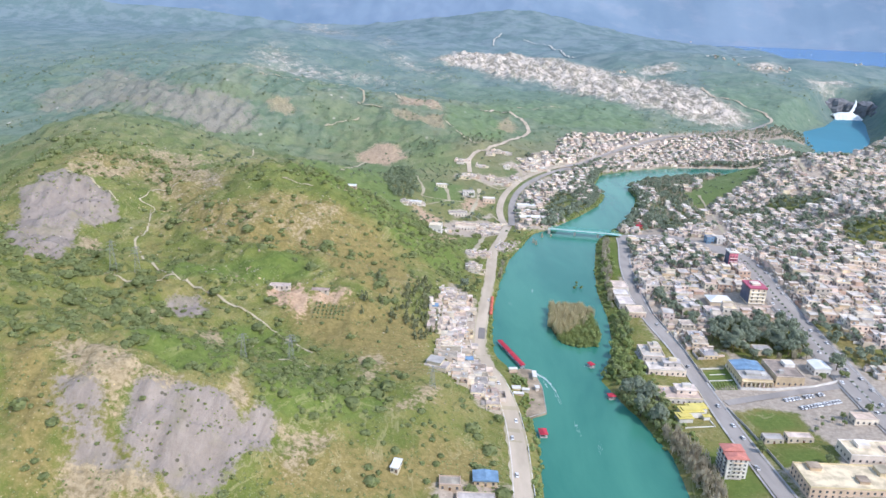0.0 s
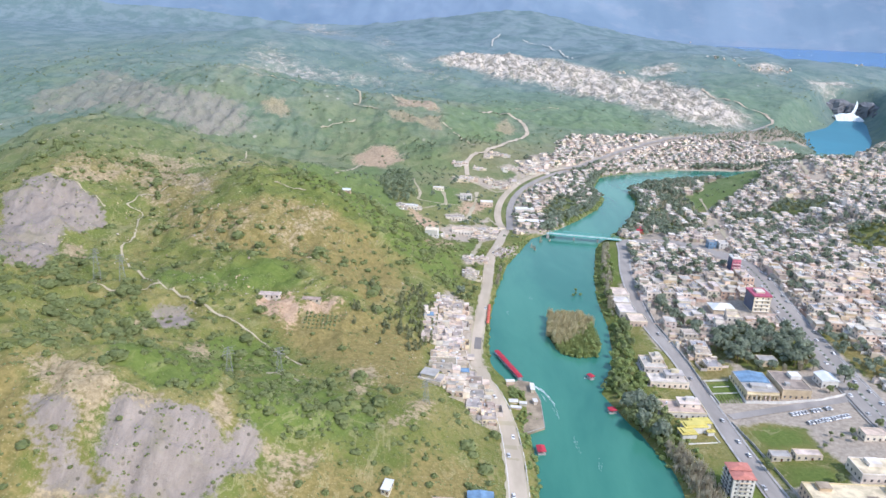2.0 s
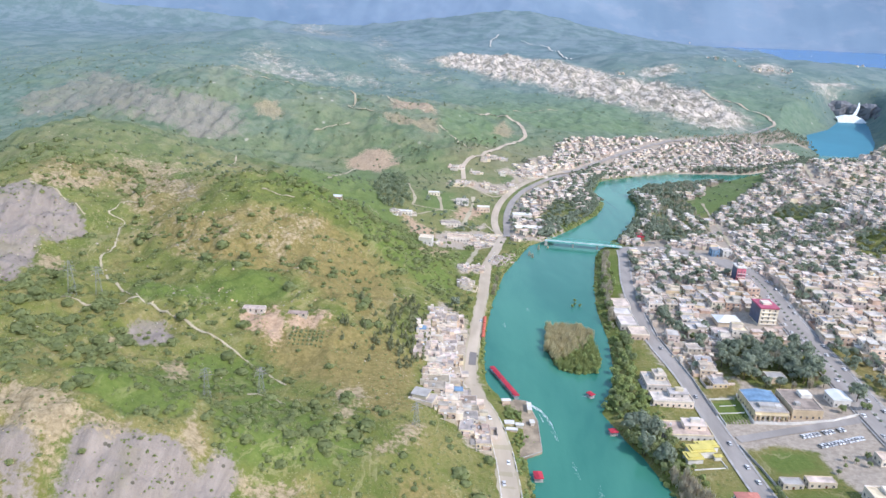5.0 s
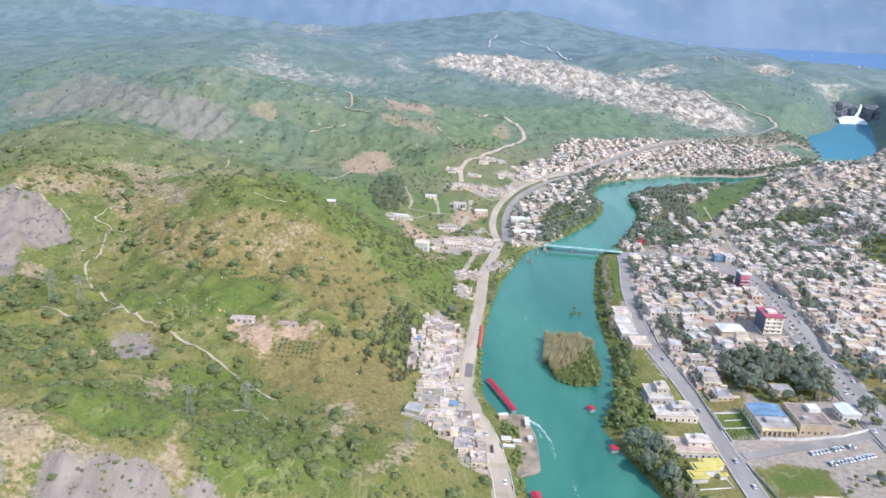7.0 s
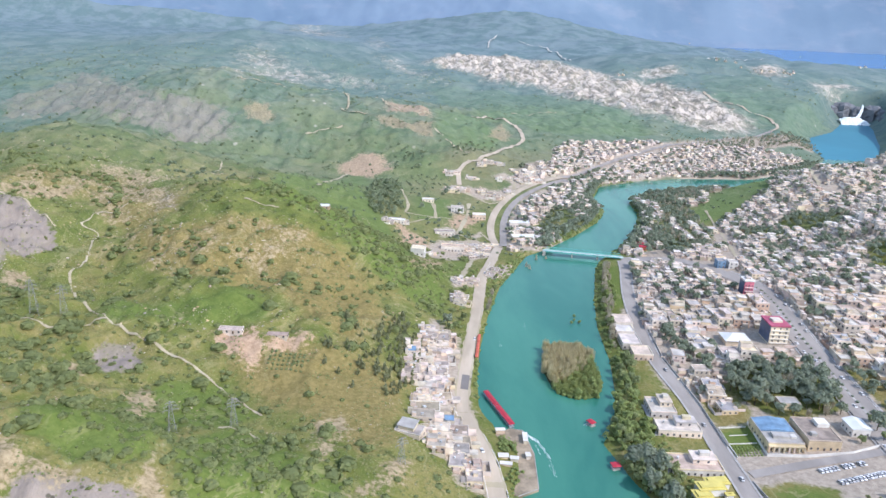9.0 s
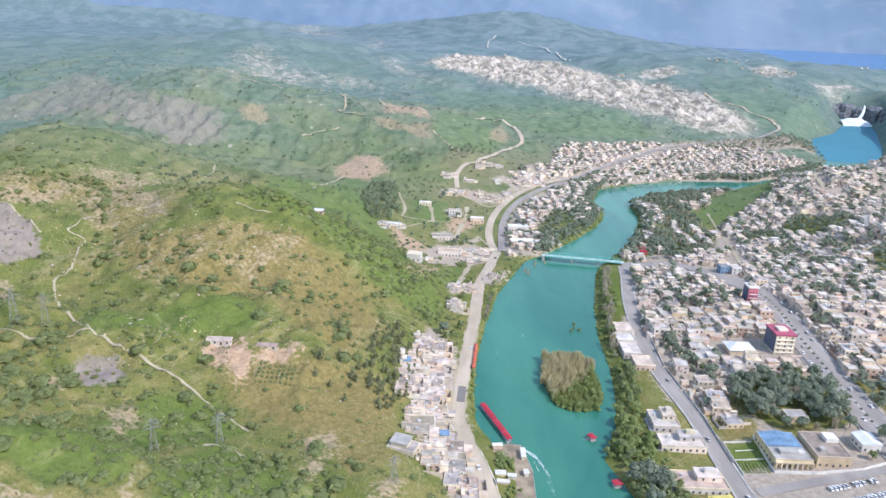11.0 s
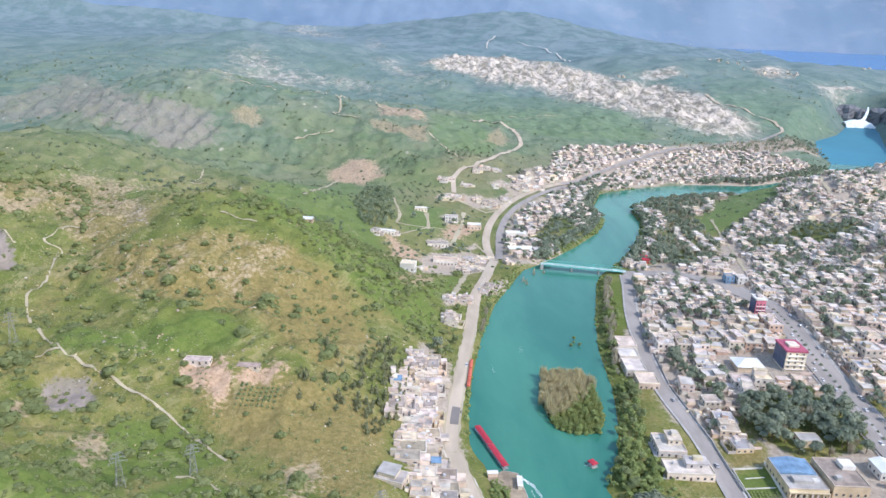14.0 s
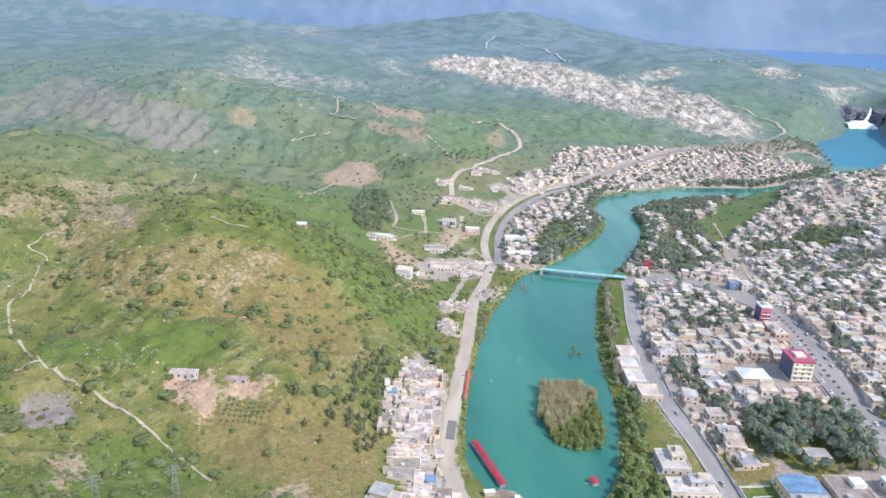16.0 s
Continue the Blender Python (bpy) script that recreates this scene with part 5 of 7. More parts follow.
def yellow_hall():
    ob = thing("yellow_pavilion", stand(158, 384, 8), "bright yellow stepped pavilion with flat canopy roofs", "pavilion")
    for x0, y0, x1, y1, h in ((-11, -7, -1, 1, 3.4), (-7, -2, 8, 6, 4.6), (0, 3, 13, 10, 3.8), (6, -5, 11, -2, 3.0)):
        wing = part("wing", Shape().box(x0 + 0.6, y0 + 0.6, -2, x1 - 0.6, y1 - 0.6, h - 0.3, PAINT_WHITE), ob, "cream wall under the canopy")
        part("canopy", Shape().box(x0, y0, h - 0.3, x1, y1, h, YELLOW, True).box(x0 + 1.5, y0 + 1.5, h, x1 - 1.5, y1 - 1.5, h + 0.7, YELLOW), wing, "yellow canopy roof")
    part("step_wall", Shape().box(-9, -12, -2, 9, -11.6, 0.7, PAINT_WHITE).box(10, -12, -2, 10.4, -4, 0.7, PAINT_WHITE), ob)


def school():
    ob = block("school", 205, 425, 226, 452, 5.6, STONE, CONCRETE, "sand-coloured school block with a bright blue sheet roof", "school", 1, 0.4)
    part("blue_roof", Shape().gable(-10, -1, 6.1, 10, 13, 1.4, BLUE, 0.2), ob, "blue sheet metal roof")
    front = part("arcade_front", Shape().box(-10.5, -15.2, 4.2, 10.5, -13.5, 4.7, STONE, True).box(-10.5, -15.2, -2, 10.5, -13.6, 0.4, CONCRETE), ob)
    for k in range(8):
        x = -10.2 + k * 2.915
        part("pillar", Shape().box(x - 0.45, -15.1, 0.4, x + 0.45, -14.3, 4.2, STONE), front)
    part("roof_plant", Shape().box(-6, -9, 5.85, 4, -4, 7.6, CONCRETE).box(5, -8, 5.85, 8, -5, 7.0, PAINT_WHITE), ob)
    ob = block("office_building", 228, 425, 247, 450, 6.4, STONE, ROOF_FLAT, "grey-roofed sand-coloured office with white roof huts", "office building", 1, 0.5)
    part("roof_hut", Shape().box(2, 2, 6.6, 9, 9, 9.0, PAINT_WHITE), ob)
    part("roof_hut", Shape().box(-6, -8, 6.6, -3, -5, 8.6, CONCRETE), ob)


def hall(x0, y0, x1, y1, h, top, label, rise=1.6, wall=None):
    ob = block("hall", x0, y0, x1, y1, h, wall or PAINT_WHITE, top, label, "hall", 1, 0)
    w, d = (x1 - x0) / 2, (y1 - y0) / 2
    part("sheet_roof", Shape().gable(-w, -d, h + 0.3, w, d, rise, top, 0.5), ob)
    return ob


yellow_hall()
school()
hall(260, 438, 271, 450, 4.8, SHEET_WHITE, "white hall with a low pitched white sheet roof")
block("annex", 191, 354, 202, 360, 3.0, STONE, CONCRETE, "low beige shed row beside the parking ground", "shed", 1, 0.3)
block("annex", 204, 354, 219, 360, 3.2, STONE, ROOF_FLAT, "low beige shed row beside the parking ground", "shed", 1, 0.3)
ob = block("civic_building", 191, 302, 250, 323, 6.3, STONE, ROOF_FLAT, "large beige stone civic building with rows of windows", "civic building", 2, 0.7, floor_h=2.9)
for x0, y0, x1, y1, h in ((-23, 4, -17, 9, 1.8), (-2, -6, 3, -1, 1.5), (12, 1, 22, 8, 2.2)):
    part("roof_hut", Shape().box(x0, y0, 6.5, x1, y1, 6.5 + h, PLASTER).box(x0 - 0.3, y0 - 0.3, 6.5 + h, x1 + 0.3, y1 + 0.3, 6.8 + h, ROOF_FLAT), ob)
ob = block("civic_wing", 227, 331, 260, 346, 4.6, PLASTER_PALE, ROOF_FLAT, "pale flat-roofed wing beside the civic building", "building", 1, 0.7)
part("roof_hut", Shape().box(-9, 0, 4.8, -2, 6, 6.8, PLASTER_PALE), ob)
part("roof_hut", Shape().box(4, -4, 4.8, 12, 2, 6.2, PLASTER_PALE), ob)
block("shop", 252, 372, 266, 380, 3.8, PLASTER_PALE, ROOF_FLAT, "low pale shop at the edge of the parking ground", "shop", 1, 0.4)
block("park_pavilion", 232, 470, 245, 479, 4.0, PLASTER, CONCRETE, "low grey-roofed pavilion among dark park trees", "pavilion", 1, 0.3)


def tower(name, x0, y0, x1, y1, h, front, side, crown, label):
    """A tall building with a dark glazed flank, balconies in front and a coloured crown."""
    z = ground_z((x0 + x1) / 2, (y0 + y1) / 2)
    ob = thing(name, pose((x0 + x1) / 2, (y0 + y1) / 2, z), label, "office building")
    w, d = (x1 - x0) / 2, (y1 - y0) / 2
    part("body", Shape().box(-w, -d, -2, w, d, h, front), ob)
    part("glazed_flank", Shape().box(-w - 0.25, -d + 0.6, 0.4, -w, d - 0.6, h - 0.4, side, True), ob, "dark blue glazed flank")
    part("crown", Shape().box(-w - 0.5, -d - 0.5, h, w + 0.5, d + 0.5, h + 1.1, crown, True).box(-w * 0.5, -d * 0.4, h + 1.1, w * 0.5, d * 0.4, h + 2.6, PLASTER_PALE).box(-w + 0.3, -d + 0.3, h + 1.1, w - 0.3, d - 0.3, h + 1.16, crown), ob, "coloured cladding crown")
    for k in range(int(h / 3.3)):
        part("balcony", Shape().box(-w * 0.9, -d - 1.1, 0.6 + k * 3.3, w * 0.9, -d, 0.8 + k * 3.3, PAINT_WHITE, True), ob)
        for u in (-0.5, 0, 0.5):
            part("window", PANE, ob, "", pose(u * 2 * w * 0.66, -d, 1.6 + k * 3.3))
    return ob


tower("shopping_building", 260, 555, 274, 573, 13.5, PLASTER_PALE, BLUE_DULL, CRIMSON, "tall shopping building with crimson roof cladding and dark blue glass")
tower("corner_tower", 275, 643, 283, 654, 12.5, PINK_CLAD, BLUE_DULL, PAINT_WHITE, "corner tower with pink-red cladding and a white roof")
block("street_shop", 279, 716, 287, 725, 6.5, BLUE, ROOF_GREY, "blue-fronted shop house at the street bend", "shop", 2, 0.5)
block("street_shop", 289, 713, 298, 723, 6.0, PAINT_WHITE, ROOF_WHITE, "white flat-roofed shop house at the street bend", "shop", 2, 0.5)
block("kiosk", 223, 787, 231, 793, 4.0, RED_SHEET, RED, "small red-roofed kiosk among bare trees by the bridge", "kiosk", 1, 0, overhang=0.4)
ob = thing("tent_hall", stand(238, 563, 0), "white tent-roofed hall with a low pointed roof", "hall")
part("wall", Shape().box(-9, -7, -2, 9, 7, 3.6, PLASTER_PALE), ob)
part("tent_roof", Shape().add([(-10, -8, 3.4), (10, -8, 3.4), (10, 8, 3.4), (-10, 8, 3.4), (-2, 0, 6.6), (2, 0, 6.6)], [(0, 1, 5, 4), (1, 2, 5), (2, 3, 4, 5), (3, 0, 4), (3, 2, 1, 0)], SHEET_WHITE), ob, "white membrane roof")

# ---- west bank: sheds, village and roadside houses ----
ob = block("blue_shed", 21, 305, 33, 313, 3.2, PLASTER, CONCRETE, "roadside shed with a bright blue sheet roof", "shed", 1, 0)
part("sheet_roof", Shape().gable(-6, -4, 3.5, 6, 4, 0.9, BLUE, 0.7), ob, "bright blue sheet roof")
block("hill_shed", 3, 297, 14, 304, 3.2, PLASTER, ROOF_FLAT, "flat concrete-roofed shed on the lower slope", "shed", 1, 0.4)
block("hill_shed", 12, 285, 31, 295, 3.4, PLASTER_PALE, ROOF_FLAT, "flat concrete-roofed shed on the lower slope", "shed", 1, 0.4)
block("hut", -21, 300, -17, 308, 2.8, PLASTER_PALE, SHEET_WHITE, "small white-roofed hut on the grassy slope", "hut", 1, 0, turn=-12, overhang=0.3)
block("farm_building", -126, 479, -111, 485, 2.4, PLASTER, ROOF_FLAT, "long low farm building on a bare earth terrace", "farm building", 1, 0.2)
block("farm_building", -95, 477, -82, 482, 2.3, PLASTER, ROOF_FLAT, "long low farm shed with a flat earthen roof", "farm building", 1, 0)
block("long_shed", -111, 683, -89, 691, 3.0, PLASTER, SHEET_WHITE, "long white-roofed shed on the green saddle", "shed", 1, 0)
block("white_house", -15, 699, -2, 710, 9.5, PAINT_WHITE, ROOF_WHITE, "two-storey white house below a bare earth slope", "house", 2, 0.5, turn=-8)
block("white_house", 23, 902, 38, 911, 6, PAINT_WHITE, ROOF_WHITE, "pale two-storey house above a bare earth yard", "house", 2, 0.5, turn=5)
block("long_hall", 49, 889, 65, 898, 5, PLASTER_PALE, SHEET_WHITE, "long pale hall beside the valley road", "hall", 1, 0.5, turn=0)
block("long_hall", 13, 772, 37, 781, 5.5, PLASTER_PALE, ROOF_WHITE, "long pale hall in the row of roadside houses", "hall", 1, 0.5, turn=-4)
block("long_hall", 5, 819, 27, 827, 4, PLASTER_PALE, ROOF_FLAT, "long low pale building on a levelled yard", "hall", 1, 0.5, turn=6)
block("long_hall", -50, 817, -28, 824, 4, PLASTER_PALE, SHEET_WHITE, "long low white farm building above the earth slope", "hall", 1, 0.5, turn=-10)
block("long_hall", -13, 922, 2, 929, 3.5, PLASTER_PALE, SHEET_WHITE, "flat white shed among green plots", "shed", 1, 0.5, turn=0)
block("market_hall", 92, 871, 116, 882, 5, PLASTER_PALE, SHEET_WHITE, "long white-roofed hall between road and river", "hall", 1, 0.5, turn=4)
block("market_hall", 90, 814, 117, 825, 5, PLASTER_PALE, SHEET_WHITE, "long white-roofed hall between road and river", "hall", 1, 0.5, turn=6)
block("market_hall", 116, 808, 136, 820, 5, PLASTER_PALE, ROOF_WHITE, "broad pale hall by the bridge head", "hall", 1, 0.5, turn=10)
block("white_house", 134, 920, 145, 930, 8, PLASTER_PALE, ROOF_FLAT, "pale three-storey house among trees by the river", "house", 3, 0.5, turn=12)
ob = block("concrete_house", -8, 406, 7, 416, 4.6, PLASTER_PALE, ROOF_FLAT, "pale unfinished concrete house at the slope's edge", "house", 1, 0.3, turn=-18)
part("upper_slab", Shape().box(-6, -3, 4.85, 3, 5, 7.2, PLASTER_PALE).box(-6.6, -3.6, 7.2, 3.6, 5.6, 7.5, CONCRETE, True), ob)

block("tarp_shed", -9, 509, -2, 515, 3.4, PLASTER_PALE, BLUE, "shed roofed with a blue tarpaulin in the west bank village", "shed", 1, 0, overhang=0.4)
block("tarp_shed", 19, 434, 24, 439, 4.6, PLASTER_PALE, BLUE, "shed roofed with a blue tarpaulin in the west bank village", "shed", 1, 0, overhang=0.3)
ribbon("road_patch", [(33.2, 503), (32.2, 492), (31.6, 483)], 5.2, ROAD_DARK, "dark fresh asphalt patch across the river road", 0.62, 3)


def west_houses():
    kinds = [House(rng, True) for _ in range(6)]
    first = {}
    lots = []
    village = [(-12, 500), (4, 560), (22, 558), (24, 500), (22, 462), (26, 440), (36, 410), (40, 384), (30, 385), (12, 405), (6, 430), (2, 455)]
    y = 385.0
    while y < 560:
        x = -14.0
        while x < 42:
            a, b = x + rng.uniform(-1, 1), y + rng.uniform(-1, 1)
            if in_poly(a, b, village) and road_gap(a, b) > 2.5:
                lots.append((a, b, rng.choice((0, 0, 90)) + rng.uniform(-6, 6)))
            x += 9.8
        y += 10.2
    lots += [(x, y, rng.choice((0, 0, 90)) + rng.uniform(-12, 12)) for x, y in [(50, 1030), (21, 1037), (29, 1041), (38, 989), (29, 986), (22, 984), (62, 989), (84, 976), (77, 979), (69, 1093), (79, 1096), (90, 1094), (65, 1077), (100, 999), (91, 1039), (130, 1046), (140, 1068), (155, 1092), (145, 1052), (128, 1071), (111, 1049), (134, 1093), (170, 1113), (188, 1153), (41, 763), (46, 759), (52, 767), (57, 761), (62, 786), (56, 787), (50, 784), (42, 779), (66, 799), (29, 795), (48, 799), (-1, 737), (29, 668), (36, 670), (43, 675), (-47, 810), (-31, 823)]]
    lots += [(64, 709, 75), (60, 695, 75), (30, 623, 80), (29, 634, 80)]
    for x, y, turn in lots:
        j = rng.randrange(len(kinds))
        m = stand(x, y, turn) @ Matrix.Diagonal((rng.uniform(0.85, 1.4), rng.uniform(0.85, 1.3), rng.uniform(0.65, 0.95), 1))
        if j in first:
            copy_thing(first[j], m)
        else:
            first[j] = kinds[j].build(m, "pale flat-roofed plastered house crowded on the west bank", "houses of the west bank")
    return lots


WEST_LOTS = west_houses()


def west_sheds():
    """Stores, canopies and yard walls crowded between the houses of the west bank."""
    rnd = random.Random(78)
    s = Shape()
    for x, y, turn in WEST_LOTS:
        for k in range(4):
            a, r = rnd.uniform(0, 6.28), rnd.uniform(4.2, 7.2)
            px, py = x + r * math.cos(a), y + r * math.sin(a)
            if road_gap(px, py) < 0.5 or float(river_dist(np.array([px]), np.array([py]))[0]) < 4:
                continue
            w, d, h = rnd.uniform(0.7, 2.2), rnd.uniform(0.6, 1.8), rnd.uniform(1.6, 4.6)
            c, q, z = math.cos(radians(turn)), math.sin(radians(turn)), ground_z(px, py)
            ring = [(px + u * c - v * q, py + u * q + v * c) for u, v in ((-w, -d), (w, -d), (w, d), (-w, d))]
            p = [(u, v, z + dz) for dz in (-2.0, h) for u, v in ring]
            s.add(p, [(0, 1, 5, 4), (1, 2, 6, 5), (2, 3, 7, 6), (3, 0, 4, 7)], PLASTER_FAR)
            s.add(p[4:], [(0, 1, 2, 3)], ROOF_FAR)
    heap("west_sheds", s.v, np.array(s.f), s.m, s.mats, "small sheds and lean-tos crowded among the west bank houses", "sheds")


west_sheds()

# ---- plants ----
leaf_rng = np.random.default_rng(5)


def leaf_cloud(lobes, count, size, flat=0.28):
    """Leaf clumps as small bent-apart quads over a cluster of lobes (x, y, z, rx, rz)."""
    verts, faces = [], []
    weights = np.array([l[3] * l[3] for l in lobes])
    for k in range(count):
        x, y, z, rx, rz = lobes[leaf_rng.choice(len(lobes), p=weights / weights.sum())]
        d = leaf_rng.normal(size=3)
        d /= np.linalg.norm(d)
        if d[2] < -0.3:
            d[2] *= -0.6
        r = leaf_rng.uniform(0.72, 1.08)
        c = np.array([x, y, z]) + d * np.array([rx, rx, rz]) * r
        nrm = d + leaf_rng.normal(size=3) * flat
        nrm /= np.linalg.norm(nrm)
        u = np.cross(nrm, leaf_rng.normal(size=3))
        u /= np.linalg.norm(u)
        w = np.cross(nrm, u)
        s = size * leaf_rng.uniform(0.6, 1.3)
        t = size * leaf_rng.uniform(0.6, 1.3)
        b = len(verts)
        verts += [c - u * s - w * t * 0.4, c + u * s * 0.6 - w * t, c + u * s + w * t * 0.5, c - u * s * 0.5 + w * t]
        faces.append((b, b + 1, b + 2, b + 3))
    return np.array(verts), np.array(faces)


def twig_cloud(height_m, radius, count, width):
    """Bare upright twigs of a leafless poplar or willow."""
    verts, faces = [], []
    for k in range(count):
        a, r = leaf_rng.uniform(0, 6.28), radius * math.sqrt(leaf_rng.uniform(0, 1))
        z0 = leaf_rng.uniform(0.1, 0.6) * height_m
        z1 = z0 + leaf_rng.uniform(0.25, 0.45) * height_m * (1 - 0.5 * r / radius)
        p0 = np.array([r * 0.8 * math.cos(a), r * 0.8 * math.sin(a), z0])
        p1 = np.array([r * math.cos(a), r * math.sin(a), min(z1, height_m)])
        b = leaf_rng.uniform(0, 6.28)
        s = np.array([math.cos(b), math.sin(b), 0]) * width * leaf_rng.uniform(0.5, 1.2)
        n = len(verts)
        verts += [p0 - s, p0 + s, p1 + s * 0.3, p1 - s * 0.3]
        faces.append((n, n + 1, n + 2, n + 3))
    return np.array(verts), np.array(faces)


def quads_mesh(name, v, f, material):
    me = bpy.data.meshes.new(name)
    me.from_pydata(v.tolist(), [], f.tolist())
    me.materials.append(material)
    return me


def crown_lobes(h, r, n, rnd):
    out = [(0, 0, h * 0.66, r * 0.8, h * 0.3)]
    for k in range(n):
        a = 6.28 * k / n + rnd.uniform(-0.4, 0.4)
        q = rnd.uniform(0.45, 0.7) * r
        out.append((q * math.cos(a), q * math.sin(a), h * rnd.uniform(0.42, 0.85), r * rnd.uniform(0.4, 0.62), h * rnd.uniform(0.14, 0.24)))
    return out


def trunk_shape(h, r):
    s = Shape().tube(0, 0, -0.5, h * 0.55, r, r * 0.55, BARK, 6)
    for a in (0.4, 2.5, 4.4):
        s.beam((0, 0, h * 0.38), (h * 0.2 * math.cos(a), h * 0.2 * math.sin(a), h * 0.66), r * 0.7, BARK)
    return s.mesh("trunk")


def tree_kind(kind, k):
    """The meshes of one tree: trunk and crown."""
    rnd = random.Random(100 + k)
    if kind == "bare":
        h = rnd.uniform(8.5, 11.5)
        v, f = twig_cloud(h, h * 0.2, 150, 0.18)
        return trunk_shape(h, 0.16), quads_mesh("crown", v, f, TWIGS)
    if kind == "willow":
        h = rnd.uniform(7, 9.5)
        v, f = twig_cloud(h, h * 0.26, 230, 0.17)
        return trunk_shape(h, 0.16), quads_mesh("crown", v, f, TWIGS_PALE)
    if kind == "conifer":
        h = rnd.uniform(4.5, 7)
        lobes = [(0, 0, h * (0.2 + 0.16 * j), h * 0.24 * (1 - 0.17 * j), h * 0.11) for j in range(5)]
        v, f = leaf_cloud(lobes, 110, 0.42)
        return Shape().tube(0, 0, -0.5, h * 0.8, 0.14, 0.04, BARK, 6).mesh("trunk"), quads_mesh("crown", v, f, NEEDLE)
    h = {"park": rnd.uniform(9.5, 13), "green": rnd.uniform(5.5, 8), "bright": rnd.uniform(4.5, 7.5)}[kind]
    r = h * rnd.uniform(0.30, 0.40)
    v, f = leaf_cloud(crown_lobes(h, r, 7, rnd), 560, h * 0.054, 0.3)
    return trunk_shape(h, 0.03 * h), quads_mesh("crown", v, f, {"park": LEAF_PARK, "green": LEAF, "bright": LEAF_BRIGHT}[kind])


TREES = {kind: [tree_kind(kind, 7 * i + j) for j in range(4)] for i, kind in enumerate(("park", "green", "bright", "bare", "conifer", "willow"))}
TREE_LABEL = {
    "park": "tall dark green tree of the walled park",
    "green": "grey-green broadleaf tree on the river bank",
    "bright": "fresh green spring tree by the water",
    "bare": "leafless brown poplar with upright twigs",
    "willow": "leafless willow with pale yellow-tan twigs",
    "conifer": "small dark conifer planted on the dry slope",
}
planted = {}


def plant(kind, x, y, size=1.0, group="", z=None):
    """A tree as a thing of its own: trunk and crown."""
    j = rng.randrange(4)
    m = pose(x, y, (ground_z(x, y) if z is None else z) - 0.1, 0, 0, rng.uniform(0, 360))
    ob = new("tree")
    ob.matrix_basis = m @ Matrix.Diagonal((size, size, size * rng.uniform(0.85, 1.15), 1))
    tagged(ob, TREE_LABEL[kind], "tree", group)
    trunk, crown = TREES[kind][j]
    part("trunk", trunk, ob)
    part("crown", crown, ob)


def scatter(name, packs, spots, material, label, category, lift=-0.1):
    """Many small plants or stones in one mesh; spots are (x, y, size, z scale)."""
    pts = np.array(spots)
    z = height(pts[:, 0], pts[:, 1])
    verts, faces, base = [], [], 0
    for (x, y, s, q), zz in zip(pts, z):
        v, f = packs[leaf_rng.integers(len(packs))]
        a = leaf_rng.uniform(0, 6.28)
        c, t = math.cos(a) * s, math.sin(a) * s
        verts.append(np.stack([x + v[:, 0] * c - v[:, 1] * t, y + v[:, 0] * t + v[:, 1] * c, zz + lift + v[:, 2] * s * q], 1))
        faces.append(f + base)
        base += len(v)
    f = np.concatenate(faces)
    return heap(name, np.concatenate(verts), f, np.zeros(len(f)), [material], label, category)


def spread(poly, gap, keep=1.0, seed=1):
    rnd = random.Random(seed)
    x0, x1 = min(p[0] for p in poly), max(p[0] for p in poly)
    y0, y1 = min(p[1] for p in poly), max(p[1] for p in poly)
    out, y = [], y0
    while y < y1:
        x = x0
        while x < x1:
            a, b = x + rnd.uniform(-0.45, 0.45) * gap, y + rnd.uniform(-0.45, 0.45) * gap
            if in_poly(a, b, poly) and rnd.random() < keep:
                out.append((a, b))
            x += gap
        y += gap
    return out


# park, river banks and conifer slope: trees one by one
PARK_TREES = [(208, 488), (214, 512), (240, 529), (266, 529), (278, 492), (271, 463), (250, 456), (232, 458), (226, 466), (214, 478)]
for x, y in spread(PARK_TREES, 6.6, 0.92, 3):
    if not (230 < x < 247 and 467 < y < 482):
        plant(rng.choice(("park",) * 6 + ("green", "bare")), x, y, rng.uniform(0.75, 1.15), "trees of the park")
EAST_STRIP = [(("bare",), [(142, 300), (152, 300), (150, 345), (140, 366), (134, 366), (140, 340)], 4.6), (("green", "green", "park"), [(132, 368), (142, 366), (142, 396), (136, 412), (122, 410), (122, 396)], 5.0), (("bright", "bright", "bright", "green"), [(111, 444), (122, 416), (138, 420), (140, 470), (128, 478)], 5.4), (("green", "bright"), [(136, 490), (146, 480), (152, 530), (148, 545), (144, 540)], 5.2), (("bare", "green", "bare"), [(145, 560), (150, 610), (158, 660), (174, 735), (182, 738), (168, 680), (160, 620), (152, 590)], 6.5), (("bright",), [(152, 620), (162, 622), (172, 680), (166, 690)], 6)]
for kinds, poly, gap in EAST_STRIP:
    for x, y in spread(poly, gap, 0.9, int(gap * 10)):
        if float(river_dist(np.array([x]), np.array([y]))[0]) > -1 and road_gap(x, y) > 0:
            plant(rng.choice(kinds), x, y, rng.uniform(0.85, 1.3), "trees of the east bank")
for x, y, kind in ((189, 574, "park"), (190, 565, "park"), (193, 557, "green"), (195, 549, "park"), (199, 543, "park"), (201, 534, "green"), (204, 527, "park"), (192, 544, "park"), (56, 630, "bare"), (58, 641, "green"), (59, 650, "bare"), (54, 618, "bare"), (62, 660, "green"), (66, 690, "bright"), (22, 566, "green"), (26, 571, "green"), (20, 574, "park"), (29, 578, "bright"), (33, 590, "green"), (31, 604, "bright"), (38, 640, "bright"), (36, 650, "green"), (44, 690, "bright"), (48, 702, "bright")):
    plant(kind, x, y, rng.uniform(0.8, 1.1), "trees along the river road")
CONIFERS = []
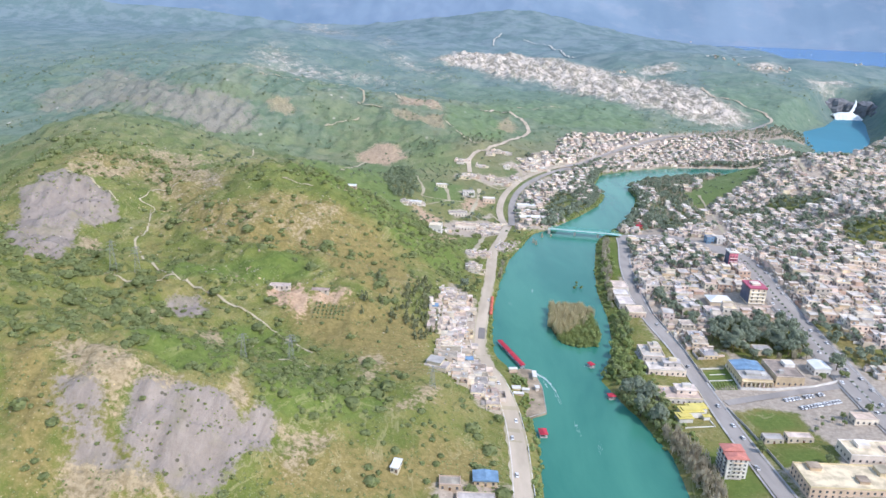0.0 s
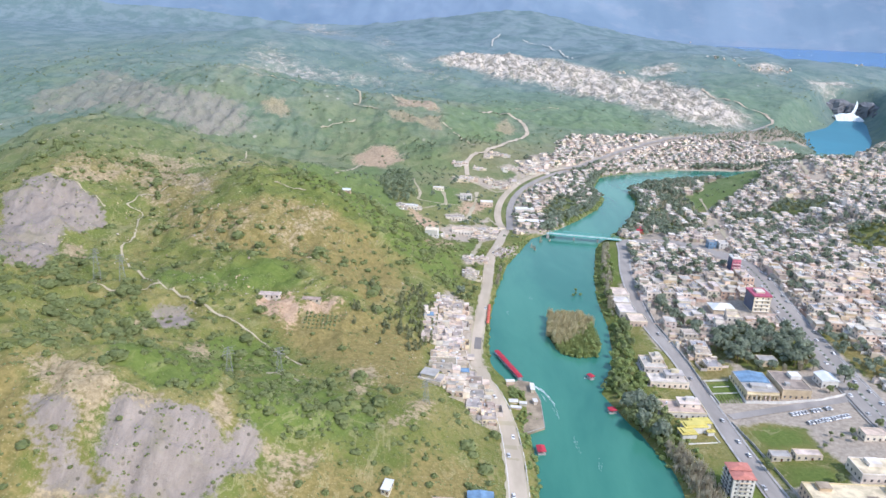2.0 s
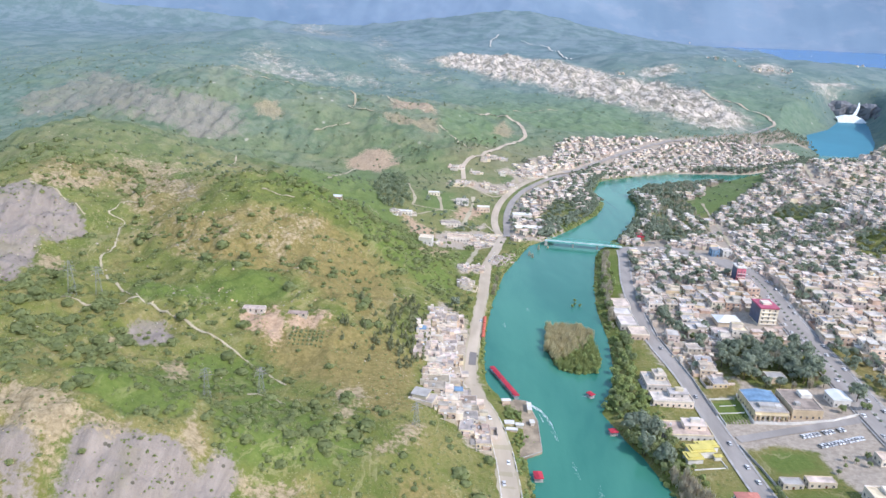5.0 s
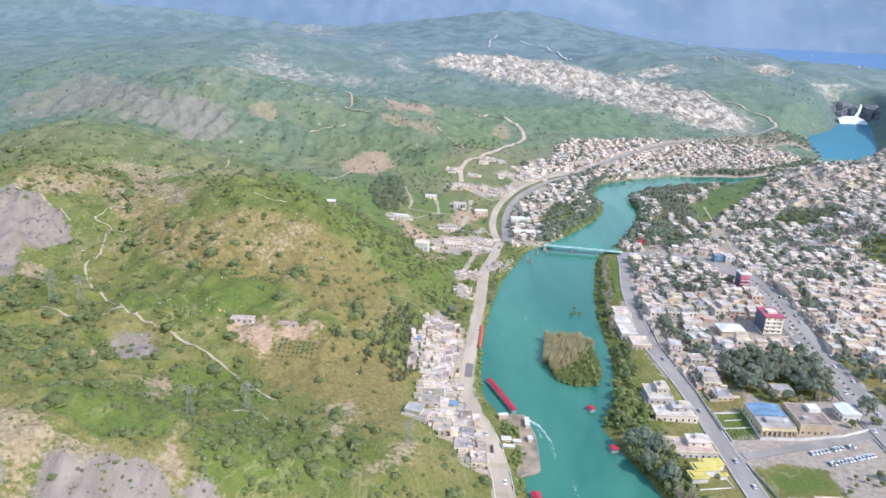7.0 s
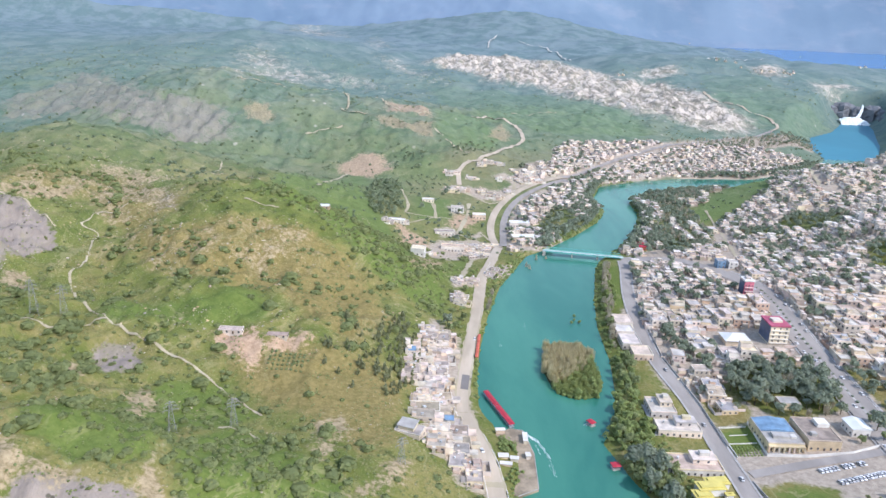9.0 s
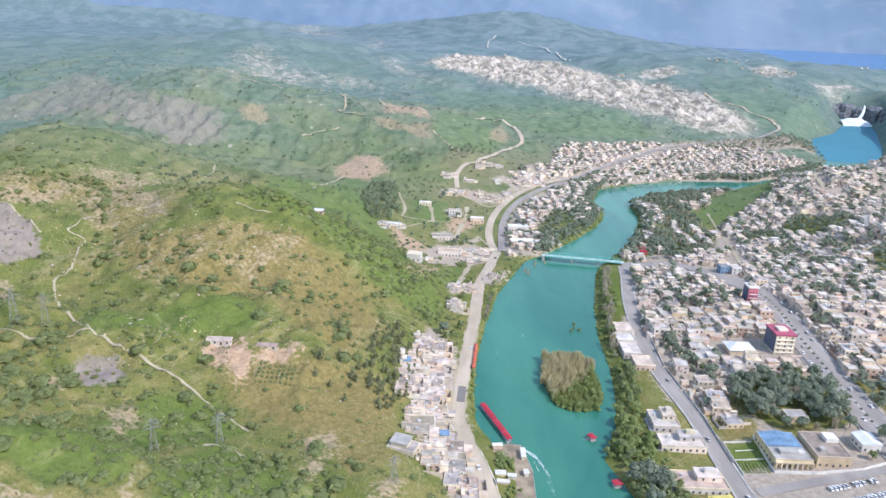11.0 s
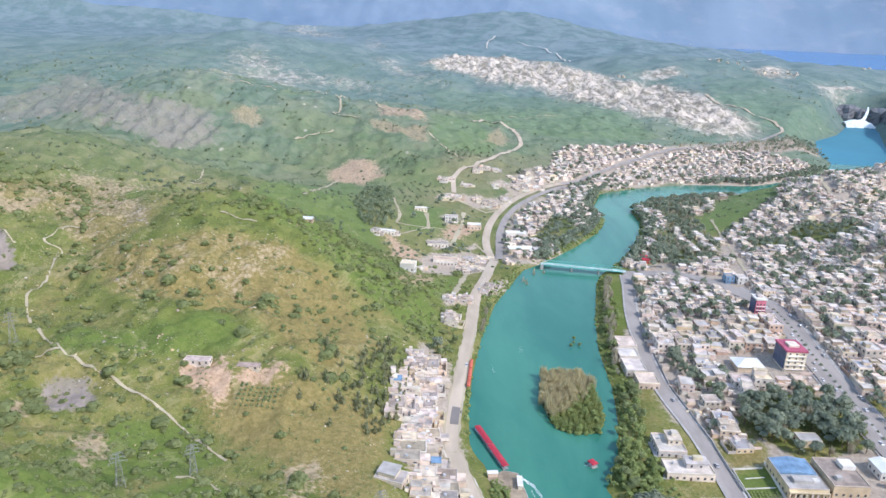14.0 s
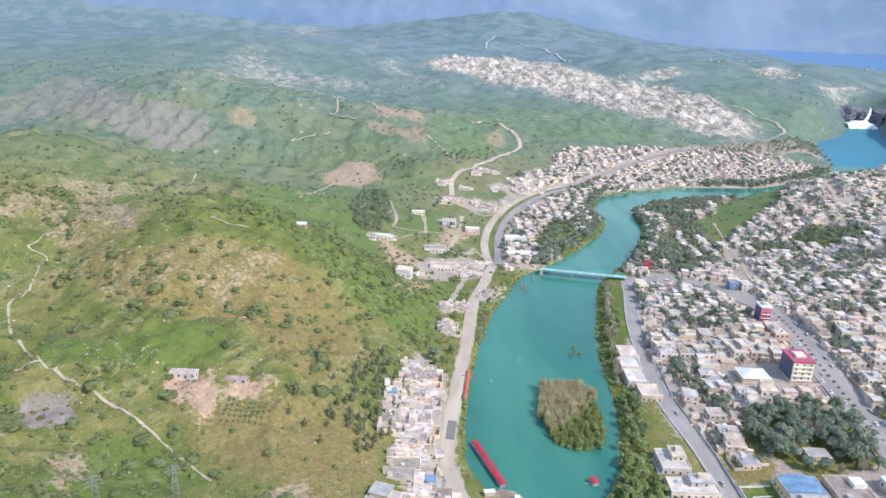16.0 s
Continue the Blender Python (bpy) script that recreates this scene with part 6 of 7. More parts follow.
for x, y in spread([(-36, 470), (-28, 520), (-20, 566), (2, 540), (2, 480), (-14, 440)], 5.4, 0.75, 8) + spread([(-62, 462), (-50, 520), (-30, 500), (-30, 440)], 8, 0.5, 9):
    CONIFERS.append((x, y))

# the wooded river island
ISLAND = [(90, 548), (87, 516), (90, 495), (94, 485), (105, 480), (120, 483), (126, 497), (127, 524), (127, 544), (118, 556), (103, 557)]


def build_island():
    s = Shape()
    n = len(ISLAND)
    cx, cy = 108, 517
    ring = [(x, y, -1.5) for x, y in ISLAND] + [(cx + (x - cx) * 0.92, cy + (y - cy) * 0.92, 0.5) for x, y in ISLAND]
    s.add(ring, [(k, (k + 1) % n, n + (k + 1) % n, n + k) for k in range(n)] + [tuple(range(2 * n - 1, n - 1, -1))], ISLAND_SOIL)
    me = s.mesh("river_island")
    if me.polygons[-1].normal.z < 0:
        me.flip_normals()
    tagged(new("river_island", me), "low muddy river island under dense trees", "island", kind="structure")
    for x, y in spread(ISLAND, 6.4, 0.95, 21):
        f = (y - 480) / 86 - (x - 108) / 70
        if f > 0.44:
            plant("willow", x, y, rng.uniform(1.0, 1.35), "trees on the river island", 0.45)
        else:
            plant("bright", x, y, rng.uniform(0.75, 1.05), "trees on the river island", 0.35)
    for x, y in ((121, 600), (124, 606), (128, 603), (125, 612)):
        plant("bright", x, y, 0.6, "trees standing in the river", -0.5)


def island_thicket():
    twigs = [twig_cloud(8.6, 1.7, 90, 0.13) for _ in range(5)]
    dry, fresh = [], []
    for x, y in spread([(108 + (x - 108) * 0.95, 517 + (y - 517) * 0.95) for x, y in ISLAND], 2.1, 0.95, 23):
        (dry if (y - 480) / 86 - (x - 108) / 70 + rng.uniform(-0.14, 0.14) > 0.44 else fresh).append((x, y))
    scatter("island_twigs", twigs, sized(dry, 0.75, 1.1, 24), TWIGS_PALE, "thicket of upright pale tan twigs on the island", "thicket", 3.9)
    scatter("island_shrubs", SHRUB_PACKS, sized(fresh, 1.2, 2.0, 25), LEAF_BRIGHT, "fresh green shrubs along the island's edge", "shrubs", 3.9)
    scatter("island_saplings", twigs, sized(fresh, 0.5, 0.75, 26), LEAF_WILLOW, "slender yellow-green willow saplings on the island", "thicket", 3.9)


ISLAND_SOIL = weathered("island_soil", (0.10, 0.115, 0.05, 1), 0.3, 0.5)
build_island()

# woods and town trees further off, uncounted
TREE_PACKS = {}
for kind, lobes_n, count in (("green", 5, 54), ("bare", 0, 26), ("conifer", 0, 30)):
    packs = []
    for j in range(5):
        rnd = random.Random(j + 50)
        if kind == "green":
            packs.append(leaf_cloud(crown_lobes(6.0, 2.5, 5, rnd), count, 0.85))
        elif kind == "bare":
            packs.append(twig_cloud(8.5, 1.9, count, 0.5))
        else:
            packs.append(leaf_cloud([(0, 0, 1.2 + 0.9 * q, 1.5 * (1 - 0.17 * q), 0.7) for q in range(5)], count, 0.7))
    TREE_PACKS[kind] = packs


def sized(points, lo, hi, seed):
    rnd = random.Random(seed)
    return [(x, y, rnd.uniform(lo, hi), rnd.uniform(0.85, 1.25)) for x, y in points]


wood = [p for p in spread(NORTH_WOOD, 6.2, 0.7, 31)]
wood += [p for k, (x, y, r) in enumerate(WOODS) for p in spread([(x + r * math.cos(a), y + r * math.sin(a)) for a in np.linspace(0, 6.28, 9)[:-1]], 7.5, 0.8, 40 + k)]
wood += spread([(120, 800), (150, 850), (190, 905), (215, 960), (210, 1010), (180, 1010), (160, 960), (140, 900)], 8, 0.55, 61)
wood += spread([(0, 800), (62, 800), (66, 930), (30, 1000), (-30, 970)], 19, 0.3, 67)
wood += spread([(85, 800), (80, 900), (110, 960), (190, 1010), (190, 930), (130, 840), (112, 790)], 9, 0.28, 68)
wood += spread([(189, 1030), (205, 1095), (235, 1127), (231, 1082), (215, 1040)], 5.5, 0.8, 60)
wood += spread([(195, 1090), (215, 1150), (260, 1160), (235, 1100)], 8, 0.8, 62)
wood += spread([(420, 1372), (532, 1417), (571, 1437), (722, 1527), (783, 1546), (720, 1442), (571, 1380), (480, 1359)], 12, 0.75, 69)
wood += spread([(560, 1230), (700, 1360), (760, 1500), (790, 1490), (720, 1330), (600, 1215)], 11, 0.7, 63)
wood += spread([(640, 1470), (780, 1600), (860, 1640), (800, 1560), (700, 1480)], 11, 0.6, 64)
wood += spread([(430, 1090), (560, 1200), (600, 1190), (500, 1080)], 10, 0.35, 65)
for k in range(4200):
    y = rng.uniform(790, 1330)
    x = np.interp(y, [790, 893, 955, 1012, 1074, 1112, 1140, 1180, 1240, 1330], [160, 223, 243, 241, 270, 330, 430, 515, 600, 700]) + rng.uniform(-120, 120)
    if 0.5 < float(river_dist(np.array([x]), np.array([y]))[0]) < 15:
        wood.append((x, y))
wood += spread([(184, 470), (184, 640), (188, 640), (188, 470)], 6, 0.7, 66)
lots_all = NEAR_LOTS + FAR_LOTS
for x, y, turn in lots_all:
    for _ in range(rng.choice((0, 0, 1, 1))):
        a = rng.uniform(0, 6.28)
        wood.append((x + 7.6 * math.cos(a), y + 7.6 * math.sin(a)))
wood = [(x, y) for x, y in wood if not (281 < x < 296 and 812 < y < 905) and not (301 < x < 315 and 812 < y < 895)]
wood = [(x, y) for x, y in wood if road_gap(x, y) > -1 and float(river_dist(np.array([x]), np.array([y]))[0]) > -2]
scatter("town_trees", TREE_PACKS["green"], sized(wood, 0.75, 1.4, 1), LEAF_PARK, "grey-green trees between the houses and along the far banks", "trees")
scatter("conifers", TREE_PACKS["conifer"], sized(CONIFERS, 0.8, 1.35, 7), NEEDLE, "small dark conifers planted on the dry slope", "trees")
bare = [(x, y) for x, y in spread(NORTH_WOOD, 7.0, 0.8, 33) if not (281 < x < 315 and 812 < y < 900)] + spread([(262, 800), (235, 815), (225, 800), (240, 785)], 5, 0.8, 34) + spread([(92, 730), (118, 772), (128, 770), (100, 725)], 7, 0.3, 35)
bare += spread([(421, 1375), (536, 1430), (576, 1449), (724, 1533), (797, 1563), (726, 1442), (566, 1365), (474, 1341)], 9, 0.8, 97)
bare += spread([(140, 300), (152, 300), (151, 345), (142, 366), (134, 368), (138, 340)], 2.7, 0.9, 99)
bare += spread([(145, 550), (150, 610), (158, 660), (174, 735), (180, 738), (165, 675), (156, 620), (150, 570)], 3.8, 0.8, 98)
scatter("bare_trees", TREE_PACKS["bare"], sized(bare, 0.7, 1.1, 2), TWIGS, "leafless grey-brown trees in the riverside woods", "trees")
bank = [p for kinds, poly, gap in EAST_STRIP[1:] for p in spread(poly, 4.2, 0.7, 95)] + spread([(140, 366), (146, 366), (150, 400), (143, 424), (146, 480), (136, 500), (128, 478), (120, 440), (122, 400)], 5, 0.7, 96)
bank = [(x, y) for x, y in bank if float(river_dist(np.array([x]), np.array([y]))[0]) > -2 and road_gap(x, y) > 0]
willows = [p for p in bank if (p[1] > 500 and p[0] % 1 < 0.55) or 418 < p[1] <= 500]
scatter("bank_willows", TREE_PACKS["green"], sized(willows, 0.5, 0.9, 11), LEAF_BRIGHT, "fresh green willows along the east bank", "trees")
bank = [p for p in bank if p[1] <= 418]
scatter("bank_trees", TREE_PACKS["green"], sized(bank, 0.6, 1.05, 6), LEAF, "dense green undergrowth trees along the east bank", "trees")
dark = spread([(-81, 892), (-80, 986), (-52, 1004), (-39, 961), (-32, 874), (-39, 836), (-58, 816), (-70, 840)], 5.6, 0.8, 36) + spread([(-71, 1110), (-12, 1113), (-1, 1037), (-56, 1030)], 11, 0.6, 37) + spread([(13, 1119), (96, 1213), (92, 1154), (22, 1090)], 10, 0.7, 38)
scatter("hill_trees", TREE_PACKS["green"], sized(dark, 0.45, 1.15, 3), LEAF_HAZED, "dark green trees in the side valley", "trees")

# shrubs all over the hills
def shrub_pack(seed):
    """A rounded bush: a lumpy dome with leaf sprays standing off it."""
    rnd = random.Random(seed)
    verts, faces, n = [], [], 8
    for ring, (r, z) in enumerate(((0.85, -0.1), (0.98, 0.3), (0.72, 0.72))):
        for k in range(n):
            a, q = 2 * math.pi * (k + 0.5 * ring) / n, r * rnd.uniform(0.6, 1.18)
            verts.append((q * math.cos(a), q * math.sin(a), z * rnd.uniform(0.85, 1.15)))
    verts.append((rnd.uniform(-0.15, 0.15), rnd.uniform(-0.15, 0.15), 0.98))
    for ring in range(2):
        for k in range(n):
            a, b = ring * n + k, ring * n + (k + 1) % n
            faces.append((a, b, b + n, a + n))
    for k in range(n):
        faces.append((2 * n + k, 2 * n + (k + 1) % n, 3 * n, 3 * n))
    v, f = leaf_cloud([(0, 0, 0.42, 0.92, 0.62)], 34, 0.27, 0.4)
    return np.concatenate([np.array(verts), v]), np.concatenate([np.array(faces[:2 * n]), f + len(verts)]), np.array([g[:3] for g in faces[2 * n:]])


def bush(seed):
    v, quads, tris = shrub_pack(seed)
    split = np.concatenate([quads[:, [0, 1, 2]], quads[:, [0, 2, 3]], tris])
    return v, split


SHRUB_PACKS = [bush(300 + j) for j in range(8)]


def hill_shrubs():
    rnd = np.random.default_rng(9)
    spots = []
    n = 36000
    x, y = rnd.uniform(-430, 45, n), rnd.uniform(235, 760, n)
    keep = np.abs(x) < 0.68 * y + 60
    x, y = x[keep], y[keep]
    dens = 0.16 + 0.5 * sstep(-0.15, 0.5, fbm(x, y, 60, 3)) * sstep(-0.5, 0.3, fbm(x + 77, y, 200, 2))
    scree = np.zeros(len(x))
    for poly in SCREE[:5] + TAN[:4]:
        scree = np.maximum(scree, inside(x, y, poly, 3))
    open_ground = np.zeros(len(x))
    for poly in (MEADOW[1], BROWN[0], EARTH[2], EARTH[3]):
        open_ground = np.maximum(open_ground, inside(x, y, poly, 4))
    lush = inside(x, y, MEADOW[0], 14) + inside(x, y, MEADOW[2], 8) * 0.6 + inside(x, y, [(-300, 385), (-330, 470), (-250, 480), (-190, 430), (-180, 385)], 12) + inside(x, y, MEADOW[3], 8)
    dens = (dens + 0.5 * np.clip(lush, 0, 1)) * (1 - 0.75 * open_ground) * (1 - 0.25 * scree)
    d = river_dist(x, y)
    gap = np.full(len(x), 1e9)
    for line, w in ALL_ROADS[:3]:
        gap = np.minimum(gap, line_dist(x, y, line) - w)
    ok = (rnd.uniform(size=len(x)) < dens * 0.36) & (d > 2) & (gap > 1)
    for poly in ([(-12, 500), (4, 565), (30, 560), (40, 384), (25, 380), (2, 430)],):
        ok &= inside(x, y, poly, 1) < 0.5
    x, y, scree, lush = x[ok], y[ok], scree[ok], lush[ok]
    size = rnd.gamma(3.0, 0.42, len(x)) * np.where(scree > 0.5, 0.4, 1.0) + 0.3
    big = rnd.uniform(size=len(x)) < 0.10
    size = np.where(big & (scree < 0.5), size * 2.0, size) * (1 + 0.45 * inside(x, y, [(-300, 385), (-330, 470), (-250, 480), (-150, 440), (-180, 385)], 12))
    return np.stack([x, y, np.clip(size, 0.4, 5.2), rnd.uniform(0.6, 0.95, len(x))], 1)


def far_shrubs():
    rnd = np.random.default_rng(19)
    n = 30000
    y = 760 + 1500 * rnd.uniform(size=n) ** 1.4
    x = rnd.uniform(-0.66, 0.62, n) * y
    d = river_dist(x, y)
    dens = 0.10 + 0.6 * sstep(0.0, 0.55, fbm(x, y, 170, 3))
    town = np.zeros(n)
    for poly in DUST:
        town = np.maximum(town, inside(x, y, poly, 6))
    for poly in MEADOW[7:] + WHITE_ROCK + SCREE[5:]:
        town = np.maximum(town, 0.7 * inside(x, y, poly, 6))
    gap = np.full(n, 1e9)
    for line, w in ALL_ROADS[2:5]:
        gap = np.minimum(gap, line_dist(x, y, line) - w)
    ok = (rnd.uniform(size=n) < dens * (1 - town) * 0.5) & (d > 3) & (gap > 2)
    return np.stack([x[ok], y[ok], rnd.uniform(0.9, 2.3, ok.sum()), rnd.uniform(0.8, 1.2, ok.sum())], 1)


scatter("shrubs", SHRUB_PACKS, hill_shrubs(), SHRUB, "round green shrubs scattered over the grassy hills", "shrubs")
scatter("far_shrubs", [(v, f) for v, f in SHRUB_PACKS], far_shrubs(), LEAF_HAZED, "dark green shrubs dotted over the distant slopes", "shrubs")
bank_shrubs = [(x, y) for x, y in spread([(50, 300), (62, 300), (64, 385), (52, 385)], 3, 0.6, 71) + spread([(44, 480), (42, 560), (52, 620), (66, 690), (100, 735), (118, 768), (100, 760), (64, 720), (46, 640), (38, 560)], 3.4, 0.6, 72) + spread([(116, 400), (146, 300), (160, 330), (150, 420), (146, 520), (152, 600), (168, 690), (150, 600), (136, 500)], 4.5, 0.6, 73)]
for k in range(9000):
    y = rng.uniform(470, 1160)
    x = np.interp(y, [470, 545, 665, 745, 829, 893, 955, 1012, 1074, 1112, 1160], [90, 92, 109, 132, 188, 223, 243, 241, 270, 330, 470]) + rng.uniform(-95, 95)
    if -1.5 < float(river_dist(np.array([x]), np.array([y]))[0]) < 4.5:
        bank_shrubs.append((x, y))
bank_shrubs = [(x, y) for x, y in bank_shrubs if float(river_dist(np.array([x]), np.array([y]))[0]) > -2.5 and road_gap(x, y) > 0.5]
scatter("bank_shrubs", SHRUB_PACKS, sized(bank_shrubs, 0.9, 2.0, 5), LEAF_BRIGHT, "green shrubs and reeds along the river banks", "shrubs")

island_thicket()

# stones
STONE_PACKS = []
for j in range(4):
    v = np.array([(-1, -1, -0.4), (1, -1, -0.4), (1, 1, -0.4), (-1, 1, -0.4), (-0.6, -0.7, 0.7), (0.7, -0.5, 0.6), (0.6, 0.6, 0.8), (-0.6, 0.6, 0.55)]) + leaf_rng.uniform(-0.25, 0.25, (8, 3))
    STONE_PACKS.append((v, np.array([(4, 5, 6, 7), (0, 1, 5, 4), (1, 2, 6, 5), (2, 3, 7, 6), (3, 0, 4, 7)])))


def hill_stones():
    rnd = np.random.default_rng(29)
    n = 90000
    x, y = rnd.uniform(-420, 30, n), rnd.uniform(240, 800, n)
    rocky = 0.04 + inside(x, y, TAN_SLOPE[1], 30) * 0.5 * sstep(-0.3, 0.5, fbm(x, y, 40, 3)) + inside(x, y, TAN_SLOPE[2], 30) * 0.9 * sstep(-0.2, 0.5, fbm(x + 31, y, 35, 3)) + 0.6 * sstep(0.25, 0.7, fbm(x - 50, y + 90, 80, 3)) + 0.5 * inside(x, y, [(-195, 310), (-150, 320), (-145, 290), (-160, 285), (-200, 260), (-230, 300)], 8)
    ok = (rnd.uniform(size=n) < rocky * 0.36 * (0.35 + 0.65 * sstep(330, 420, y))) & (river_dist(x, y) > 20)
    return np.stack([x[ok], y[ok], 0.14 + rnd.gamma(1.6, 0.13, ok.sum()) * (0.5 + 0.5 * sstep(400, 480, y[ok])), rnd.uniform(0.5, 0.9, ok.sum())], 1)


def tussocks():
    """Low dark tufts between the shrubs of the slopes."""
    rnd = np.random.default_rng(39)
    n = 46000
    x, y = rnd.uniform(-400, 40, n), rnd.uniform(240, 720, n)
    bare_soil = np.zeros(n)
    for poly in SCREE[:5] + TAN[:4] + EARTH[2:4]:
        bare_soil = np.maximum(bare_soil, inside(x, y, poly, 4))
    dens = (0.12 + 0.75 * sstep(-0.2, 0.5, fbm(x + 200, y, 34, 4))) * (1 - 0.45 * bare_soil)
    gap = np.minimum(line_dist(x, y, RIVER_ROAD) - 7, river_dist(x, y) - 2)
    ok = (np.abs(x) < 0.68 * y + 40) & (rnd.uniform(size=n) < dens) & (gap > 0) & (inside(x, y, [(-12, 500), (4, 565), (30, 560), (40, 384), (25, 380), (2, 430)], 1) < 0.5)
    return np.stack([x[ok], y[ok], rnd.uniform(0.22, 0.62, ok.sum()), rnd.uniform(0.6, 1.0, ok.sum())], 1)


scatter("tussocks", STONE_PACKS, tussocks(), SHRUB, "low green tufts of grass and scrub on the slopes", "tufts", -0.05)
grove = [(x, y) for x, y in spread([(-42, 1021), (22, 1031), (22, 986), (-33, 957)], 9.0, 0.9, 47)]
scatter("grove_saplings", SHRUB_PACKS, sized(grove, 1.3, 2.0, 48), LEAF_HAZED, "young trees planted over a far slope", "saplings")
scatter("field_stones", STONE_PACKS, hill_stones(), ROCK, "pale limestone boulders strewn over the dry slopes", "stones", 0.0)

# ---- bridge, boats and river bank ----


TEAL_DECK = weathered("pale_deck_slab", srgb(176, 196, 190), 0.2, 0.6)


def build_bridge():
    a, b = Vector((122, 773.2, 0)), Vector((197, 761, 0))
    span = (b - a).length
    turn = math.degrees(math.atan2(b.y - a.y, b.x - a.x))
    ob = thing("truss_bridge", pose(a.x, a.y, 0, 0, 0, turn), "teal steel truss bridge on concrete piers over the river", "bridge")
    part("deck", Shape().box(-3, -3.2, 4.75, span + 3, 3.2, 5.1, TEAL_DECK, True), ob, "pale deck slab")
    for y in (-3.3, 3.3):
        rail = Shape().box(0, y - 0.2, 4.55, span, y + 0.2, 5.25, TEAL, True).box(0, y - 0.15, 7.6, span, y + 0.15, 7.95, TEAL, True)
        truss = part("truss", rail, ob, "teal painted side truss")
        n = 14
        for k in range(n):
            x0, x1 = span * k / n, span * (k + 1) / n
            part("post", Shape().beam((x0, y, 5.2), (x0, y, 7.8), 0.22, TEAL), truss)
            lo, hi = ((x0, y, 5.2), (x1, y, 7.7)) if k % 2 else ((x0, y, 7.7), (x1, y, 5.2))
            part("diagonal", Shape().beam(lo, hi, 0.18, TEAL), truss)
    for x in (span * 0.36, span * 0.7):
        part("pier", Shape().box(x - 0.8, -2.6, -4, x + 0.8, 2.6, 4.6, CONCRETE), ob)
    for x in (-3, span):
        part("abutment", Shape().box(x, -4, -3, x + 3, 4, 4.6, CONCRETE), ob)


def red_barge():
    a, b = Vector((45.5, 484, 0)), Vector((60, 445, 0))
    length = (b - a).length
    turn = math.degrees(math.atan2(b.y - a.y, b.x - a.x))
    ob = thing("pontoon_barge", pose(a.x, a.y, 0.0, 0, 0, turn), "long red-roofed pontoon restaurant barge moored at the bank", "barge")
    part("hull", Shape().add([(0, -1.6, 0.5), (length, -1.6, 0.5), (length, 1.6, 0.5), (0, 1.6, 0.5), (0.8, -1.2, -0.6), (length - 0.8, -1.2, -0.6), (length - 0.8, 1.2, -0.6), (0.8, 1.2, -0.6)], [(0, 1, 2, 3), (0, 4, 5, 1), (1, 5, 6, 2), (2, 6, 7, 3), (3, 7, 4, 0)], STEEL), ob)
    for x0, x1 in ((0.3, length * 0.45), (length * 0.47, length - 0.3)):
        part("awning", Shape().gable(-1.75, x0, 2.6, 1.75, x1, 0.5, RED, 0.1, 0.3, 0.15), ob, "red awning roof", pose(0, 0, 0, 0, 0, -90) @ Matrix.Diagonal((-1, 1, 1, 1)))
    for k in range(9):
        x = 0.6 + (length - 1.2) * k / 8
        for y in (-1.5, 1.5):
            part("post", Shape().beam((x, y, 0.4), (x, y, 2.6), 0.12, STEEL), ob)


def red_raft(x, y, w, d, turn):
    ob = thing("raft_hut", pose(x, y, 0, 0, 0, turn), "small floating raft hut with a red awning roof", "raft", "raft huts on the river")
    part("raft", Shape().box(-w / 2, -d / 2, -0.4, w / 2, d / 2, 0.4, CONCRETE, True), ob)
    part("awning", Shape().gable(-w / 2, -d / 2, 2.6, w / 2, d / 2, 0.7, RED, 0.2, 0.6), ob, "red awning roof")
    for sx in (-1, 1):
        for sy in (-1, 1):
            part("post", Shape().beam((sx * (w / 2 - 0.3), sy * (d / 2 - 0.3), 0.3), (sx * (w / 2 - 0.3), sy * (d / 2 - 0.3), 2.7), 0.14, STEEL), ob)


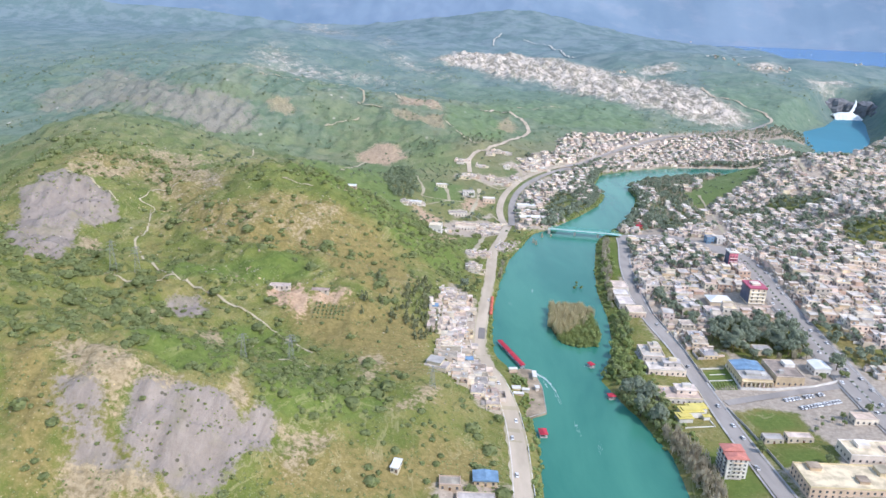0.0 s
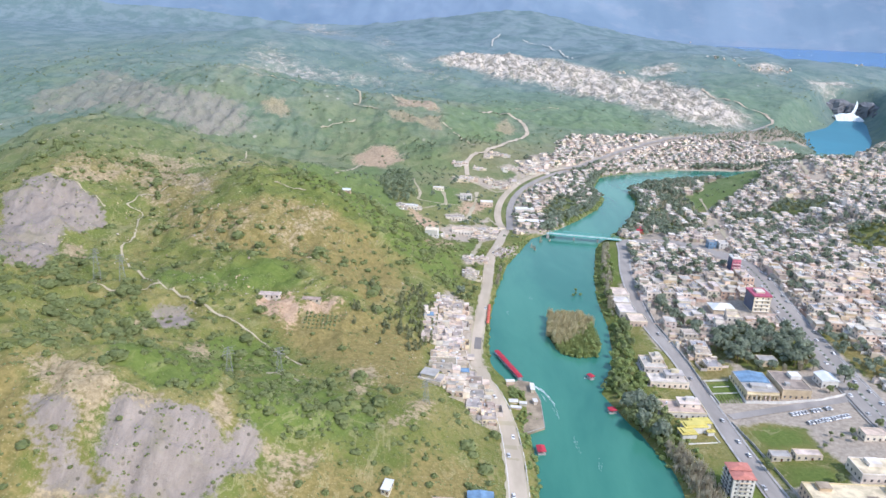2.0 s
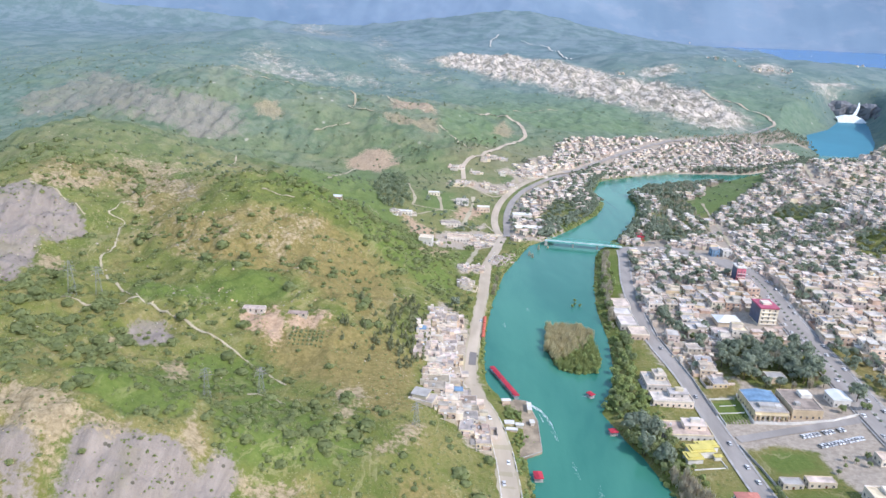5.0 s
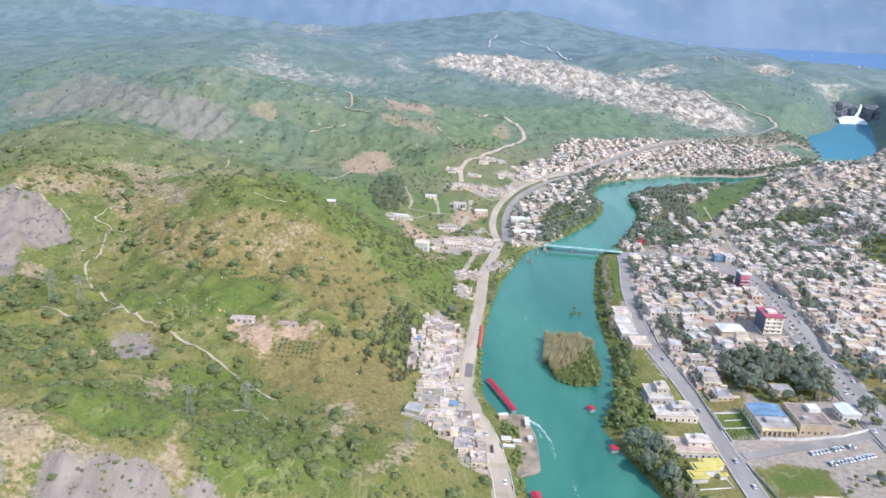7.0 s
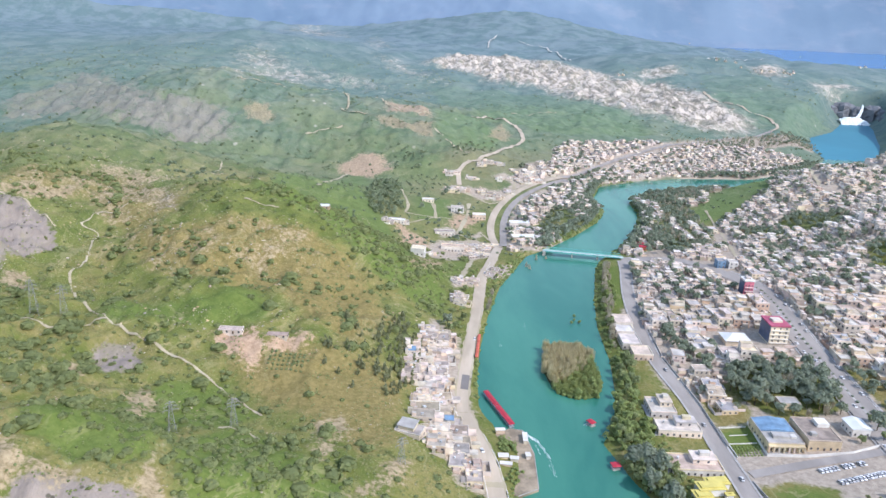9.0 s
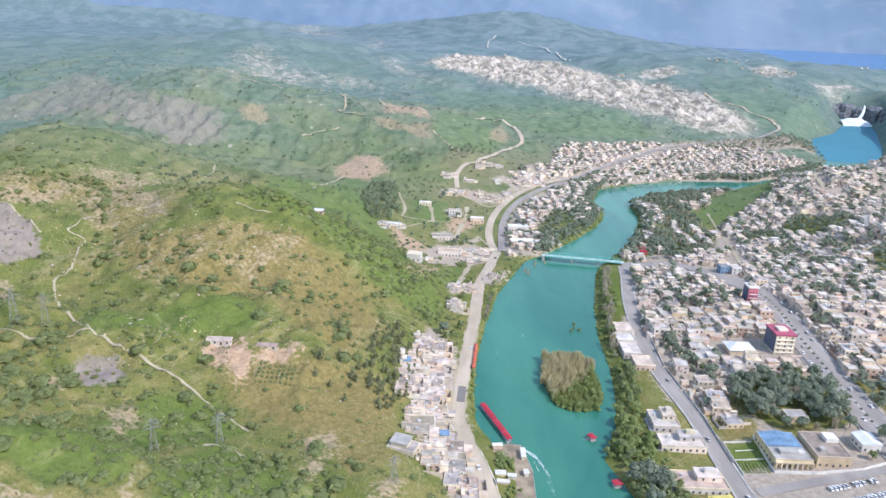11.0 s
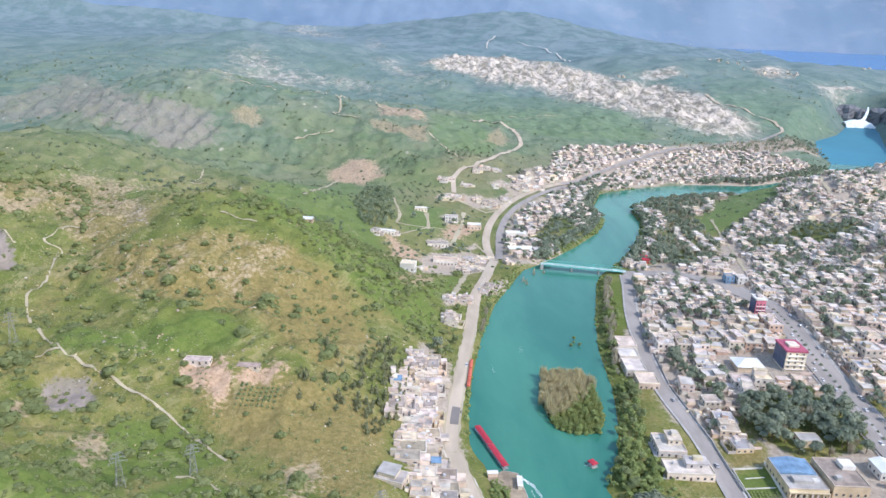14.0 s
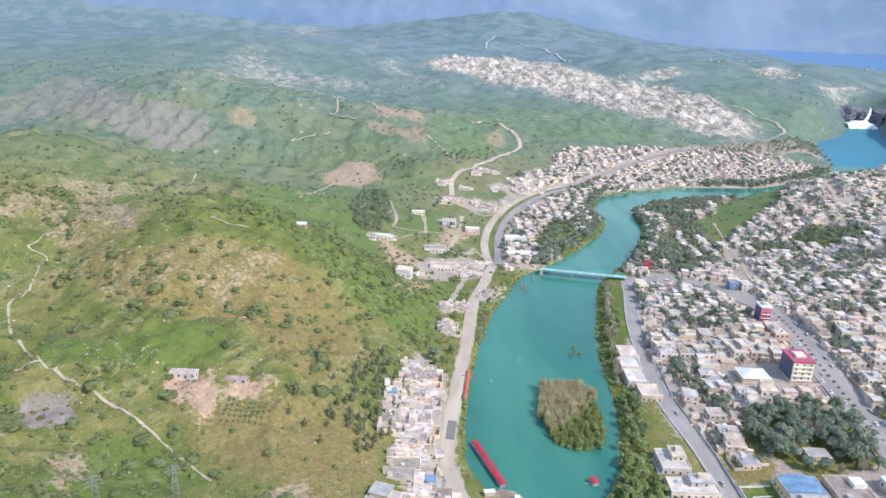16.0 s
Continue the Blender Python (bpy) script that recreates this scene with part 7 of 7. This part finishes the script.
def quay():
    poly = [(48, 434), (58, 442), (66, 440), (70, 417), (69, 386), (57, 379), (50, 384), (46, 405)]
    n = len(poly)
    s = Shape().add([(x, y, -2) for x, y in poly] + [(x, y, 1.7) for x, y in poly], [(k, n + k, n + (k + 1) % n, (k + 1) % n) for k in range(n)] + [tuple(range(2 * n - 1, n - 1, -1))], DUSTY)
    me = s.mesh("quay")
    if me.polygons[-1].normal.z < 0:
        me.flip_normals()
    tagged(new("quay", me), "dusty river terrace with a low stone edge", "quay", kind="structure")
    edge = Shape()
    for (ax, ay), (bx, by) in zip(poly[1:5], poly[2:6]):
        edge.beam((ax, ay, 1.8), (bx, by, 1.75), 0.35, CONCRETE)
    tagged(new("quay_edge", edge.mesh("quay_edge")), "grey stone kerb along the river terrace", "kerb", kind="structure")
    for x, y, w, d, h in ((52, 411, 6, 4, 2.6), (58, 409, 5, 3, 2.6), (53, 404, 7, 3, 2.4), (66, 430, 3, 9, 2.6), (66, 413, 3, 4, 2.4), (52, 437, 6, 3, 2.4)):
        ob = thing("kiosk", pose(x, y, 1.7, 0, 0, rng.uniform(-8, 8)), "small white flat-roofed kiosk on the river terrace", "kiosk", "kiosks on the terrace")
        part("body", Shape().box(-w / 2 + 0.4, -d / 2 + 0.4, 0, w / 2 - 0.4, d / 2 - 0.4, h, PLASTER_PALE), ob)
        part("roof", Shape().box(-w / 2, -d / 2, h, w / 2, d / 2, h + 0.2, PAINT_WHITE, True), ob)
    bed = spread([(50, 414), (60, 416), (64, 436), (56, 440), (50, 430)], 1.9, 0.9, 81) + spread([(50, 388), (66, 388), (67, 404), (52, 402)], 3.0, 0.6, 82)
    scatter("terrace_shrubs", SHRUB_PACKS, sized(bed, 0.8, 1.4, 83), LEAF_BRIGHT, "green shrubs planted on the river terrace", "shrubs", 0.6)


DUSTY = weathered("dusty_paving", (0.36, 0.29, 0.205, 1), 0.4, 0.5)
build_bridge()
red_barge()
red_raft(64, 363, 4.6, 6.2, 4)
red_raft(114.5, 409, 4.6, 4.0, 10)
red_raft(109, 452, 3.6, 4.5, 30)
quay()
ob = block("red_kiosk", 227, 804, 232, 808, 3.0, PLASTER_PALE, RED, "small kiosk with a red flat roof among the trees", "kiosk", 1, 0, overhang=0.6)
ob = thing("roadside_awning", pose(43, 548, ground_z(43, 548), 0, 0, -5), "long red roadside awning on steel posts", "awning")
for y0 in (-19, -6, 7):
    part("sheet", Shape().gable(-1.1, y0, 3.0, 1.1, y0 + 12, 0.4, RED_SHEET, 0.1), ob, "red awning sheet")
    for y in (y0 + 0.5, y0 + 11.5):
        for x in (-1, 1):
            part("post", Shape().beam((x, y, -1.5), (x, y, 3.0), 0.14, STEEL), ob)


def foam_patch(x, y, w, d, turn, n, seed):
    """Broken white water: small crests lying on the surface."""
    rnd = random.Random(seed)
    verts, faces = [], []
    for k in range(n):
        a, r = rnd.uniform(0, 6.28), math.sqrt(rnd.random())
        cx, cy = r * math.cos(a) * w, r * math.sin(a) * d
        l, t, b = rnd.uniform(0.12, 0.5), rnd.uniform(0.03, 0.09), rnd.uniform(-0.6, 0.6)
        i = len(verts)
        for u, v, z in ((-l, -t, 0.03), (l, -t * 0.4, 0.03), (l * 0.8, t, 0.05), (-l * 0.7, t, 0.12)):
            verts.append((cx + v * math.cos(b) - u * math.sin(b), cy + u * math.cos(b) + v * math.sin(b), z))
        faces.append((i, i + 1, i + 2, i + 3))
    q = math.cos(radians(turn)), math.sin(radians(turn))
    verts = [(x + a * q[0] - b * q[1], y + a * q[1] + b * q[0], z) for a, b, z in verts]
    f = np.array(faces)
    heap("rapids", verts, f, np.zeros(len(f)), [FOAM], "broken white rapids on the turquoise river", "rapids")


for k, (x, y, w, d, turn, n) in enumerate(((68, 438, 1.1, 3.2, 55, 130), (72, 434, 1.2, 4.5, 38, 190), (75.5, 427, 0.9, 4.5, 22, 120), (78, 418, 0.9, 5.5, 14, 80), (73, 424, 0.5, 5, 10, 40), (79, 406, 1.2, 8, 8, 50), (86, 372, 1.0, 9, 4, 40), (96, 352, 1.4, 7, -6, 30), (106, 452, 2, 1.2, 0, 30), (60, 560, 1.2, 6, 4, 24), (82, 590, 1.4, 8, -8, 24))):
    foam_patch(x, y, w, d, turn, n, 1 + k)

# ---- spillway of the dam ----


def spillway():
    verts, faces = [], []

    def sheet(rows, cols, place):
        base = len(verts)
        for k in range(rows):
            for j in range(cols):
                verts.append(place(k / (rows - 1), 2 * j / (cols - 1) - 1))
        for k in range(rows - 1):
            for j in range(cols - 1):
                a = base + k * cols + j
                faces.append((a, a + 1, a + cols + 1, a + cols))

    def ragged(u, v):
        return fbm(np.array([u * 50.0]), np.array([v * 50.0]), 22, 4).item()

    def jet(t, s):
        half = 2.2 + 4 * t
        return (1120 - 10 * t - 20 * t * t + s * half, 1990 - 34 * t, 44 - 36 * t ** 1.3 + (1 - s * s) * 2 + 1.2 * ragged(t, s))

    def spray(t, s):
        x = 1084 + s * 40 - 8 * t
        rise = 17 * math.sin(math.pi * min(1, 0.12 + t)) * (1 - 0.65 * (s + 0.2) ** 2)
        return (x, 1962 - 46 * t, max(-0.3, rise + 2.6 * ragged(t + 3, s * 1.9)))

    sheet(16, 9, jet)
    sheet(22, 23, spray)
    me = bpy.data.meshes.new("waterfall")
    me.from_pydata(verts, [], faces)
    for f in me.polygons:
        f.use_smooth = True
    me.materials.append(FOAM)
    tagged(new("waterfall", me), "white water shooting down the dam spillway into the pool", "waterfall", kind="structure")
    rnd = np.random.default_rng(3)
    for x, y, w, d, h in ((1150, 1985, 24, 28, 46), (1160, 1950, 20, 26, 40), (1085, 2024, 36, 22, 48), (1040, 2016, 30, 18, 42), (1142, 1908, 18, 22, 28), (1004, 1990, 24, 16, 32), (1170, 1910, 22, 30, 36), (1120, 2012, 20, 18, 40)):
        rows, sides = 9, 18
        rings = []
        for k in range(rows):
            f = k / (rows - 1)
            size = (1.08 - 0.22 * f) * (1 if k < rows - 1 else 0.62)
            for j in range(sides):
                a = 2 * math.pi * j / sides
                q = size * (0.86 + 0.16 * abs(math.cos(2 * a))) * (1 + 0.16 * math.sin(5 * a + x) + rnd.uniform(-0.11, 0.11))
                rings.append((x + w * q * math.cos(a), y + d * q * math.sin(a), h * (f * 1.02 - 0.1) + rnd.uniform(-1.2, 1.2) + (2.5 * math.sin(3 * a + y) if k > rows - 3 else 0)))
        faces = [(k * sides + j, k * sides + (j + 1) % sides, (k + 1) * sides + (j + 1) % sides, (k + 1) * sides + j) for k in range(rows - 1) for j in range(sides)]
        s = Shape().add(rings, faces + [tuple(range((rows - 1) * sides, rows * sides))], ROCK_DARK)
        tagged(new("rock_cliff", s.mesh("rock_cliff")), "dark jagged rock cliff beside the spillway", "cliff", kind="structure")


spillway()

# ---- pylons, orchard, fields ----


PYLON_STEEL = weathered("dull_pylon_steel", (0.30, 0.31, 0.30, 1), 0.2, 1.0, 0.6, 0.3)


def pylon(x, y, h, turn):
    ob = thing("power_pylon", stand(x, y, turn), "grey steel lattice power pylon on the hillside", "pylon", "power pylons in the valley")
    w, t = h * 0.11, h * 0.02
    corner = lambda f: [(sx * (w + (t - w) * f), sy * (w + (t - w) * f), h * f) for sx, sy in ((-1, -1), (1, -1), (1, 1), (-1, 1))]
    for k in range(4):
        part("leg", Shape().beam(tuple(np.array(corner(0)[k]) - (0, 0, 1)), corner(1)[k], 0.13, PYLON_STEEL), ob)
    for j in range(6):
        a, b = corner(j / 6), corner((j + 1) / 6)
        s = Shape()
        for k in range(4):
            s.beam(a[k], b[(k + 1) % 4], 0.06, PYLON_STEEL).beam(a[(k + 1) % 4], b[k], 0.06, PYLON_STEEL)
        part("lattice", s, ob)
    for f, l in ((0.72, 3.6), (0.84, 3.0), (0.95, 2.3)):
        arm = part("cross_arm", Shape().beam((-l, 0, h * f), (l, 0, h * f), 0.14, PYLON_STEEL).beam((-l, 0, h * f), (0, 0, h * (f + 0.05)), 0.09, PYLON_STEEL).beam((l, 0, h * f), (0, 0, h * (f + 0.05)), 0.09, PYLON_STEEL), ob)
        for sx in (-1, 1):
            part("insulator", Shape().tube(sx * l, 0, h * f - 1.0, h * f, 0.1, 0.1, CONCRETE, 6), arm)


for x, y, h, turn in ((-234, 469, 24, 20), (-220, 476, 19, 20), (-114, 370, 17, 30), (-92, 395, 17, 30), (-3, 378, 15, 30)):
    pylon(x, y, h, turn)
ORCHARD = []
for i in range(8):
    for j in range(5):
        ORCHARD.append((-89 + i * 2.9, 453 + j * 3.4))

scatter("orchard_saplings", SHRUB_PACKS, sized(ORCHARD, 0.8, 1.1, 91), LEAF, "rows of small orchard saplings on a terrace", "saplings")

plant("park", 277.5, 443, 1.15, "town yard trees")
GARDEN = [(187 + 2.0 * i + 0.25 * j, 421.5 + 2.2 * j) for i in range(8) for j in range(5)]
scatter("garden_rows", SHRUB_PACKS, sized(GARDEN, 0.6, 0.85, 92), LEAF_BRIGHT, "rows of clipped garden bushes on the school lawn", "bushes")
MEDIAN = [(float(np.interp(y, [381, 441, 500, 571, 610, 648, 677], [276, 281, 285, 288, 292, 294, 289])), y) for y in range(384, 677, 7)]
scatter("median_bushes", SHRUB_PACKS, sized(MEDIAN, 0.8, 1.3, 93), LEAF_PARK, "dark bushes planted along the main road's median", "bushes", 0.7)

for x, y, s in ((279, 452, 0.9), (279, 433, 0.8), (275, 432, 0.9), (216, 331, 0.9), (186, 345, 0.8), (187, 352, 0.7), (262, 431, 0.8), (268, 386, 0.8), (246, 372, 0.7), (236, 379, 0.55), (241, 376, 0.6), (232, 371, 0.5), (249, 380, 0.6), (226, 366, 0.5)):
    plant("green", x, y, s, "town yard trees")

# ---- walls, kerbs and road lines ----


def wall_line(name, pts, h, material, label, thick=0.3):
    s = Shape()
    for (ax, ay), (bx, by) in zip(pts[:-1], pts[1:]):
        n = max(1, int(math.hypot(bx - ax, by - ay) / 8))
        for k in range(n):
            p = [(ax + (bx - ax) * t, ay + (by - ay) * t) for t in (k / n, (k + 1) / n)]
            z = [ground_z(*q) for q in p]
            d = Vector((p[1][0] - p[0][0], p[1][1] - p[0][1])).normalized() * thick / 2
            quad = [(q[0] + e * d.y, q[1] - e * d.x) for q in p for e in (-1, 1)]
            v = [(quad[i][0], quad[i][1], z[i // 2] + dz) for dz in (-1.5, h) for i in (0, 1, 3, 2)]
            s.add(v, [(4, 5, 6, 7), (0, 1, 5, 4), (1, 2, 6, 5), (2, 3, 7, 6), (3, 0, 4, 7)], material)
    me = s.mesh(name)
    bm = bmesh.new()
    bm.from_mesh(me)
    bmesh.ops.recalc_face_normals(bm, faces=bm.faces)
    bm.to_mesh(me)
    bm.free()
    tagged(new(name, me), label, "wall", kind="structure")


wall_line("school_wall", [(206, 456), (203.5, 421), (226, 419), (252, 421), (270, 427)], 1.8, PAINT_WHITE, "long white boundary wall of the school")
wall_line("school_wall", [(186, 419), (186, 450), (203, 451)], 1.0, PAINT_WHITE, "low white garden wall beside the street")
wall_line("lawn_wall", [(186.5, 433), (203, 434)], 0.7, PAINT_WHITE, "low white wall across the school lawn")
wall_line("lawn_wall", [(190, 442), (201, 443)], 0.5, PAINT_WHITE, "low white wall across the school lawn")
wall_line("lot_wall", [(185, 396), (188, 372), (190, 340), (192, 290)], 1.4, CONCRETE, "grey boundary wall along the street")
wall_line("street_wall", [(183.5, 640), (180, 600), (177, 540), (183.5, 476), (184.5, 430)], 1.6, CONCRETE, "grey wall along the town street", 0.4)
wall_line("river_parapet", [(52.5, 290), (53.5, 350), (52, 380), (49, 402), (42, 432)], 0.8, PAINT_WHITE, "low white parapet between road and river", 0.4)
wall_line("river_parapet", [(35.6, 490), (41.6, 552), (49.6, 617), (55.4, 680)], 0.8, CONCRETE, "low grey parapet between road and river", 0.4)
wall_line("median_kerb", [(286, 684), (289, 677), (294, 648), (292, 610), (288, 571), (285, 500), (281, 441), (276, 381)], 0.75, CONCRETE, "raised kerbed median of the main road", 1.6)
for line, off, label in ((EAST_ROAD, 5.2, "pale kerb of the town street"), (EAST_ROAD, -5.2, "pale kerb of the town street"), (MAIN_EAST, 10.2, "pale kerb of the main road"), (MAIN_EAST, -10.2, "pale kerb of the main road")):
    ribbon("pavement", line, 1.4, CONCRETE, label, 0.5, 5, 2, category="pavement", shift=off)
for off in (-4.5, 4.5):
    ribbon("edge_line", RIVER_ROAD[:9], 0.3, PAINT_LINE, "white painted edge line of the river road", 0.42, 4, 1, category="road marking", shift=off)
for off in (-8.9, -4.9, 4.9, 8.9):
    ribbon("lane_line", MAIN_EAST, 0.25, PAINT_LINE, "white painted lane line of the main road", 0.43, 5, 1, category="road marking", shift=off)
ribbon("centre_line", RIVER_ROAD, 0.22, PAINT_LINE, "worn white centre line of the river road", 0.42, 4, 1, category="road marking")

# ---- cars ----


def car_parts():
    body = Shape()
    prof = [(-2.1, 0.35), (-2.15, 0.85), (-1.3, 1.0), (1.0, 0.95), (2.05, 0.8), (2.15, 0.35)]
    v = [(x, y, z) for y in (-0.85, 0.85) for x, z in prof]
    n = len(prof)
    body.add(v, [tuple(range(n)), tuple(range(2 * n - 1, n - 1, -1))] + [(k, n + k, n + (k + 1) % n, (k + 1) % n) for k in range(n)], CAR_PAINT)
    cabin = Shape()
    c = [(-1.35, -0.78, 0.95), (0.95, -0.78, 0.92), (0.95, 0.78, 0.92), (-1.35, 0.78, 0.95), (-0.95, -0.62, 1.45), (0.35, -0.62, 1.45), (0.35, 0.62, 1.45), (-0.95, 0.62, 1.45)]
    cabin.add(c, [(0, 1, 5, 4), (1, 2, 6, 5), (2, 3, 7, 6), (3, 0, 4, 7)], GLASS)
    roof = Shape().box(-0.95, -0.64, 1.44, 0.37, 0.64, 1.5, CAR_PAINT, True)
    wheel = Shape().tube(0, 0, -0.12, 0.12, 0.34, 0.34, RUBBER, 10)
    return body.mesh("body"), cabin.mesh("cabin"), roof.mesh("roof"), wheel.mesh("wheel")


CAR = car_parts()


def park_car(x, y, turn, group, lift=0.36):
    ob = thing("car", pose(x, y, ground_z(x, y) + lift, 0, 0, turn), "small car with dark windows parked or driving on asphalt", "car", group)
    part("body", CAR[0], ob)
    part("cabin", CAR[1], ob)
    part("roof", CAR[2], ob)
    for sx in (-1.35, 1.35):
        for sy in (-0.8, 0.8):
            part("wheel", CAR[3], ob, "", pose(sx, sy, 0.34, 90, 0, 0))


for row, (x0, y0, x1, y1, n) in enumerate(((226, 405, 252, 411, 12), (231, 394, 258, 401, 13))):
    for k in range(n):
        if rng.random() < 0.85:
            t = k / (n - 1)
            park_car(x0 + (x1 - x0) * t, y0 + (y1 - y0) * t, 100 + rng.uniform(-8, 8), "cars on the parking ground", 0.05)
for x, y, turn in ((44.5, 318, 90), (48.5, 371, -92), (44.6, 352, 90), (40, 412, 105), (41, 560, 84), (55, 700, 74), (178, 452, 90), (180, 398, 88), (177, 330, 90), (180.5, 374, 92), (174, 520, 95), (181, 360, 90)):
    park_car(x, y, turn, "cars on the roads")
for k in range(30):
    y = 385 + k * 9.7 + rng.uniform(-4, 4)
    t = np.interp(y, [381, 441, 500, 571, 610, 648, 677], [276, 281, 285, 288, 292, 294, 289])
    park_car(t + rng.choice((-7, -3.8, 3.8, 7.4)), y, 90 + rng.uniform(-4, 4), "cars on the main road")
